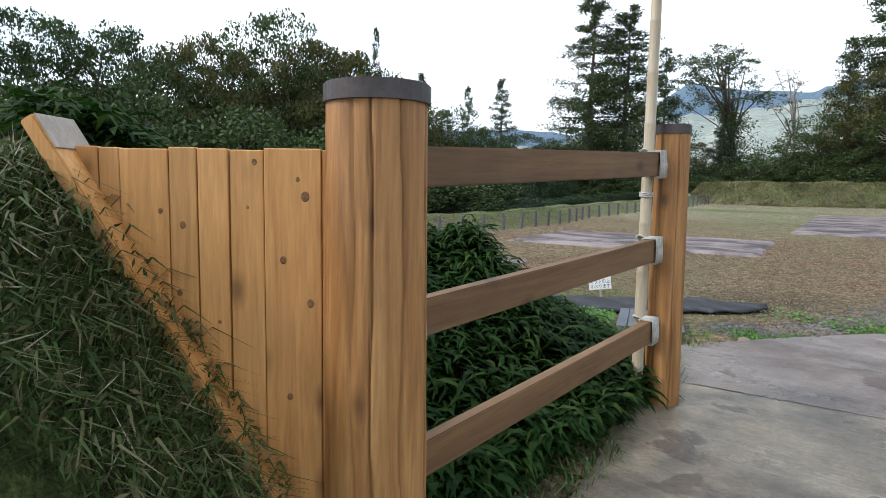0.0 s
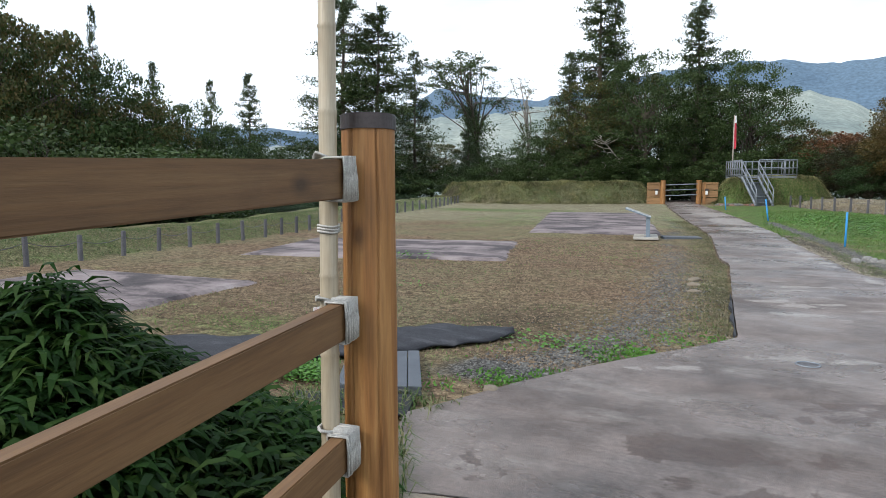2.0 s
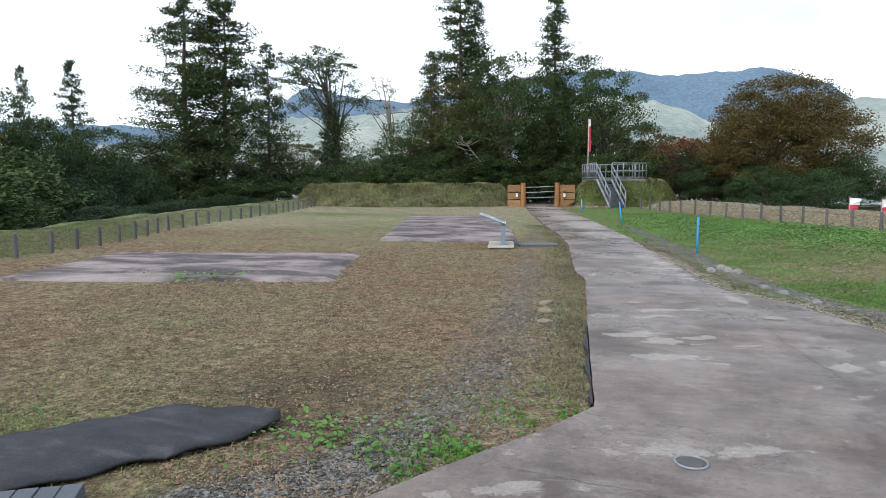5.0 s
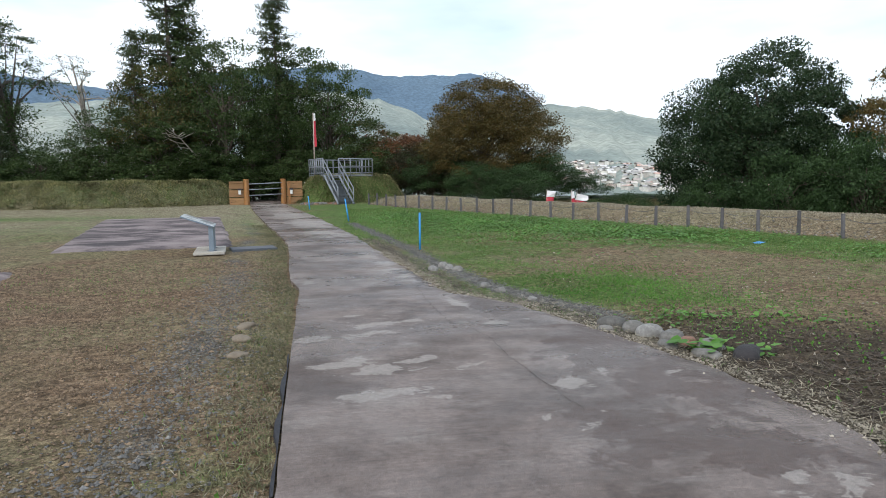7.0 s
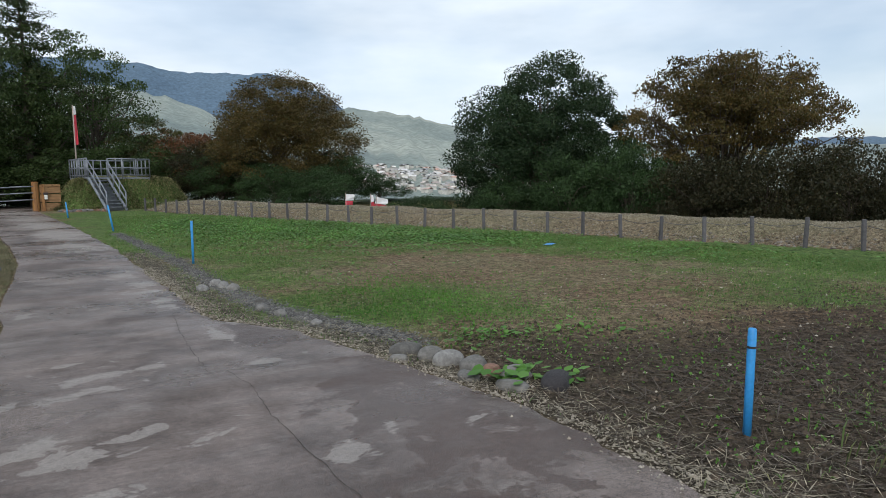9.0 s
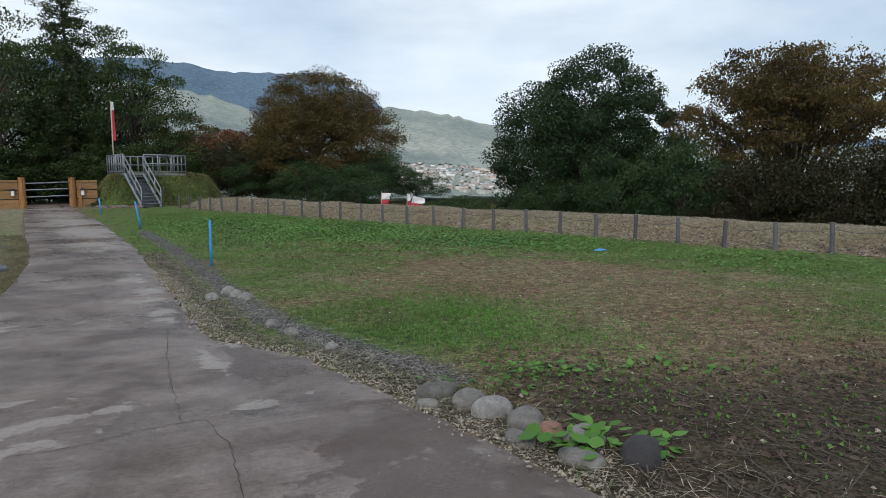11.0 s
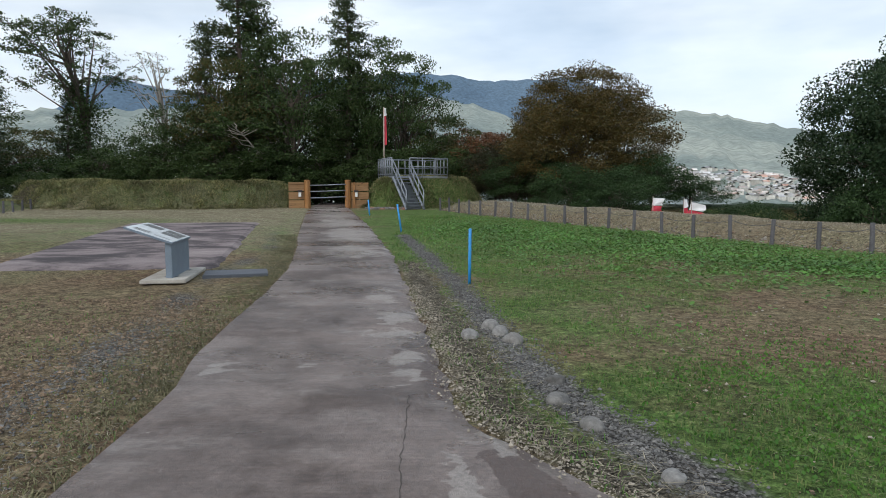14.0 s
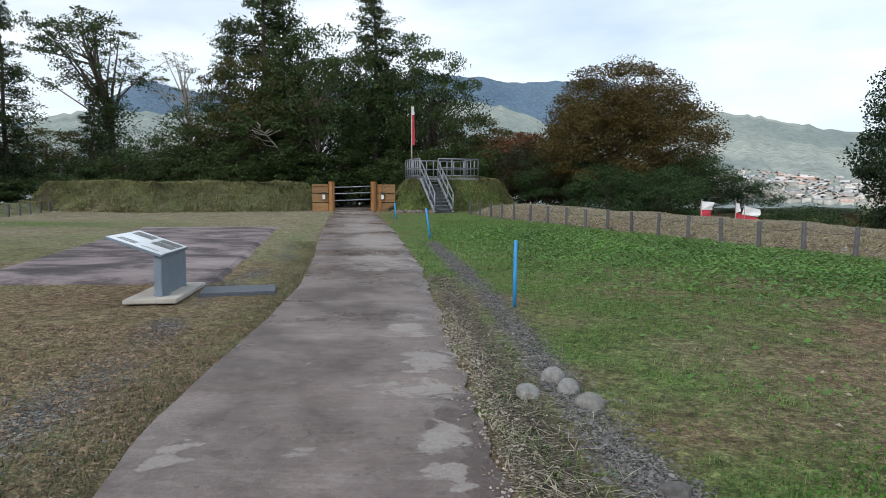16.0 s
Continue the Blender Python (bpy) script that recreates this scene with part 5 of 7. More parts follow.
# trees that stand by themselves
for ob, x, y, top, width, turn in (
        (c1, -31.5, 46.0, 18.4, 12.6, 20), (c2, -29.0, 53.7, 14.1, 6.4, 40), (c3, -4.9, 56.0, 17.2, 7.4, 0), (c2, -12.9, 57.5, 20.4, 9.6, 80), (c2, -12.0, 59.0, 18.6, 7.5, 10), (c3, -15.8, 58.5, 13.8, 5.6, 50),
        (b13, -25.0, 60.0, 15.4, 10.5, 0), (b14, -22.6, 68.0, 14.4, 7.0, 0), (b4, 10.1, 50.0, 9.3, 11.6, 0), (b5, 23.3, 38.8, 9.6, 11.2, 0), (b6, 28.8, 29.9, 8.4, 11.6, 0),
        (b2, -13.0, 55.5, 10.8, 8.0, 0), (b10, -9.3, 52.4, 6.4, 6.0, 30), (b1, -8.6, 55.0, 12.4, 8.5, 0), (b1, -3.8, 57.5, 12.8, 8.6, 90), (b2, -10.5, 61.0, 12.2, 8.5, 120), (b1, -1.0, 56.5, 11.2, 7.6, 30),
        (b2, 1.8, 57.5, 7.0, 6.5, 10), (b8, 5.4, 55.0, 5.6, 6.5, 0), (b8, 4.2, 62.0, 6.4, 8.0, 100), (b9, 8.0, 52.0, 4.0, 5.0, 0), (b9, 35.5, 14.0, 5.0, 12.0, 90), (b9, 39.0, 9.0, 5.0, 11.0, 40), (b9, 33.0, 40.0, 3.0, 8.0, 140),
        (b1, -26.8, 62.0, 6.0, 6.0, 30), (b1, -20.0, 57.0, 5.4, 6.0, 10), (b2, -30.5, 60.0, 6.4, 8.0, 150), (c2, -24.6, 56.0, 8.0, 4.0, 10), (c2, -35.5, 52.0, 9.2, 4.4, 200), (b9, -23.6, 50.2, 2.6, 5.0, 20), (b9, -26.0, 47.6, 2.4, 5.0, 70), (b9, -28.5, 45.0, 2.4, 5.5, 110), (b1, -16.5, 55.5, 7.6, 7.0, 200)):
    put(ob, x, y, top, width, turn)
# the forest beyond the left bank, by bearing and distance from the gate
for k, (bearing, far, ob, top, width) in enumerate((
        (-92, 40, b1, 12.5, 10), (-87, 42, b3, 15.5, 9), (-83.5, 44, b3, 14.5, 9), (-80.5, 45, b1, 11.5, 10), (-77, 47, b3, 12.5, 9), (-74.5, 45, b1, 11.2, 10), (-71, 47, b1, 10.4, 10), (-68, 46, b2, 11.8, 9), (-65.2, 49, b3, 13.6, 8),
        (-62.6, 47, b1, 13.6, 10), (-60, 46, b2, 12.0, 10), (-57.5, 47, b2, 11.8, 9), (-55.6, 48, b1, 11.0, 9), (-53.9, 50, c2, 13.6, 2.6), (-52, 50, b1, 9.6, 9), (-49.9, 52, c2, 10.6, 4.0), (-47.2, 54, b1, 8.2, 9),
        (-45.6, 56, c2, 10.2, 3.6), (-42.6, 58, c2, 11.2, 5.6), (-40.3, 58, b1, 6.4, 9), (-44.6, 54, b1, 6.6, 8), (-50.5, 48, b2, 8.0, 8), (-38, 62, b1, 5.6, 9), (-66.5, 52, b1, 10.8, 10), (-72.6, 51, b1, 10.6, 10), (-58.6, 53, b1, 11.2, 10))):
    a = radians(bearing)
    put(ob, 0.3 + far * math.sin(a), 0.3 + far * math.cos(a), top, width, 47 * k % 360)
for k in range(20):
    a = radians(-96 + 2.55 * k)
    far = 33 + 6 * (k % 3) + max(0, k - 18) * 0.9
    put(b9, 0.3 + far * math.sin(a), 0.3 + far * math.cos(a), 4.2 + 1.6 * math.sin(k * 2.3) - max(0, k - 20) * 0.15, 9.0, 61 * k % 360)
for k, (x, y, top) in enumerate(((-20.5, 52.8, 4.2), (-17, 53.4, 4.4), (-13.2, 53.0, 4.6), (-9.6, 53.2, 4.4), (-6.8, 55.4, 4.4), (-2.6, 54.0, 4.2), (0.6, 54.6, 4.6), (3.4, 54.4, 4.4), (-24.5, 53.5, 3.6), (-29, 50.0, 3.0), (-33.5, 44.0, 3.4), (-36.5, 50.0, 4.0), (-31.5, 56.0, 4.2), (-24, 66, 3.4), (-18, 67, 3.6), (-12, 68, 4), (-1, 68, 4), (4, 66, 3.4), (9, 64, 2.6), (-9.5, 72, 4), (-5.5, 73, 4), (-8.6, 62.5, 3.4), (-10.5, 66, 3.6), (-6.2, 68, 3.6), (-38.0, 39.0, 3.6), (-35.0, 34.0, 3.2), (-40.0, 45.0, 4.6), (-5.0, 60.5, 6.0), (-7.5, 64, 7.0), (-3.0, 64, 7.0))):
    put(b9, x, y, top, 5.6, 83 * k % 360)
# shaded undergrowth along the left bank
for k, (x, y, top) in enumerate(((-24.5, 41.0, 1.2), (-25.0, 36.0, 1.0), (-27.5, 46.5, 2.4), (-25.0, 30.0, 0.8), (-24.5, 23.0, 0.6), (-29.0, 33.0, 2.2), (-28.0, 25.0, 2.0), (-27.5, 16.0, 2.2), (-27.0, 8.0, 2.4), (-26.0, 0.0, 2.6), (-31.0, 39.0, 3.4), (-32.0, 29.0, 3.2), (-33.0, 36.0, 4.2))):
    put(b15, x, y, top, 5.2, 57 * k % 360)
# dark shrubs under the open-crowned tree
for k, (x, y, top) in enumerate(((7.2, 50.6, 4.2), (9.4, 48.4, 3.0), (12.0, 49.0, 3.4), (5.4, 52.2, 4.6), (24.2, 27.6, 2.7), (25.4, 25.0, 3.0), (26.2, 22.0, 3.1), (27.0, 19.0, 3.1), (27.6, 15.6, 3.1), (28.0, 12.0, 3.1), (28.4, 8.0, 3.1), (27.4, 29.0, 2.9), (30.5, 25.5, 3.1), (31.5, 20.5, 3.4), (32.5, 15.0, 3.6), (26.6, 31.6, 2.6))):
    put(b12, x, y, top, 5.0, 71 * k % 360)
# low growth along the foot of the banks
for k, (x, y, top) in enumerate((
        (8.6, 45.5, 2.9), (6.2, 50.0, 3.6), (10.6, 43.0, 2.6), (13.2, 46.0, 3.4), (15.2, 43.0, 0.6), (16.2, 48.0, 2.4), (19.6, 36.5, 1.9), (21.4, 33.4, 2.9), (22.8, 30.4, 3.3), (23.6, 32.6, 3.6), (16.6, 42.5, 0.75), (18.2, 44.5, 0.8), (17.4, 49.0, 0.7), (20.2, 47.5, 0.8), (19.0, 52.0, 0.6), (22.5, 51.0, 0.6), (13.2, 50.0, 4.0))):
    put(b7, x, y, top, 4.6, 57 * k % 360)


# ---- timber gate fence at the start ----
def log_post(name, x, y, r, h, m_cap, label, clefts=((0.3, 0.02), (2.4, 0.014), (4.2, 0.02)), group="timber gate posts"):
    """A turned log with drying clefts down its sides and a metal cap."""
    z0 = float(base_z(x, y)) - 0.05
    t = thing(name, pose(x, y, z0), label, "post", group)
    rs = np.random.RandomState(int(abs(x) * 100))
    sides, rows = 144, 14
    V, F = [], []
    for j in range(rows):
        z = h * j / (rows - 1)
        for i in range(sides):
            an = 2 * math.pi * i / sides
            rr = r * (1.045 - 0.075 * z / h + 0.01 * math.sin(3 * an + j * 0.2)) + 0.001 * rs.normal()
            for a0, dep in clefts:
                dd = abs((an - a0 - 0.03 * math.sin(j * 0.9 + a0) + math.pi) % (2 * math.pi) - math.pi)
                if dd < 0.024:
                    rr -= dep
            V.append((rr * math.cos(an), rr * math.sin(an), z))
    for j in range(rows - 1):
        for i in range(sides):
            a, b = j * sides + i, j * sides + (i + 1) % sides
            F.append((a, b, b + sides, a + sides))
    part("log", mesh_from("log", V, F, W_POST, True), W_POST, t)
    bm = bmesh.new()
    bmesh.ops.create_cone(bm, cap_ends=True, segments=48, radius1=r * 1.04, radius2=r * 1.04, depth=0.06)
    bmesh.ops.bevel(bm, geom=[e for e in bm.edges if e.verts[0].co.z > 0 and e.verts[1].co.z > 0], offset=0.006, segments=2, affect="EDGES")
    bm.transform(Matrix.Translation((0, 0, h - 0.014)))
    part("cap", bm, m_cap, t, "dark brown metal cap")
    return t


P1, P2 = (-1.212, 0.893), (-1.584, 3.513)
log_post("gate_post", P1[0], P1[1], 0.165, 1.85, M_CAP, "thick golden-brown log post with dark metal cap", ((5.52, 0.03), (6.15, 0.022), (5.15, 0.012), (0.6, 0.02)))
log_post("gate_post", P2[0], P2[1], 0.107, 1.852, M_CAP, "golden-brown log post with metal cap beside bamboo pole", ((4.55, 0.016), (5.6, 0.012), (1.2, 0.02)))

RAILS = ((1.539, 1.631, 0.143), (1.001, 1.098, 0.138), (0.470, 0.586, 0.138))
run = Vector((P2[0] - P1[0], P2[1] - P1[1], 0))
off = Vector((run.y, -run.x, 0)).normalized()


def lashing(x, hgt, rail, strands, label):
    """Turns of cord wound tightly round a rail end and the pole behind it."""
    rs2 = random.Random(int(hgt * 1e4) + strands)
    for i in range(strands):
        cx = x + i * 0.0075
        lean, hw, hh = rs2.uniform(-0.012, 0.012), 0.038 + rs2.uniform(0, 0.004), hgt / 2 + 0.006 + rs2.uniform(0, 0.004)
        loop = [(cx + lean, -hw, -hh), (cx + lean * 0.5, hw, -hh), (cx - lean, hw, hh), (cx - lean * 0.5, -hw, hh), (cx + lean * 0.2, -hw - 0.003, 0.0), (cx + lean, -hw, -hh)]
        part("lashing", tube(loop, 0.0062, 6), M_ROPE, rail, label if i == 0 else "", True)


for k, (top1, top2, hgt) in enumerate(RAILS):
    fwd = run.normalized()
    a = Vector((P1[0], P1[1], top1 - hgt / 2)) - off * 0.02 + fwd * 0.13
    b = Vector((P2[0], P2[1], top2 - hgt / 2)) - off * 0.02 - fwd * (run.length - 2.435)
    ln = (b - a).length
    rot = (b - a).to_track_quat("X", "Z").to_matrix().to_4x4()
    r_t = thing("fence_rail", Matrix.Translation(a) @ rot, "brown sawn timber rail lashed to the log posts", "rail", "gate fence rails")
    part("beam", box(0, ln, -0.03, 0.03, -hgt / 2, hgt / 2, 0.005), W_RAIL, r_t)
    lashing(ln - 0.045, hgt, r_t, 14, "white cord lashing")
    if k == 1:
        lashing(0.055, hgt, r_t, 5, "grey cord lashing")
    part("lashing", tube([(ln + 0.02, -0.035, hgt / 2 + 0.004), (ln + 0.09, -0.02, hgt / 2 - 0.02), (ln + 0.11, 0.03, 0.0), (ln + 0.06, 0.036, -hgt / 2)], 0.006, 6), M_ROPE, r_t, "", True)
    for i in range(4):
        yb = 0.034 + 0.018 * i
        part("lashing", tube([(ln - 0.02, 0.034, hgt / 2 + 0.008), (ln - 0.03 - 0.012 * i, 0.06, hgt / 2 + 0.012 + 0.005 * i), (ln + 0.0, 0.106, hgt / 2 + 0.004 * i), (ln + 0.05, 0.106, hgt / 2 + 0.004 * i)], 0.0055, 6), M_ROPE, r_t, "", True)

# bamboo pole
bx, by = -1.668, 3.34
pole = thing("bamboo_pole", pose(bx, by, float(base_z(bx, by)) - 0.05, 0.55, 0.85, 0), "tall pale dry bamboo pole tied to the fence", "pole")
pz, pts, rad = 0.0, [], []
while pz < 4.6:
    r0 = 0.0385 * (1 - pz / 15)
    pts += [(0, 0, pz), (0, 0, pz + 0.012), (0, 0, pz + 0.02), (0, 0, pz + 0.30)]
    rad += [r0, r0 * 1.08, r0 * 0.97, r0 * 0.985]
    pz += 0.31
part("culm", tube(pts, rad, 20), M_BAMBOO, pole, "", True)
for zz in (1.42,):
    for i in range(3):
        ring = [(0.041 * math.cos(k * 0.524), 0.041 * math.sin(k * 0.524), zz + i * 0.011 + 0.003 * math.sin(k)) for k in range(13)]
        part("tie", tube(ring, 0.005, 5), M_ROPE, pole, "white cord tie" if i == 0 else "", True)

# board screen that retains the bank
def plan(u, d):
    return EYE0 + RGT * u + FWD * d


o = plan(-0.30, 2.08)
screen = thing("board_screen", Matrix(((RGT[0], FWD[0], 0, o[0]), (RGT[1], FWD[1], 0, o[1]), (0, 0, 1, 0), (0, 0, 0, 1))), "golden vertical timber boards retaining the grass bank", "fence")
KNOTS = ((-0.31, 1.474, 0.009), (-0.146, 1.365, 0.014), (-0.219, 1.158, 0.011), (-0.131, 1.015, 0.012), (-0.615, 1.313, 0.008), (-0.545, 1.268, 0.01), (-0.56, 1.045, 0.01), (-0.334, 1.328, 0.005), (-0.17, 1.42, 0.007), (0.0, 1.1, 0.009), (-0.2, 0.7, 0.01), (-0.43, 0.95, 0.006))
edges = (0.22, 0.06, -0.093, -0.28, -0.394, -0.497, -0.588, -0.745, -0.813, -0.907)
for k, (x1, x0) in enumerate(zip(edges, edges[1:])):
    gap = 0.0045 if k in (3, 4) else 0.0015
    bd = part("board", box(x0 + gap, x1 - 0.0015, -0.016 + 0.003 * (k % 2), 0.018, -0.1, 1.513 + 0.003 * (k % 3), 0.003, 1), W_BOARD, screen)
    for kx, kz, kr in KNOTS:
        if x0 + 0.012 < kx <= x1 - 0.012:
            bm = bmesh.new()
            bmesh.ops.create_cone(bm, cap_ends=True, segments=14, radius1=kr, radius2=kr * 0.8, depth=0.002)
            bm.transform(Matrix.Translation((kx, -0.0168 + 0.003 * (k % 2), kz)) @ pose(0, 0, 0, 90, 0, 0) @ Matrix.Diagonal((1, 1.25, 1, 1)))
            part("knot", bm, M_KNOT, bd)
xs = edges[-1]
sl = Matrix.Translation((xs + 0.062, -0.045, 1.44)) @ pose(0, 0, 0, 0, -31, 0)
part("edge_board", box(-0.05, 0.0, -0.08, 0.13, -1.7, 0.198, 0.006, 2, sl), W_BOARD, screen, "slanting end board beside the grass")
part("weathered_face", box(0.001, 0.006, -0.078, 0.128, 0.075, 0.196, 0.002, 1, sl), W_GREY, screen, "weathered grey upper face")

# ---- plants at the start ----
rs = np.random.RandomState(31)
n = 130000
pu, pd = rs.uniform(-3.2, 0.3, n), rs.uniform(-0.4, 3.6, n)
q = EYE0[None] + RGT[None] * pu[:, None] + FWD[None] * pd[:, None]
bz = bank_z(q[:, 0], q[:, 1])
dist = np.hypot(pu, pd)
q = q[(bz > 0.02) & (dist > 0.42) & ~lane_mask(q[:, 0], q[:, 1], -0.1)]
roots = np.column_stack([q, ground_z(q[:, 0], q[:, 1]) - 0.01])
V, F = blade_quads(roots[rs.rand(len(roots)) < 0.7], 0.095, 0.0085, rs, 1.2, 1.0)
tagged(new("bank_grass", mesh_from("bank_grass", V, F, L_BANK)), "tangled green and dry grass on a steep bank", "grass", kind="stuff")
sel = roots[rs.rand(len(roots)) < 0.035]
V, F = leaf_quads(sel + np.array((0, 0, 0.06)), 0.17, 0.0042, rs, -0.2)
tagged(new("dry_stalks", mesh_from("dry_stalks", V, F, M_STRAW)), "pale dry grass stalks lying over the bank", "grass", kind="stuff")
sel = roots[rs.rand(len(roots)) < 0.3]
V, F = leaf_quads(sel + np.array((0, 0, 0.055)) + rs.normal(size=sel.shape) * 0.02, 0.042, 0.011, rs, 0.4)
tagged(new("bank_weeds", mesh_from("bank_weeds", V, F, L_BANK)), "small green weeds among the bank grass", "weeds", kind="stuff")


def sasa_height(x, y):
    return 1.0 * bell(x, y, -4.2, 1.9, 2.2, 1.75) + 0.42 * bell(x, y, -2.9, 3.1, 0.85, 0.85) + 0.3 * bell(x, y, -5.8, 2.2, 1.6, 1.6)


def whorl_leaves(tips, count, length, width, rs):
    """Lance-shaped leaves spreading and drooping from each stem tip."""
    n = len(tips) * count
    root = np.repeat(tips, count, 0) + rs.normal(size=(n, 3)) * np.array((0.02, 0.02, 0.03))
    an = np.tile(np.arange(count) * 6.283 / count, len(tips)) + rs.uniform(0, 1.3, n) + np.repeat(rs.uniform(0, 6.28, len(tips)), count)
    out = np.stack([np.cos(an), np.sin(an), np.zeros(n)], 1)
    side = np.stack([-np.sin(an), np.cos(an), rs.uniform(-0.5, 0.5, n)], 1)
    ln, up = (length * rs.uniform(0.6, 1.25, n))[:, None], rs.uniform(-0.15, 0.75, n)[:, None]
    w = (width * rs.uniform(0.7, 1.2, n))[:, None] * 0.5
    z1 = np.array((0, 0, 1.0))
    p1, p2, p3 = root + out * ln * 0.3 + z1 * ln * up * 0.34, root + out * ln * 0.68 + z1 * ln * (up * 0.5 - 0.08), root + out * ln + z1 * ln * (up * 0.45 - 0.3)
    V = np.stack([root - side * w * 0.15, root + side * w * 0.15, p1 + side * w, p1 - side * w, p2 + side * w * 0.8, p2 - side * w * 0.8, p3 + side * w * 0.04, p3 - side * w * 0.04], 1).reshape(-1, 3)
    o = np.arange(n)[:, None] * 8
    return V, np.concatenate([o + np.array([[0, 1, 2, 3]]), o + np.array([[3, 2, 4, 5]]), o + np.array([[5, 4, 6, 7]])])


n = 16000
x, y = rs.uniform(-8.2, -1.45, n), rs.uniform(0.2, 5.2, n)
h = sasa_height(x, y)
side = (x - P1[0]) * run.y - (y - P1[1]) * run.x
ok = (h > 0.14) & (side < -0.14) & ((y > 1.2) | (x < -2.4))
x, y, h = x[ok], y[ok], h[ok]
z = ground_z(x, y)
lift = np.maximum(h * (0.94 + 0.16 * waves(x, y, 3.1)) - rs.exponential(0.10, len(h)), 0.03)
V, F = whorl_leaves(np.column_stack([x, y, z + lift]), 7, 0.165, 0.03, rs)
tagged(new("bamboo_grass", mesh_from("bamboo_grass", V, F, L_SASA)), "dense dark green dwarf bamboo beside the fence", "bush", kind="stuff")
k = rs.choice(len(x), 900)
st = [tube_arrays([(x[i], y[i], z[i] - 0.02), (x[i] + rs.normal() * 0.04, y[i] + rs.normal() * 0.04, z[i] + h[i] * 0.95)], [0.004, 0.002], 3) for i in k]
tagged(new("bamboo_stems", mesh_from("bamboo_stems", *merged(st), L_BANK)), "thin stems of the dwarf bamboo", "bush", kind="stuff")
# rough grass under the rails
n = 9000
x, y = rs.uniform(-3.2, -0.7, n), rs.uniform(0.9, 5.4, n)
side = (x - P1[0]) * run.y - (y - P1[1]) * run.x
ok = ~lane_mask(x, y, -0.08) & (side < 0.45)
x, y = x[ok], y[ok]
V, F = blade_quads(np.column_stack([x, y, ground_z(x, y) - 0.01]), 0.12, 0.008, rs, 1.1, 1.0)
tagged(new("verge_grass", mesh_from("verge_grass", V, F, L_BANK)), "rough grass at the foot of the fence", "grass", kind="stuff")

# ---- mat, deck and warning sign ----
mat_line = [(-6.2, 5.0), (-5.3, 5.55), (-4.3, 5.98), (-3.6, 6.6), (-3.1, 7.2), (-2.45, 7.62)]
V, F = [], []
N = 60
cx = np.interp(np.linspace(0, 1, N), np.linspace(0, 1, len(mat_line)), [p[0] for p in mat_line])
cy = np.interp(np.linspace(0, 1, N), np.linspace(0, 1, len(mat_line)), [p[1] for p in mat_line])
for i in range(N):
    a, b = max(0, i - 1), min(N - 1, i + 1)
    d2 = Vector((cx[b] - cx[a], cy[b] - cy[a], 0)).normalized()
    nrm = Vector((-d2.y, d2.x, 0))
    half = 0.46 * (1 - 0.85 * max(0, (i / (N - 1) - 0.82) / 0.18) ** 1.6) + 0.02 * math.sin(i * 0.7)
    for j in range(9):
        s = (j / 8 - 0.5) * 2 * half
        px, py = cx[i] + nrm.x * s, cy[i] + nrm.y * s
        zz = float(base_z(px, py)) + 0.015 + 0.05 * (1 - (j / 4 - 1) ** 2) * (0.7 + 0.3 * math.sin(i * 0.33)) + 0.012 * math.sin(i * 0.9 + j)
        V.append((px, py, zz))
for i in range(N - 1):
    for j in range(8):
        a = i * 9 + j
        F.append((a, a + 9, a + 10, a + 1))
me = mesh_from("ground_mat", V, F, M_MAT, True)
ob = tagged(new("ground_mat", me), "black rubber mat lying humped over the soil", "mat")
sd = ob.modifiers.new("thickness", "SOLIDIFY")
sd.thickness, sd.offset = 0.02, -1
low = part("ground_mat", box(-0.5, 0.42, -0.26, 0.16, 0, 0.018, 0.005), M_MAT)
low.matrix_world = pose(-2.72, 5.06, float(base_z(-2.72, 5.06)) - 0.005, 0, 0, 20)
tagged(low, "flat black rubber mat beside the plank cover", "mat")

c00, c10, c11, c01 = (Vector((*p, 0)) for p in ((-2.99, 5.19), (-2.37, 5.42), (-2.9, 6.36), (-3.47, 6.06)))
deck = thing("plank_cover", Matrix(), "grey plank cover laid over a ditch", "deck")
for k in range(6):
    f0, f1 = k / 6 + 0.004, (k + 1) / 6 - 0.004
    q4 = [c00.lerp(c10, f0), c00.lerp(c10, f1), c01.lerp(c11, f1), c01.lerp(c11, f0)]
    bm = bmesh.new()
    lo = [bm.verts.new((p.x, p.y, -0.02)) for p in q4]
    hi = [bm.verts.new((p.x, p.y, 0.05 + 0.002 * (k % 2))) for p in q4]
    bm.faces.new(lo[::-1])
    bm.faces.new(hi)
    for i in range(4):
        bm.faces.new((lo[i], lo[(i + 1) % 4], hi[(i + 1) % 4], hi[i]))
    bmesh.ops.bevel(bm, geom=list(bm.edges), offset=0.004, segments=2, affect="EDGES")
    part("plank", bm, M_DECK, deck)


def words(body, size, m, mat, parent, name="lettering", width=None):
    cu = bpy.data.curves.new(name, "FONT")
    cu.body, cu.size, cu.align_x, cu.align_y, cu.extrude = body, size, "CENTER", "CENTER", 0.0006
    tmp = new(name, cu)
    bpy.context.view_layer.update()
    me = bpy.data.meshes.new_from_object(tmp.evaluated_get(bpy.context.evaluated_depsgraph_get()))
    bpy.data.objects.remove(tmp)
    me.materials.clear()
    me.materials.append(mat)
    ob = new(name, me)
    ob.parent = parent
    if width and len(me.vertices):
        xs2 = [v.co.x for v in me.vertices]
        m = m @ Matrix.Diagonal((width / max(1e-4, max(xs2) - min(xs2)), 1, 1, 1))
    ob.matrix_local = m
    return ob


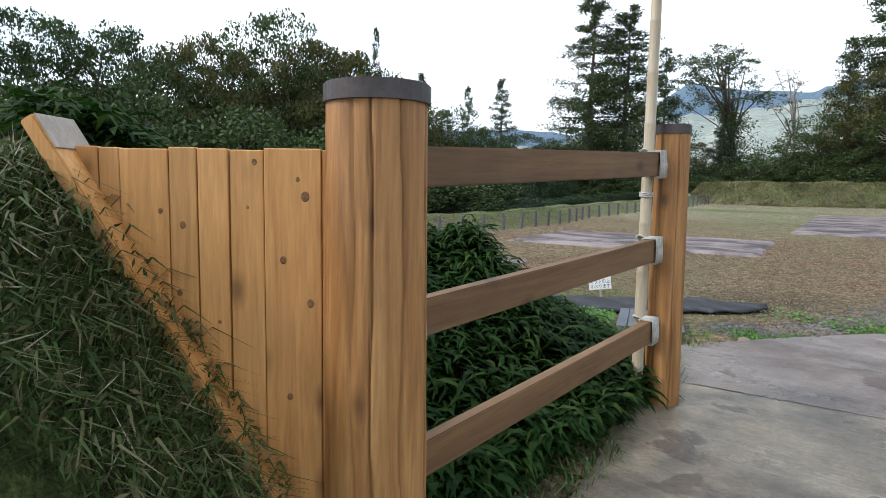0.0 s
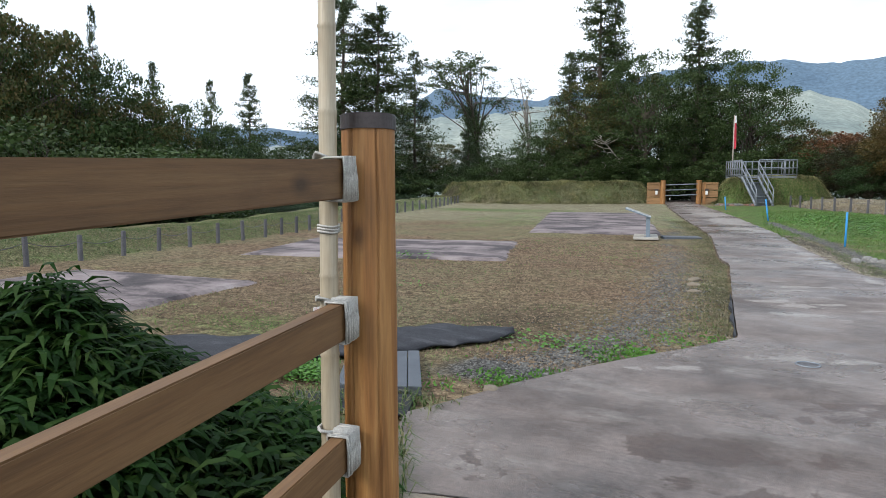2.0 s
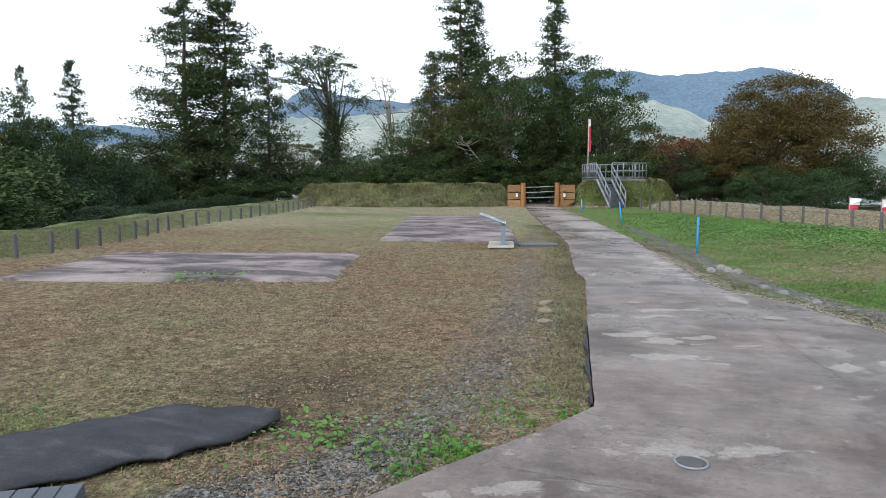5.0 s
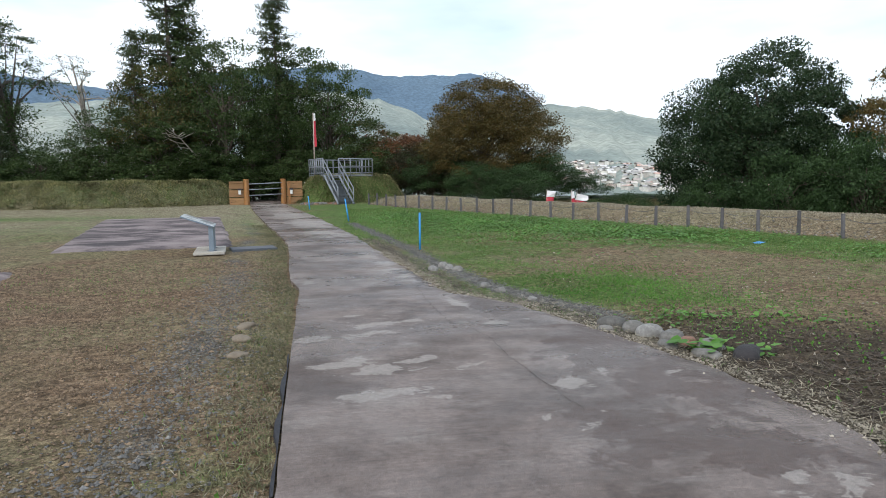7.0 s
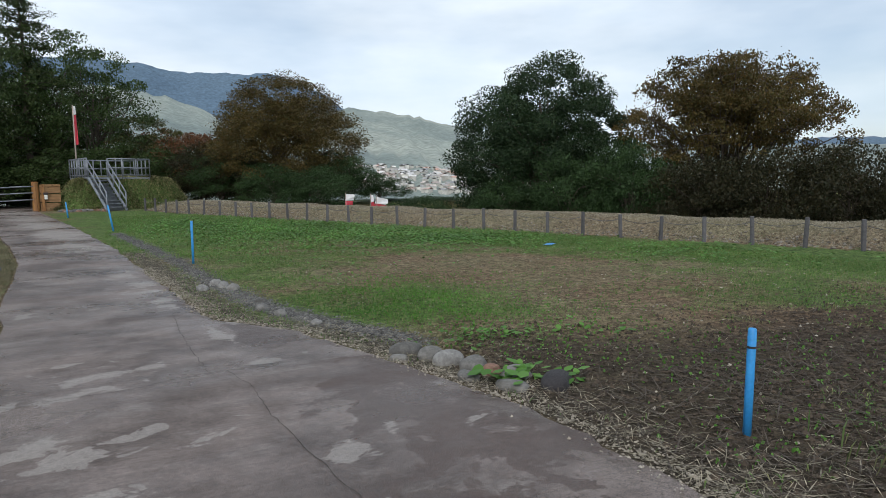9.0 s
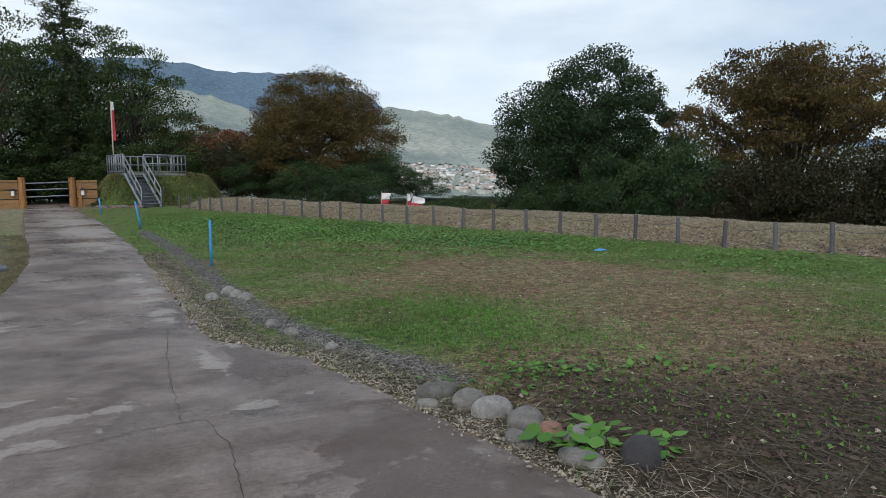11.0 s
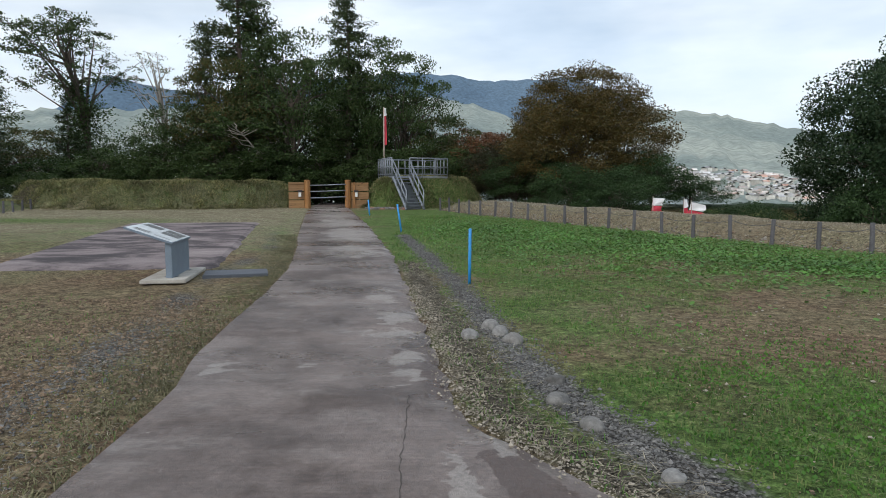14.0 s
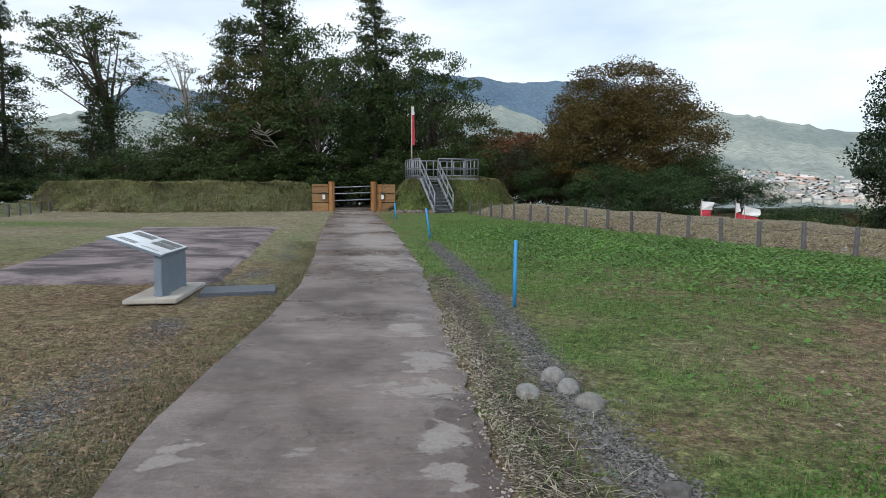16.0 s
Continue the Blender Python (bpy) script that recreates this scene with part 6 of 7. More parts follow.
sg = thing("warning_sign", pose(-4.2, 6.78, gzf(-4.2, 6.78), -6, -7, 38), "small white warning sign with black lettering", "sign")
part("board", box(-0.143, 0.143, -0.004, 0.004, 0.125, 0.32, 0.002), M_WHITE, sg)
part("stake", box(-0.015, 0.015, 0.005, 0.025, -0.15, 0.33, 0.002), W_GREY, sg)
words("注意！", 0.046, pose(-0.055, -0.0055, 0.296, 90, 0, 0), M_REDINK, sg, width=0.13)
words("マットの上", 0.062, pose(0, -0.0055, 0.228, 90, 0, 0), M_INK, sg, width=0.255)
words("すべります", 0.062, pose(0, -0.0055, 0.162, 90, 0, 0), M_INK, sg, width=0.255)

# ---- information board ----
sign = thing("information_board", pose(-3.28, 21.75, float(base_z(-3.28, 21.75)) - 0.03, 0, 0, 9), "grey lectern information board on a concrete base", "sign")
part("base", box(-0.36, 0.36, -0.85, 0.85, 0, 0.065, 0.012), M_CONC, sign, "pale concrete base slab")
part("upright", box(0.0, 0.11, -0.62, 0.62, 0.06, 0.66, 0.008), M_SIGNBODY, sign)
pz2 = Matrix.Translation((0.13, 0, 0.63)) @ pose(0, 0, 0, 0, 20, 0)
panel = part("panel", box(-0.80, 0.0, -0.68, 0.68, 0, 0.035, 0.006, 2, pz2), M_SIGNBODY, sign)
part("print", box(-0.785, -0.015, -0.665, 0.665, 0.036, 0.039, 0, 1, pz2), M_SIGNFACE, panel, "pale printed face")
for x0, x1, y0, y1 in ((-0.36, -0.05, -0.1, 0.2), (-0.36, -0.05, 0.24, 0.54), (-0.74, -0.44, 0.2, 0.54), (-0.7, -0.45, -0.5, -0.46), (-0.7, -0.45, -0.42, -0.39), (-0.7, -0.45, -0.35, -0.32), (-0.36, -0.1, -0.5, -0.47)):
    part("picture", box(x0, x1, y0, y1, 0.0405, 0.042, 0, 1, pz2), M_PRINT, panel)
for yy in (-0.45, 0.45):
    part("foot_plate", box(-0.05, 0.16, yy - 0.06, yy + 0.06, 0.065, 0.077, 0.002), M_GALV, sign)
cov = thing("drain_cover", pose(-2.28, 22.0, float(base_z(-2.28, 22.0)) - 0.03, 0, 0, 16), "flat grey slab over the gravel drain", "cover")
part("slab", box(-0.55, 0.55, -0.36, 0.36, -0.05, 0.055, 0.012), M_DECK, cov)

# ---- blue marker stakes ----
def blue_stake(x, y, h, r, lean_x, lean_y, label):
    t = thing("marker_stake", pose(x, y, gzf(x, y) - 0.06, lean_x, lean_y, 0), label, "stake", "blue marker stakes")
    part("pipe", tube([(0, 0, 0), (0, 0, h * 0.5), (0, 0, h - 0.012), (0, 0, h)], [r, r, r, r * 0.75], 14), M_BLUE, t, "", True)
    return t


s4 = blue_stake(4.25, 9.16, 0.765, 0.0275, 0.5, 1.0, "thick blue plastic stake with black band")
part("band", tube([(0, 0, 0.635), (0, 0, 0.65)], 0.0286, 14), M_INK, s4, "black tape band")
blue_stake(1.9, 21.05, 0.98, 0.026, 0.0, 0.4, "thin bright blue plastic marker stake upright")
blue_stake(0.2, 31.1, 0.98, 0.03, 0.5, -8.0, "thin bright blue plastic marker stake leaning")
blue_stake(-1.85, 40.7, 0.80, 0.033, -1.0, -5.0, "thin bright blue plastic marker stake beside the gate")

# ---- low post fences ----
def along(line, gap):
    out, carry = [], 0.0
    for (ax, ay), (bx2, by2) in zip(line, line[1:]):
        ln = math.hypot(bx2 - ax, by2 - ay)
        p = carry
        while p < ln:
            t = p / ln
            out.append((ax + (bx2 - ax) * t, ay + (by2 - ay) * t))
            p += gap
        carry = p - ln
    return out


def post_fence(line, gap, h, label):
    t = thing("post_fence", Matrix(), label, "fence")
    rs2 = random.Random(len(line))
    bm0 = tube([(0, 0, 0), (0, 0, h - 0.01), (0, 0, h)], [0.055, 0.052, 0.044], 12)
    me0 = bpy.data.meshes.new("post")
    bm0.to_mesh(me0)
    bm0.free()
    me0.materials.append(M_POSTGREY)
    tops = []
    for px, py in along(line, gap):
        ob2 = new("post", me0)
        ob2.parent = t
        zz = gzf(px, py) - 0.08 + rs2.uniform(-0.02, 0.03)
        ob2.matrix_local = pose(px, py, zz, rs2.uniform(-2, 2), rs2.uniform(-2, 2), rs2.uniform(0, 360))
        tops.append(Vector((px, py, zz + h - 0.13)))
    for a, b in zip(tops, tops[1:]):
        pts2 = [a.lerp(b, i / 6) - Vector((0, 0, 0.10 * (1 - (i / 3 - 1) ** 2))) for i in range(7)]
        part("rope", tube(pts2, 0.008, 5), M_POSTGREY, t)
    return t


post_fence(FENCE_L, 1.16, 0.66, "row of short grey posts linked by rope along grass bank")
post_fence(FENCE_R, 1.22, 0.78, "row of short dark grey posts along straw bank")

# ---- far gate ----
GL, GR = (-6.12, 47.3), (-3.86, 47.7)
for gx2, gy2 in (GL, GR):
    log_post("gate_post", gx2, gy2, 0.17, 1.62, W_POST, "pale brown log post of the far gate", ((4.2, 0.02), (5.3, 0.015)), "far gate posts")
gd = Vector((GR[0] - GL[0], GR[1] - GL[1], 0)).normalized()
rotg = Matrix(((gd.x, -gd.y, 0, 0), (gd.y, gd.x, 0, 0), (0, 0, 1, 0), (0, 0, 0, 1)))
gb = float(base_z(*GL))
for nm, start, x0, x1 in (("board_screen", GL, -1.05, -0.18), ("board_screen", GR, 0.20, 1.2)):
    sc = thing(nm, Matrix.Translation((start[0], start[1], gb)) @ rotg, "orange-brown timber screen beside the far gate", "fence", "far gate screens")
    for j, (z0, z1) in enumerate(((-0.05, 0.42), (0.47, 0.90), (0.95, 1.32))):
        part("board", box(x0, x1, -0.03, 0.03, z0, z1, 0.005, 1), W_GATE, sc)
    part("top_rail", box(x0, x1, -0.06, 0.06, 1.32, 1.44, 0.008, 1), W_GATE, sc)
    lx = -0.42 if x0 < 0 else 0.48
    lamp_t = thing("gate_lantern", Matrix.Translation((start[0], start[1], gb)) @ rotg @ Matrix.Translation((lx, -0.09, 0.75)), "small white lantern box on the gate screen", "lantern", "gate lanterns")
    part("box", box(-0.075, 0.075, -0.05, 0.05, -0.13, 0.13, 0.01), M_WHITE, lamp_t)
    part("hood", box(-0.12, 0.12, -0.08, 0.055, 0.13, 0.25, 0.015), M_CAP, lamp_t, "dark hood")
    part("bracket", box(-0.02, 0.02, 0.04, 0.075, -0.05, 0.05, 0.004), M_CAP, lamp_t)
ext = thing("gate_post", Matrix.Translation((GR[0], GR[1], gb)) @ rotg @ Matrix.Translation((0.36, -0.02, -0.05)), "square timber post beside the far gate", "post", "far gate posts")
part("beam", box(-0.07, 0.07, -0.07, 0.07, 0, 1.5, 0.008), W_POST, ext)
bars = thing("bar_gate", Matrix.Translation((GL[0], GL[1], gb)) @ rotg, "grey pole bars closing the far gate", "gate")
glen = (Vector((*GR, 0)) - Vector((*GL, 0))).length
for z in (0.55, 0.92, 1.27):
    part("bar", tube([(0.1, -0.06, z), (glen * 0.62, -0.05, z + 0.03)], 0.032, 10), M_GALV, bars, "", True)
    part("bar", tube([(glen * 0.5, -0.13, z + 0.04), (glen - 0.1, -0.12, z + 0.07)], 0.032, 10), M_GALV, bars, "", True)

# ---- viewing platform ----
pa, pb = Vector((-0.36, 0.93, 0)), Vector((0.93, 0.36, 0))
PM = Matrix(((pb.x, pa.x, 0, -1.3), (pb.y, pa.y, 0, 47.9), (0, 0, 1, 0.46), (0, 0, 0, 1)))
plat = thing("viewing_platform", PM, "grey steel viewing platform with stairs on a grass mound", "platform")
W2, D2, FZ, RZ = 3.5, 2.9, 1.86, 2.92
part("floor", box(-0.02, W2, 0, D2, FZ - 0.12, FZ, 0.01), M_GALV, plat)
for px, py in ((0.05, 0.05), (W2 - 0.08, 0.05), (0.05, D2 - 0.05), (W2 - 0.08, D2 - 0.05), (W2 / 2, 0.05)):
    part("leg", box(px - 0.05, px + 0.05, py - 0.05, py + 0.05, -0.4, FZ - 0.12, 0.006), M_GALV, plat)


def railing(a, b, gap, name="railing"):
    a, b = Vector(a), Vector(b)
    for dz, r in ((RZ - FZ, 0.035), (0.55, 0.03), (0.12, 0.03)):
        part("rail", tube([a + Vector((0, 0, dz)), b + Vector((0, 0, dz))], r, 8), M_GALV, plat, "", True)
    n2 = max(1, round((b - a).length / gap))
    for i in range(n2 + 1):
        p = a.lerp(b, i / n2)
        part("post", tube([p, p + Vector((0, 0, RZ - FZ))], 0.038, 8), M_GALV, plat, "", True)


railing((1.1, 0.03, FZ), (W2, 0.03, FZ), 0.8)
railing((0.0, 0.03, FZ), (0.0, D2, FZ), 0.42)
railing((0.0, D2, FZ), (W2, D2, FZ), 0.42)
railing((W2, 0.03, FZ), (W2, D2, FZ), 0.6)
steps = 9
for i in range(steps):
    z = FZ * (i + 1) / (steps + 1)
    yy = -2.45 + 2.45 * (i + 0.5) / steps
    part("tread", box(0.08, 1.02, yy - 0.15, yy + 0.14, z - 0.045, z, 0.006), M_GALV, plat)
    part("riser", box(0.09, 1.01, yy + 0.10, yy + 0.125, z - 0.2, z - 0.046, 0.003), M_GALV, plat)
for sx in (0.04, 1.06):
    part("stringer", tube([(sx, -2.55, -0.02), (sx, 0.0, FZ - 0.05)], 0.07, 8), M_GALV, plat)
    for dz in (0.95, 0.5):
        part("handrail", tube([(sx, -2.5, dz + 0.05), (sx, 0.0, FZ + dz)], 0.035, 8), M_GALV, plat, "", True)
    for i in range(4):
        yy, zz = -2.5 + 2.5 * i / 3, 0.05 + (FZ - 0.05) * i / 3
        part("baluster", tube([(sx, yy, zz - 0.1), (sx, yy, zz + 0.97)], 0.036, 8), M_GALV, plat, "", True)

# ---- banners ----
def cloth(w, h, seed, amp=0.05, n_u=8, n_v=20):
    V, F = [], []
    for j in range(n_v + 1):
        for i in range(n_u + 1):
            u, v = i / n_u, j / n_v
            V.append((u * w * (1 - 0.12 * math.sin(v * 3 + seed)), amp * math.sin(u * 5 + v * 4 + seed) * (0.2 + u), -v * h - 0.05 * u * math.sin(v * 5)))
    for j in range(n_v):
        for i in range(n_u):
            a = j * (n_u + 1) + i
            F.append((a, a + 1, a + n_u + 2, a + n_u + 1))
    return V, F


fx, fy = -1.95, 50.2
flag = thing("banner_pole", pose(fx, fy, gzf(fx, fy) - 0.1), "red and white banner on a tall thin pole", "flag")
top = 6.65 - gzf(fx, fy)
part("pole", tube([(0, 0, 0), (0, 0, top)], [0.045, 0.035], 10), W_GREY, flag, "", True)
V, F = cloth(0.13, 0.5, 1)
part("banner_top", mesh_from("banner_top", np.array(V) + np.array((0.03, 0, top - 0.05)), F, M_WCLOTH, True), M_WCLOTH, flag, "white upper cloth")
V, F = cloth(0.14, 1.75, 1.6)
part("banner", mesh_from("banner", np.array(V) + np.array((0.03, 0, top - 0.56)), F, M_RED, True), M_RED, flag, "red cloth")
for x, y, z, lean, w, h in ((11.35, 40.0, 1.16, 6, 0.5, 0.36), (12.65, 39.8, 1.08, -4, 0.16, 0.4), (13.0, 39.5, 0.98, 16, 0.62, 0.36)):
    z0 = gzf(x, y)
    t = thing("small_banner", pose(x, y, z0 - 0.2, 0, -lean * 0.2, 0), "small white and red banner on a short pole", "flag", "small banners")
    part("pole", tube([(0, 0, 0), (0, 0, z - z0 + 0.3)], 0.02, 8), W_GREY, t, "", True)
    tilt = pose(0, 0, z - z0 + 0.22, 0, lean, -15)
    V, F = cloth(w, h, lean, 0.03)
    p = part("cloth", mesh_from("cloth", V, F, M_WCLOTH, True), M_WCLOTH, t, "white cloth")
    p.matrix_local = tilt
    V, F = cloth(w * 0.95, h * 0.9, lean + 1, 0.03)
    p = part("cloth", mesh_from("cloth", np.array(V) + np.array((0, 0.01, -h)), F, M_RED, True), M_RED, t, "red cloth")
    p.matrix_local = tilt


# ---- stones ----
def boulder(x, y, sx, sy, sz, seed, mat, label, turn=0.0, sink=0.45):
    rs2 = np.random.RandomState(seed)
    bm = bmesh.new()
    bmesh.ops.create_icosphere(bm, subdivisions=3, radius=1)
    f = rs2.normal(size=(6, 3))
    for v in bm.verts:
        k = 1 + 0.16 * sum(math.sin(2.0 * (v.co @ Vector(a)) + i) for i, a in enumerate(f)) / 2.2 + 0.03 * math.sin(9 * v.co.x + 7 * v.co.y)
        k = min(k, 1.0 + 0.05 * math.sin(seed))
        c = v.co * k
        c = Vector((math.copysign(abs(c.x) ** 0.85, c.x), math.copysign(abs(c.y) ** 0.85, c.y), math.copysign(abs(c.z) ** 0.9, c.z)))
        v.co = Vector((c.x * sx, c.y * sy, c.z * sz))
    ob2 = part("stone", bm, mat, None, "", True)
    ob2.matrix_world = pose(x, y, gzf(x, y) + sz * (1 - 2 * sink), rs2.uniform(-8, 8), rs2.uniform(-8, 8), turn)
    return tagged(ob2, label, "stone", "edging stones")


GREY, PALE = "rounded grey river stone edging the lane", "pale whitish stone edging the lane"
for k, (x, y, sx, sy, sz, mt, lb) in enumerate((
        (3.13, 12.16, 0.20, 0.11, 0.10, M_STONE, GREY), (3.25, 11.86, 0.14, 0.12, 0.10, M_STONE, GREY), (3.32, 11.62, 0.12, 0.16, 0.12, M_PALESTONE, PALE), (3.42, 11.32, 0.13, 0.12, 0.12, M_STONE, GREY),
        (3.46, 11.08, 0.10, 0.09, 0.09, M_STONERED, "reddish-brown stone edging the lane"), (3.62, 10.92, 0.15, 0.10, 0.10, M_STONE, GREY), (3.80, 10.58, 0.20, 0.13, 0.10, M_STONEDARK, "rough black stone edging the lane"),
        (3.24, 11.08, 0.13, 0.09, 0.06, M_STONE, GREY), (3.42, 10.68, 0.16, 0.10, 0.07, M_STONE, GREY), (2.95, 11.95, 0.10, 0.07, 0.05, M_STONE, GREY),
        (1.72, 17.3, 0.10, 0.11, 0.08, M_PALESTONE, PALE), (1.98, 17.75, 0.10, 0.10, 0.10, M_PALESTONE, PALE), (2.06, 17.45, 0.11, 0.09, 0.09, M_PALESTONE, PALE), (2.16, 17.05, 0.12, 0.10, 0.09, M_STONE, GREY),
        (2.28, 15.2, 0.09, 0.12, 0.06, M_STONE, GREY), (2.42, 14.7, 0.08, 0.10, 0.06, M_STONE, GREY), (2.68, 13.9, 0.07, 0.07, 0.05, M_PALESTONE, PALE), (2.34, 5.55 + 10.1, 0.07, 0.1, 0.06, M_STONE, GREY),
        (-1.95, 5.75, 0.10, 0.07, 0.05, M_TAN, "tan stone beside the lane"), (-1.13, 12.88, 0.11, 0.13, 0.05, M_TAN, "flat tan stone in the gravel"), (-1.06, 12.22, 0.10, 0.14, 0.05, M_TAN, "flat tan stone in the gravel"), (-0.99, 11.55, 0.12, 0.1, 0.04, M_TAN, "flat tan stone in the gravel"))):
    boulder(x, y, sx, sy, sz, 40 + k, mt, lb, 37 * k % 180)
for k in range(26):
    rr = random.Random(k)
    x, y = -2.6 + rr.uniform(-0.3, 2.2), 45.9 + rr.uniform(0.0, 1.0)
    boulder(x, y, rr.uniform(0.1, 0.2), rr.uniform(0.1, 0.18), rr.uniform(0.08, 0.14), 90 + k, M_STONE if k % 3 else M_STONERED, "rough stone heaped at the foot of the mound", rr.uniform(0, 180))

# ---- loose gravel, clods, straw and weeds ----
rs = np.random.RandomState(77)


def scatter_line(line, n, spread):
    a = np.array(line)
    t = rs.uniform(0, len(a) - 1, n)
    i = np.minimum(t.astype(int), len(a) - 2)
    p = a[i] + (a[i + 1] - a[i]) * (t - i)[:, None]
    return p + rs.normal(size=(n, 2)) * spread


def rest(p, dz=0.0):
    return np.column_stack([p, ground_z(p[:, 0], p[:, 1]) + dz])


p = scatter_line(DRAIN, 9000, 0.15)
p = p[~lane_mask(p[:, 0], p[:, 1], 0.02)]
p2 = scatter_line(LEFT_GRAVEL[:6], 8000, 0.32)
p = np.concatenate([p, p2[~lane_mask(p2[:, 0], p2[:, 1], 0.02)]])
tagged(new("gravel", mesh_from("gravel", *pebbles(rest(p, 0.004), rs.uniform(0.005, 0.014, len(p)) * rs.choice([1, 1, 1, 1.8], len(p)), rs), M_GRAVEL)), "loose grey drainage gravel beside the lane", "gravel", kind="stuff")
p = np.column_stack([rs.uniform(-8.0, -0.9, 62000), 6.6 + 13 * rs.rand(62000) ** 1.4])
p = p[~lane_mask(p[:, 0], p[:, 1], 0.05)]
gm = plan_masks(p[:, 0], p[:, 1])
p = p[rs.rand(len(p)) > gm[0] * 1.3]
tagged(new("soil_clods", mesh_from("soil_clods", *pebbles(rest(p, 0.004), rs.uniform(0.004, 0.011, len(p)) * rs.choice([1, 1, 1, 1.4, 2.0], len(p)) * (1 + 0.07 * np.clip(p[:, 1] - 9, 0, 9)), rs), M_CLOD)), "loose brown soil clods on the field", "soil", kind="stuff")
p = np.column_stack([rs.uniform(3.2, 11, 34000), 8.2 + 10 * rs.rand(34000) ** 1.7])
p = p[~lane_mask(p[:, 0], p[:, 1], 0.25)]
gm = plan_masks(p[:, 0], p[:, 1])
keep = rs.rand(len(p)) > gm[0] * 1.3 - gm[5]
p, dark = p[keep], gm[5][keep] > 0.12 + 0.3 * rs.rand(int(keep.sum()))
tagged(new("soil_clods", mesh_from("soil_clods", *pebbles(rest(p[~dark], 0.003), rs.uniform(0.005, 0.014, int((~dark).sum())), rs), M_CLOD)), "loose brown soil clods among the grass", "soil", kind="stuff")
p = p[dark]
tagged(new("humus_clods", mesh_from("humus_clods", *pebbles(rest(p, 0.005), rs.uniform(0.006, 0.016, len(p)) * rs.choice([1, 1, 1, 1.5, 2.4], len(p)), rs), M_HUMUS)), "dark crumbly humus clods on the field", "soil", kind="stuff")
yy = rs.uniform(6.5, 21.0, 5200)
xx = np.interp(yy, [q[1] for q in LANE_R], [q[0] for q in LANE_R]) + rs.normal(size=5200) * 0.11 + 0.12
on = lane_mask(xx, yy, 0.0)
zz = np.where(on, base_z(xx, yy) + 0.004, ground_z(xx, yy)) + 0.004
tagged(new("grit", mesh_from("grit", *pebbles(np.column_stack([xx, yy, zz]), rs.uniform(0.004, 0.01, 5200) * rs.choice([1, 1, 1, 1, 1.5, 2.2], 5200), rs), M_GRIT)), "pale sandy grit along the ragged lane edge", "grit", kind="stuff")
lid = thing("manhole_cover", pose(0.26, 7.54, float(base_z(0.26, 7.54)) + 0.012), "small round dark iron lid set in the concrete", "lid")
part("disc", tube([(0, 0, -0.02), (0, 0, 0.004), (0, 0, 0.006)], [0.075, 0.075, 0.07], 28), M_CAP, lid)
part("rim", tube([(0.092 * math.cos(k * 0.2618), 0.092 * math.sin(k * 0.2618), 0.003) for k in range(25)], 0.008, 6), M_GALV, lid, "", True)
scrap = part("plastic_scrap", mesh_from("plastic_scrap", [(x, y, 0.03 + 0.02 * math.sin(5 * x + 3 * y)) for y in (-0.1, 0, 0.1) for x in (-0.16, -0.05, 0.06, 0.17)], [(j * 4 + i, j * 4 + i + 1, j * 4 + i + 5, j * 4 + i + 4) for j in range(2) for i in range(3)], M_BLUE))
scrap.matrix_world = pose(10.7, 20.35, gzf(10.7, 20.35), 0, 0, 25)
tagged(scrap, "crumpled scrap of light blue plastic on the grass", "litter")
# straw along the right edge of the lane and over the bank
yy = rs.uniform(6.0, 24.0, 6500)
xx = np.interp(yy, [q[1] for q in LANE_R], [q[0] for q in LANE_R]) + np.abs(rs.normal(size=6500)) * 0.34 + 0.05
p = np.column_stack([xx, yy])
p = np.concatenate([p, np.column_stack([rs.normal(4.2, 0.8, 900), rs.normal(8.2, 0.4, 900)])])
p = p[~lane_mask(p[:, 0], p[:, 1], 0.0)]
V, F = leaf_quads(rest(p, 0.02) + rs.normal(size=(len(p), 3)) * np.array((0, 0, 0.008)), 0.19, 0.0065, rs, 0.0)
V = V.reshape(-1, 4, 3)
V[:, :, 2] = V[:, :, 2].mean(1, keepdims=True) + (V[:, :, 2] - V[:, :, 2].mean(1, keepdims=True)) * 0.18
tagged(new("straw", mesh_from("straw", V.reshape(-1, 3), F, M_STRAW)), "dry straw strewn along the lane edge", "straw", kind="stuff")
r = np.column_stack([3.2 + 9 * rs.rand(9000), 8.6 + 12 * rs.rand(9000) ** 1.5])
r = r[~lane_mask(r[:, 0], r[:, 1], 0.3) & (0.5 + 0.5 * waves(r[:, 0], r[:, 1], 1.1) > rs.rand(9000))]
V, F = leaf_quads(rest(r, 0.014), 0.11, 0.006, rs, 0.0)
V = V.reshape(-1, 4, 3)
V[:, :, 2] = V[:, :, 2].mean(1, keepdims=True) + (V[:, :, 2] - V[:, :, 2].mean(1, keepdims=True)) * 0.16
tagged(new("straw", mesh_from("straw", V.reshape(-1, 3), F, M_STRAW)), "short dry straw scattered over the grass field", "straw", kind="stuff")
r = np.column_stack([3.4 + 8 * rs.rand(8000), 8.8 + 9 * rs.rand(8000) ** 1.4])
r = r[~lane_mask(r[:, 0], r[:, 1], 0.35) & (0.5 + 0.5 * waves(r[:, 0], r[:, 1], 0.9) > 0.2 + 0.8 * rs.rand(8000))]
r = r[plan_masks(r[:, 0], r[:, 1])[3] < 0.45]
V, F = leaf_quads(rest(r, 0.02), 0.03, 0.02, rs, 1.2)
tagged(new("small_weeds", mesh_from("small_weeds", V, F, L_CLOVER)), "tiny green weed leaves sprouting between dry grass", "weeds", kind="stuff")
yy = rs.uniform(5.5, 8.6, 3600)
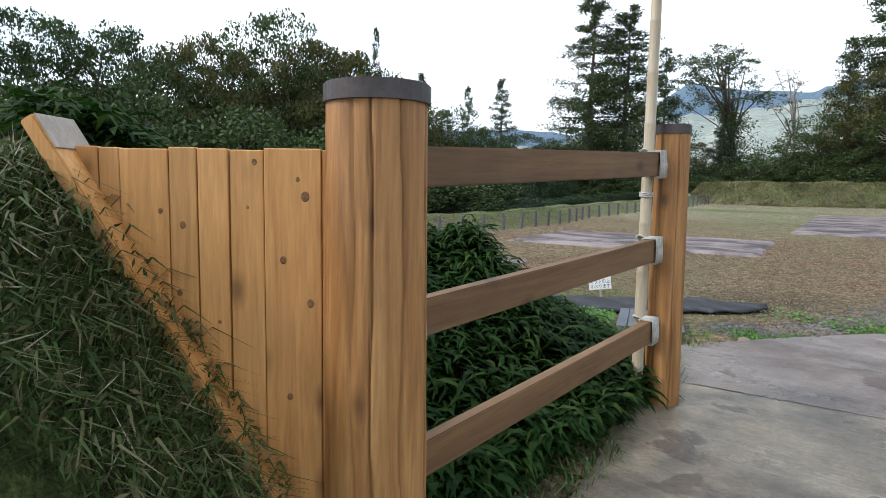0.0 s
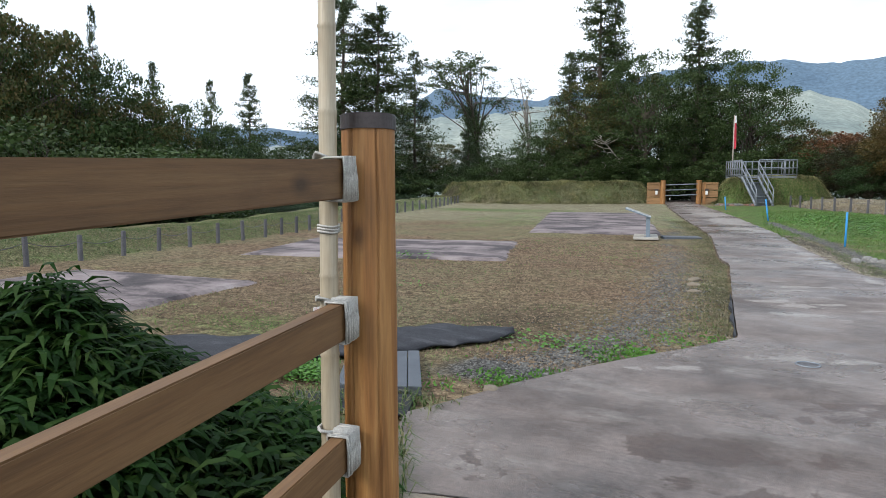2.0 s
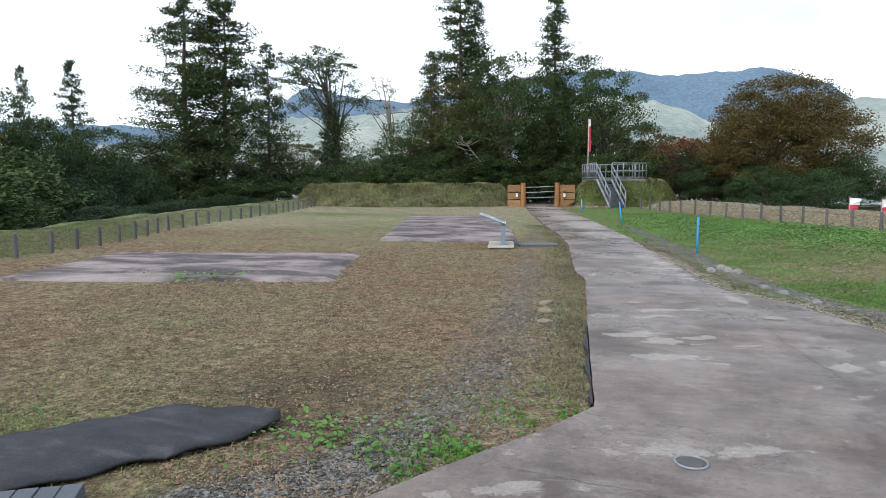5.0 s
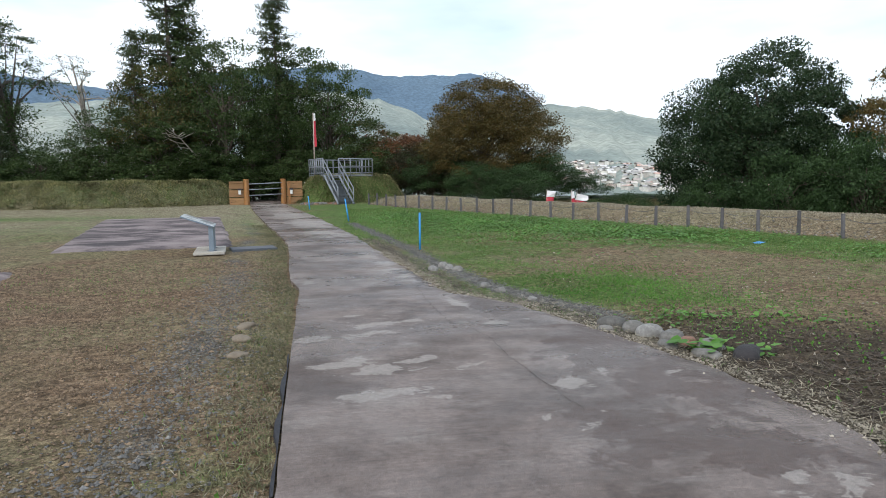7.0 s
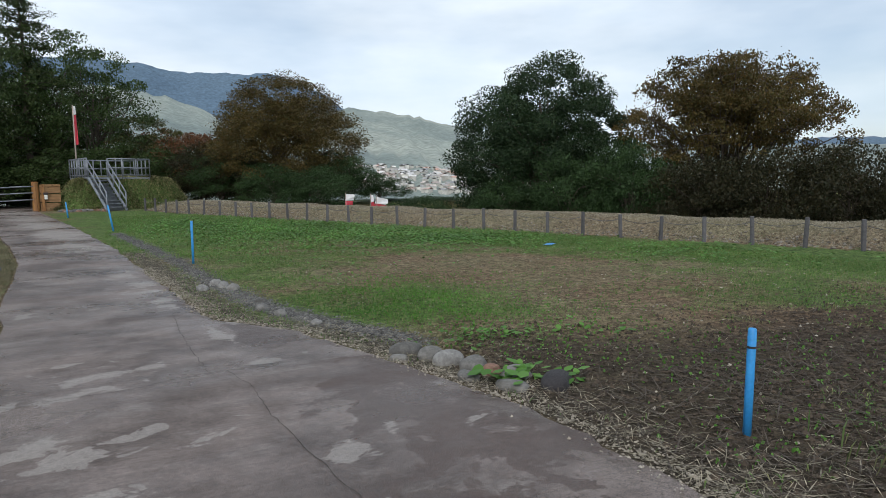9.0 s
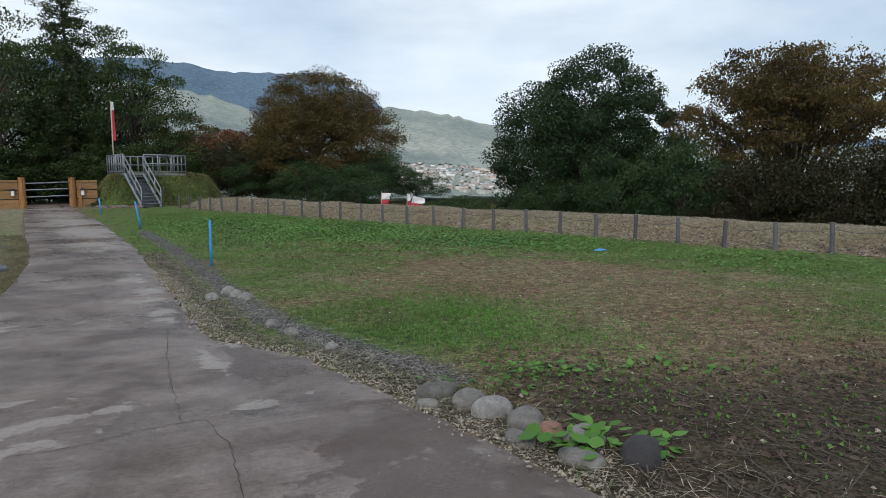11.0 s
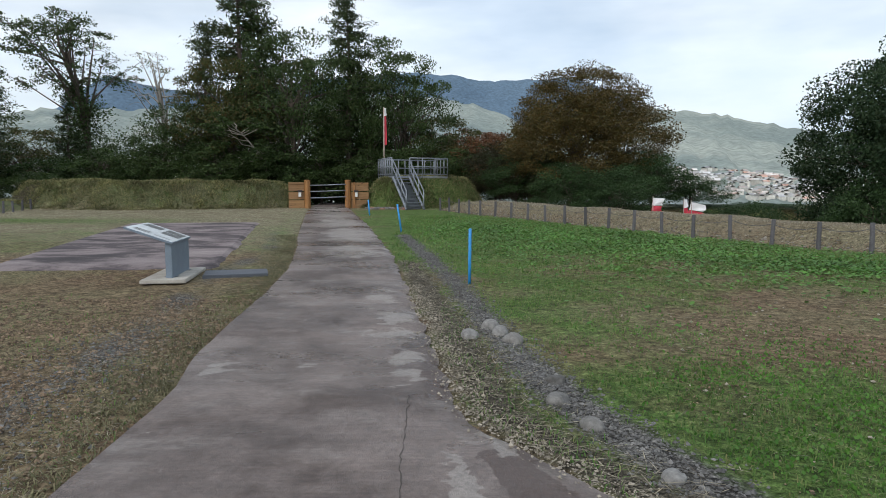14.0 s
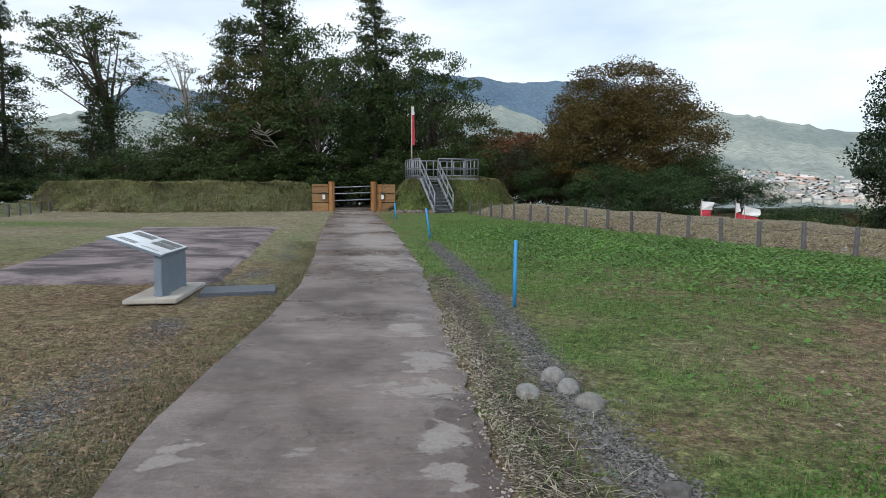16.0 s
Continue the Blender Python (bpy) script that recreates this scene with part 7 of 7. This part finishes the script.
r = np.column_stack([np.interp(yy, [q[1] for q in LANE_L], [q[0] for q in LANE_L]) - 0.05 - np.abs(rs.normal(size=3600)) * 0.4, yy])
r = r[(0.5 + 0.5 * waves(r[:, 0], r[:, 1], 2.2) > 0.35 + 0.5 * rs.rand(3600)) & ~lane_mask(r[:, 0], r[:, 1], 0.02)]
V, F = leaf_quads(rest(r, 0.02), 0.035, 0.02, rs, 1.0)
tagged(new("small_weeds", mesh_from("small_weeds", V, F, L_CLOVER)), "small green weeds sprouting along the concrete edge", "weeds", kind="stuff")
r = np.column_stack([rs.normal(4.2, 1.0, 10000), rs.normal(14.4, 1.6, 10000)])
r = r[~lane_mask(r[:, 0], r[:, 1], 0.9) & (seg_dist(r[:, 0], r[:, 1], DRAIN)[0] > 0.35) & (0.5 + 0.5 * waves(r[:, 0], r[:, 1], 1.9) > 0.9 * rs.rand(10000))]
V, F = leaf_quads(rest(r, 0.03) + rs.uniform(0, 0.025, (len(r), 1)) * np.array((0, 0, 1.0)), 0.026, 0.02, rs, 1.4)
tagged(new("clover_patch", mesh_from("clover_patch", V, F, L_CLOVER)), "dense patch of small bright green clover leaves", "weeds", kind="stuff")
r = np.column_stack([rs.normal(5.6, 1.5, 1500), rs.normal(9.6, 0.9, 1500)])
r = np.concatenate([r, np.column_stack([rs.uniform(4, 10, 500), rs.uniform(10, 15, 500)])])
p = np.concatenate([p[rs.rand(len(p)) < 0.1], r[~lane_mask(r[:, 0], r[:, 1], 0.15)]])
V, F = leaf_quads(rest(p, 0.03), 0.42, 0.009, rs, 0.0)
V = V.reshape(-1, 4, 3)
V[:, :, 2] = V[:, :, 2].mean(1, keepdims=True) + (V[:, :, 2] - V[:, :, 2].mean(1, keepdims=True)) * 0.15
tagged(new("twigs", mesh_from("twigs", V.reshape(-1, 3), F, M_BARK)), "dark dead twigs and stems beside the lane", "twigs", kind="stuff")


def field_grass(n, x0, x1, y0, y1, height, width, want, name, label):
    p = np.column_stack([rs.uniform(x0, x1, n), rs.uniform(y0, y1, n)])
    p = p[~lane_mask(p[:, 0], p[:, 1], 0.06)]
    d_r, s_r = seg_dist(p[:, 0], p[:, 1], FENCE_R)
    p = p[d_r * s_r < 0.2]
    g = plan_masks(p[:, 0], p[:, 1])
    clump = 0.5 + 0.5 * waves(p[:, 0], p[:, 1], 2.3)
    keep = rs.rand(len(p)) < np.clip((g[0] + 0.5 * (clump - 0.5) - want) * 1.6, 0, 1) * np.clip(1 - g[1] * 1.4, 0, 1) * np.clip(1 - 1.5 * g[3], 0, 1)
    p = p[keep]
    V, F = blade_quads(rest(p, -0.005), height, width, rs, 0.9, 0.8)
    tagged(new(name, mesh_from(name, V, F, L_GRASS)), label, "grass", kind="stuff")


field_grass(230000, 1.4, 14.0, 8.5, 24.0, 0.05, 0.007, 0.24, "meadow_grass", "short green grass growing over the field")
field_grass(50000, 0.0, 12.0, 22.0, 40.0, 0.07, 0.014, 0.22, "meadow_grass", "short green grass growing over the field")
field_grass(60000, -8.0, 0.0, 5.0, 20.0, 0.045, 0.006, 0.12, "thin_grass", "thin short grass on the bare field")
yy = rs.uniform(8.6, 30.0, 10000)
xx = np.interp(yy, [q[1] for q in LANE_L], [q[0] for q in LANE_L]) - 0.05 - np.abs(rs.normal(size=10000)) * 0.32
p = np.column_stack([xx, yy])
V, F = blade_quads(rest(p, -0.005), 0.05, 0.008, rs, 1.6, 1.2)
tagged(new("verge_grass", mesh_from("verge_grass", V, F, L_VERGE)), "flattened cut grass along the lane edge", "grass", kind="stuff")
yy = rs.uniform(6.6, 27.0, 11000)
xx = np.interp(yy, [q[1] for q in LANE_L], [q[0] for q in LANE_L]) - 0.04 - np.abs(rs.normal(size=11000)) * 0.55
p = np.column_stack([xx, yy])
p = p[0.5 + 0.5 * waves(p[:, 0], p[:, 1], 1.5) > rs.rand(len(p)) * 0.9]
V, F = leaf_quads(rest(p, 0.012), 0.13, 0.004, rs, 0.0)
V = V.reshape(-1, 4, 3)
V[:, :, 2] = V[:, :, 2].mean(1, keepdims=True) + (V[:, :, 2] - V[:, :, 2].mean(1, keepdims=True)) * 0.16
tagged(new("straw", mesh_from("straw", V.reshape(-1, 3), F, M_STRAW)), "short dry straw among gravel by the lane", "straw", kind="stuff")
a2 = np.array(FENCE_R[1:])
t = rs.uniform(0, len(a2) - 1, 5000)
i = np.minimum(t.astype(int), len(a2) - 2)
dv = a2[i + 1] - a2[i]
q = a2[i] + dv * (t - i)[:, None] + np.column_stack([dv[:, 1], -dv[:, 0]]) / np.linalg.norm(dv, axis=1)[:, None] * (0.1 + np.abs(rs.normal(size=5000)) * 0.4)[:, None]
tagged(new("bank_rubble", mesh_from("bank_rubble", *pebbles(rest(q, 0.01), rs.uniform(0.012, 0.04, len(q)), rs), M_CLOD)), "dark stony rubble on the face of the bank", "rubble", kind="stuff")
far_r = rs.rand(len(q)) < 0.25
q = q[far_r] + rs.normal(size=(int(far_r.sum()), 2)) * 0.06
tagged(new("bank_stones", mesh_from("bank_stones", *pebbles(rest(q, 0.02), rs.uniform(0.015, 0.06, len(q)), rs), M_STONEMIX)), "pale broken stones along the foot of the bank", "rubble", kind="stuff")
q = np.column_stack([3.4 + 9 * rs.rand(420), 8.6 + 11 * rs.rand(420) ** 1.4])
q = q[~lane_mask(q[:, 0], q[:, 1], 0.3)]
tagged(new("stone_chips", mesh_from("stone_chips", *pebbles(rest(q, 0.008), rs.uniform(0.008, 0.028, len(q)), rs), M_GRIT)), "scattered pale stone chips on the field", "gravel", kind="stuff")
p = np.column_stack([rs.normal(5.0, 0.28, 1500), rs.normal(7.95, 0.3, 1500)])
V, F = blade_quads(rest(p, -0.01), 0.24, 0.012, rs, 0.9, 0.8)
tagged(new("grass_tuft", mesh_from("grass_tuft", V, F, L_BANK)), "dark tuft of tall grass at the field edge", "grass", kind="stuff")
# broad weeds
spots = [(-3.5, 5.45, 0.24, 2400, 0.11, 0.032), (4.0, 12.25, 0.36, 120, 0.1, 0.065), (3.55, 10.85, 0.16, 50, 0.12, 0.13), (3.85, 10.6, 0.14, 30, 0.08, 0.1), (5.2, 12.0, 0.3, 40, 0.08, 0.08), (-2.0, 7.5, 0.35, 160, 0.06, 0.05), (-5.2, 10.2, 0.3, 60, 0.05, 0.05), (-7.6, 13.9, 0.5, 200, 0.10, 0.07)]
pts3, sz = [], []
for x, y, sp, n, hh, ls in spots:
    q = np.column_stack([rs.normal(x, sp, n), rs.normal(y, sp * 0.6, n)])
    on_deck = (q[:, 0] + 2.99) * 0.87 + (q[:, 1] - 5.19) * 0.48 > -0.03
    q = q[~lane_mask(q[:, 0], q[:, 1], 0.02) & ~((y == 5.45) & (on_deck | (seg_dist(q[:, 0], q[:, 1], mat_line)[0] < 0.44)))]
    pts3.append(np.column_stack([q, ground_z(q[:, 0], q[:, 1]) + rs.uniform(0.02, hh, len(q))]))
    sz.append(np.full(len(q), ls))
for x, y, sp_x, sp_y, n in ((6.2, 27.5, 2.4, 3.2, 6500), (9.2, 22.8, 1.6, 1.4, 2600), (3.0, 32.5, 1.6, 2.6, 2600), (12.6, 17.5, 1.4, 1.6, 700)):
    q = np.column_stack([rs.normal(x, sp_x, n), rs.normal(y, sp_y, n)])
    d_r, s_r = seg_dist(q[:, 0], q[:, 1], FENCE_R)
    q = q[(d_r * s_r < -0.2) & ~lane_mask(q[:, 0], q[:, 1], 1.2)]
    pts3.append(np.column_stack([q, ground_z(q[:, 0], q[:, 1]) + rs.uniform(0.02, 0.12, len(q))]))
    sz.append(np.full(len(q), 0.085))
pts3, sz = np.concatenate(pts3), np.concatenate(sz)
nn = len(pts3)
an, tl = rs.uniform(0, 6.28, nn), rs.uniform(0.1, 0.5, nn)
a = np.stack([np.cos(an), np.sin(an), tl], 1)
b = np.stack([-np.sin(an), np.cos(an), np.zeros(nn)], 1)
k3 = (sz * rs.uniform(0.6, 1.2, nn))[:, None] * 0.5
V = np.stack([pts3 - a * k3, pts3 - a * k3 * 0.2 + b * k3 * 0.75, pts3 + a * k3 * 0.6 + b * k3 * 0.5, pts3 + a * k3, pts3 + a * k3 * 0.6 - b * k3 * 0.5, pts3 - a * k3 * 0.2 - b * k3 * 0.75], 1).reshape(-1, 3)
o6 = np.arange(nn)[:, None] * 6
F = np.concatenate([o6 + np.array([[0, 1, 2, 5]]), o6 + np.array([[5, 2, 3, 4]])])
tagged(new("broad_leaf_weeds", mesh_from("broad_leaf_weeds", V, F, L_CLOVER)), "patches of bright green broad-leaved weeds", "weeds", kind="stuff")
# grass and dry stalks over the banks and mounds
pl = []
for line, lo, hi, n, out in ((FENCE_R, 0.3, 3.0, 42000, 1), (FENCE_L, 0.2, 2.6, 26000, -1)):
    a2 = np.array(line[1:])
    t = rs.uniform(0, len(a2) - 1, n)
    i = np.minimum(t.astype(int), len(a2) - 2)
    dv = a2[i + 1] - a2[i]
    nv = np.column_stack([dv[:, 1], -dv[:, 0]]) / np.linalg.norm(dv, axis=1)[:, None] * out
    q = a2[i] + dv * (t - i)[:, None] + nv * rs.uniform(lo, hi, n)[:, None]
    V, F = blade_quads(rest(q, -0.01), 0.06, 0.012, rs, 1.6, 1.2)
    nm = "bank_straw" if out > 0 else "bank_grass"
    tagged(new(nm, mesh_from(nm, V, F, M_STRAW if out > 0 else L_BANK)), "dry cut grass covering the low bank" if out > 0 else "rough grass covering the low bank", "grass", kind="stuff")
q = np.column_stack([rs.uniform(-25, 5.5, 190000), rs.uniform(43.6, 51.5, 190000)])
dm = np.minimum(seg_dist(q[:, 0], q[:, 1], MOUND_L)[0], seg_dist(q[:, 0], q[:, 1], MOUND_R)[0])
q = q[(dm < 2.6) & ~lane_mask(q[:, 0], q[:, 1], 0.3)]
V, F = blade_quads(rest(q, -0.02), 0.16 * (1 + 0.5 * waves(q[:, 0], q[:, 1], 1.9)), 0.022, rs, 1.3, 1.0)
tagged(new("mound_grass", mesh_from("mound_grass", V, F, L_MOUND)), "rough mown grass on the earth mounds", "grass", kind="stuff")
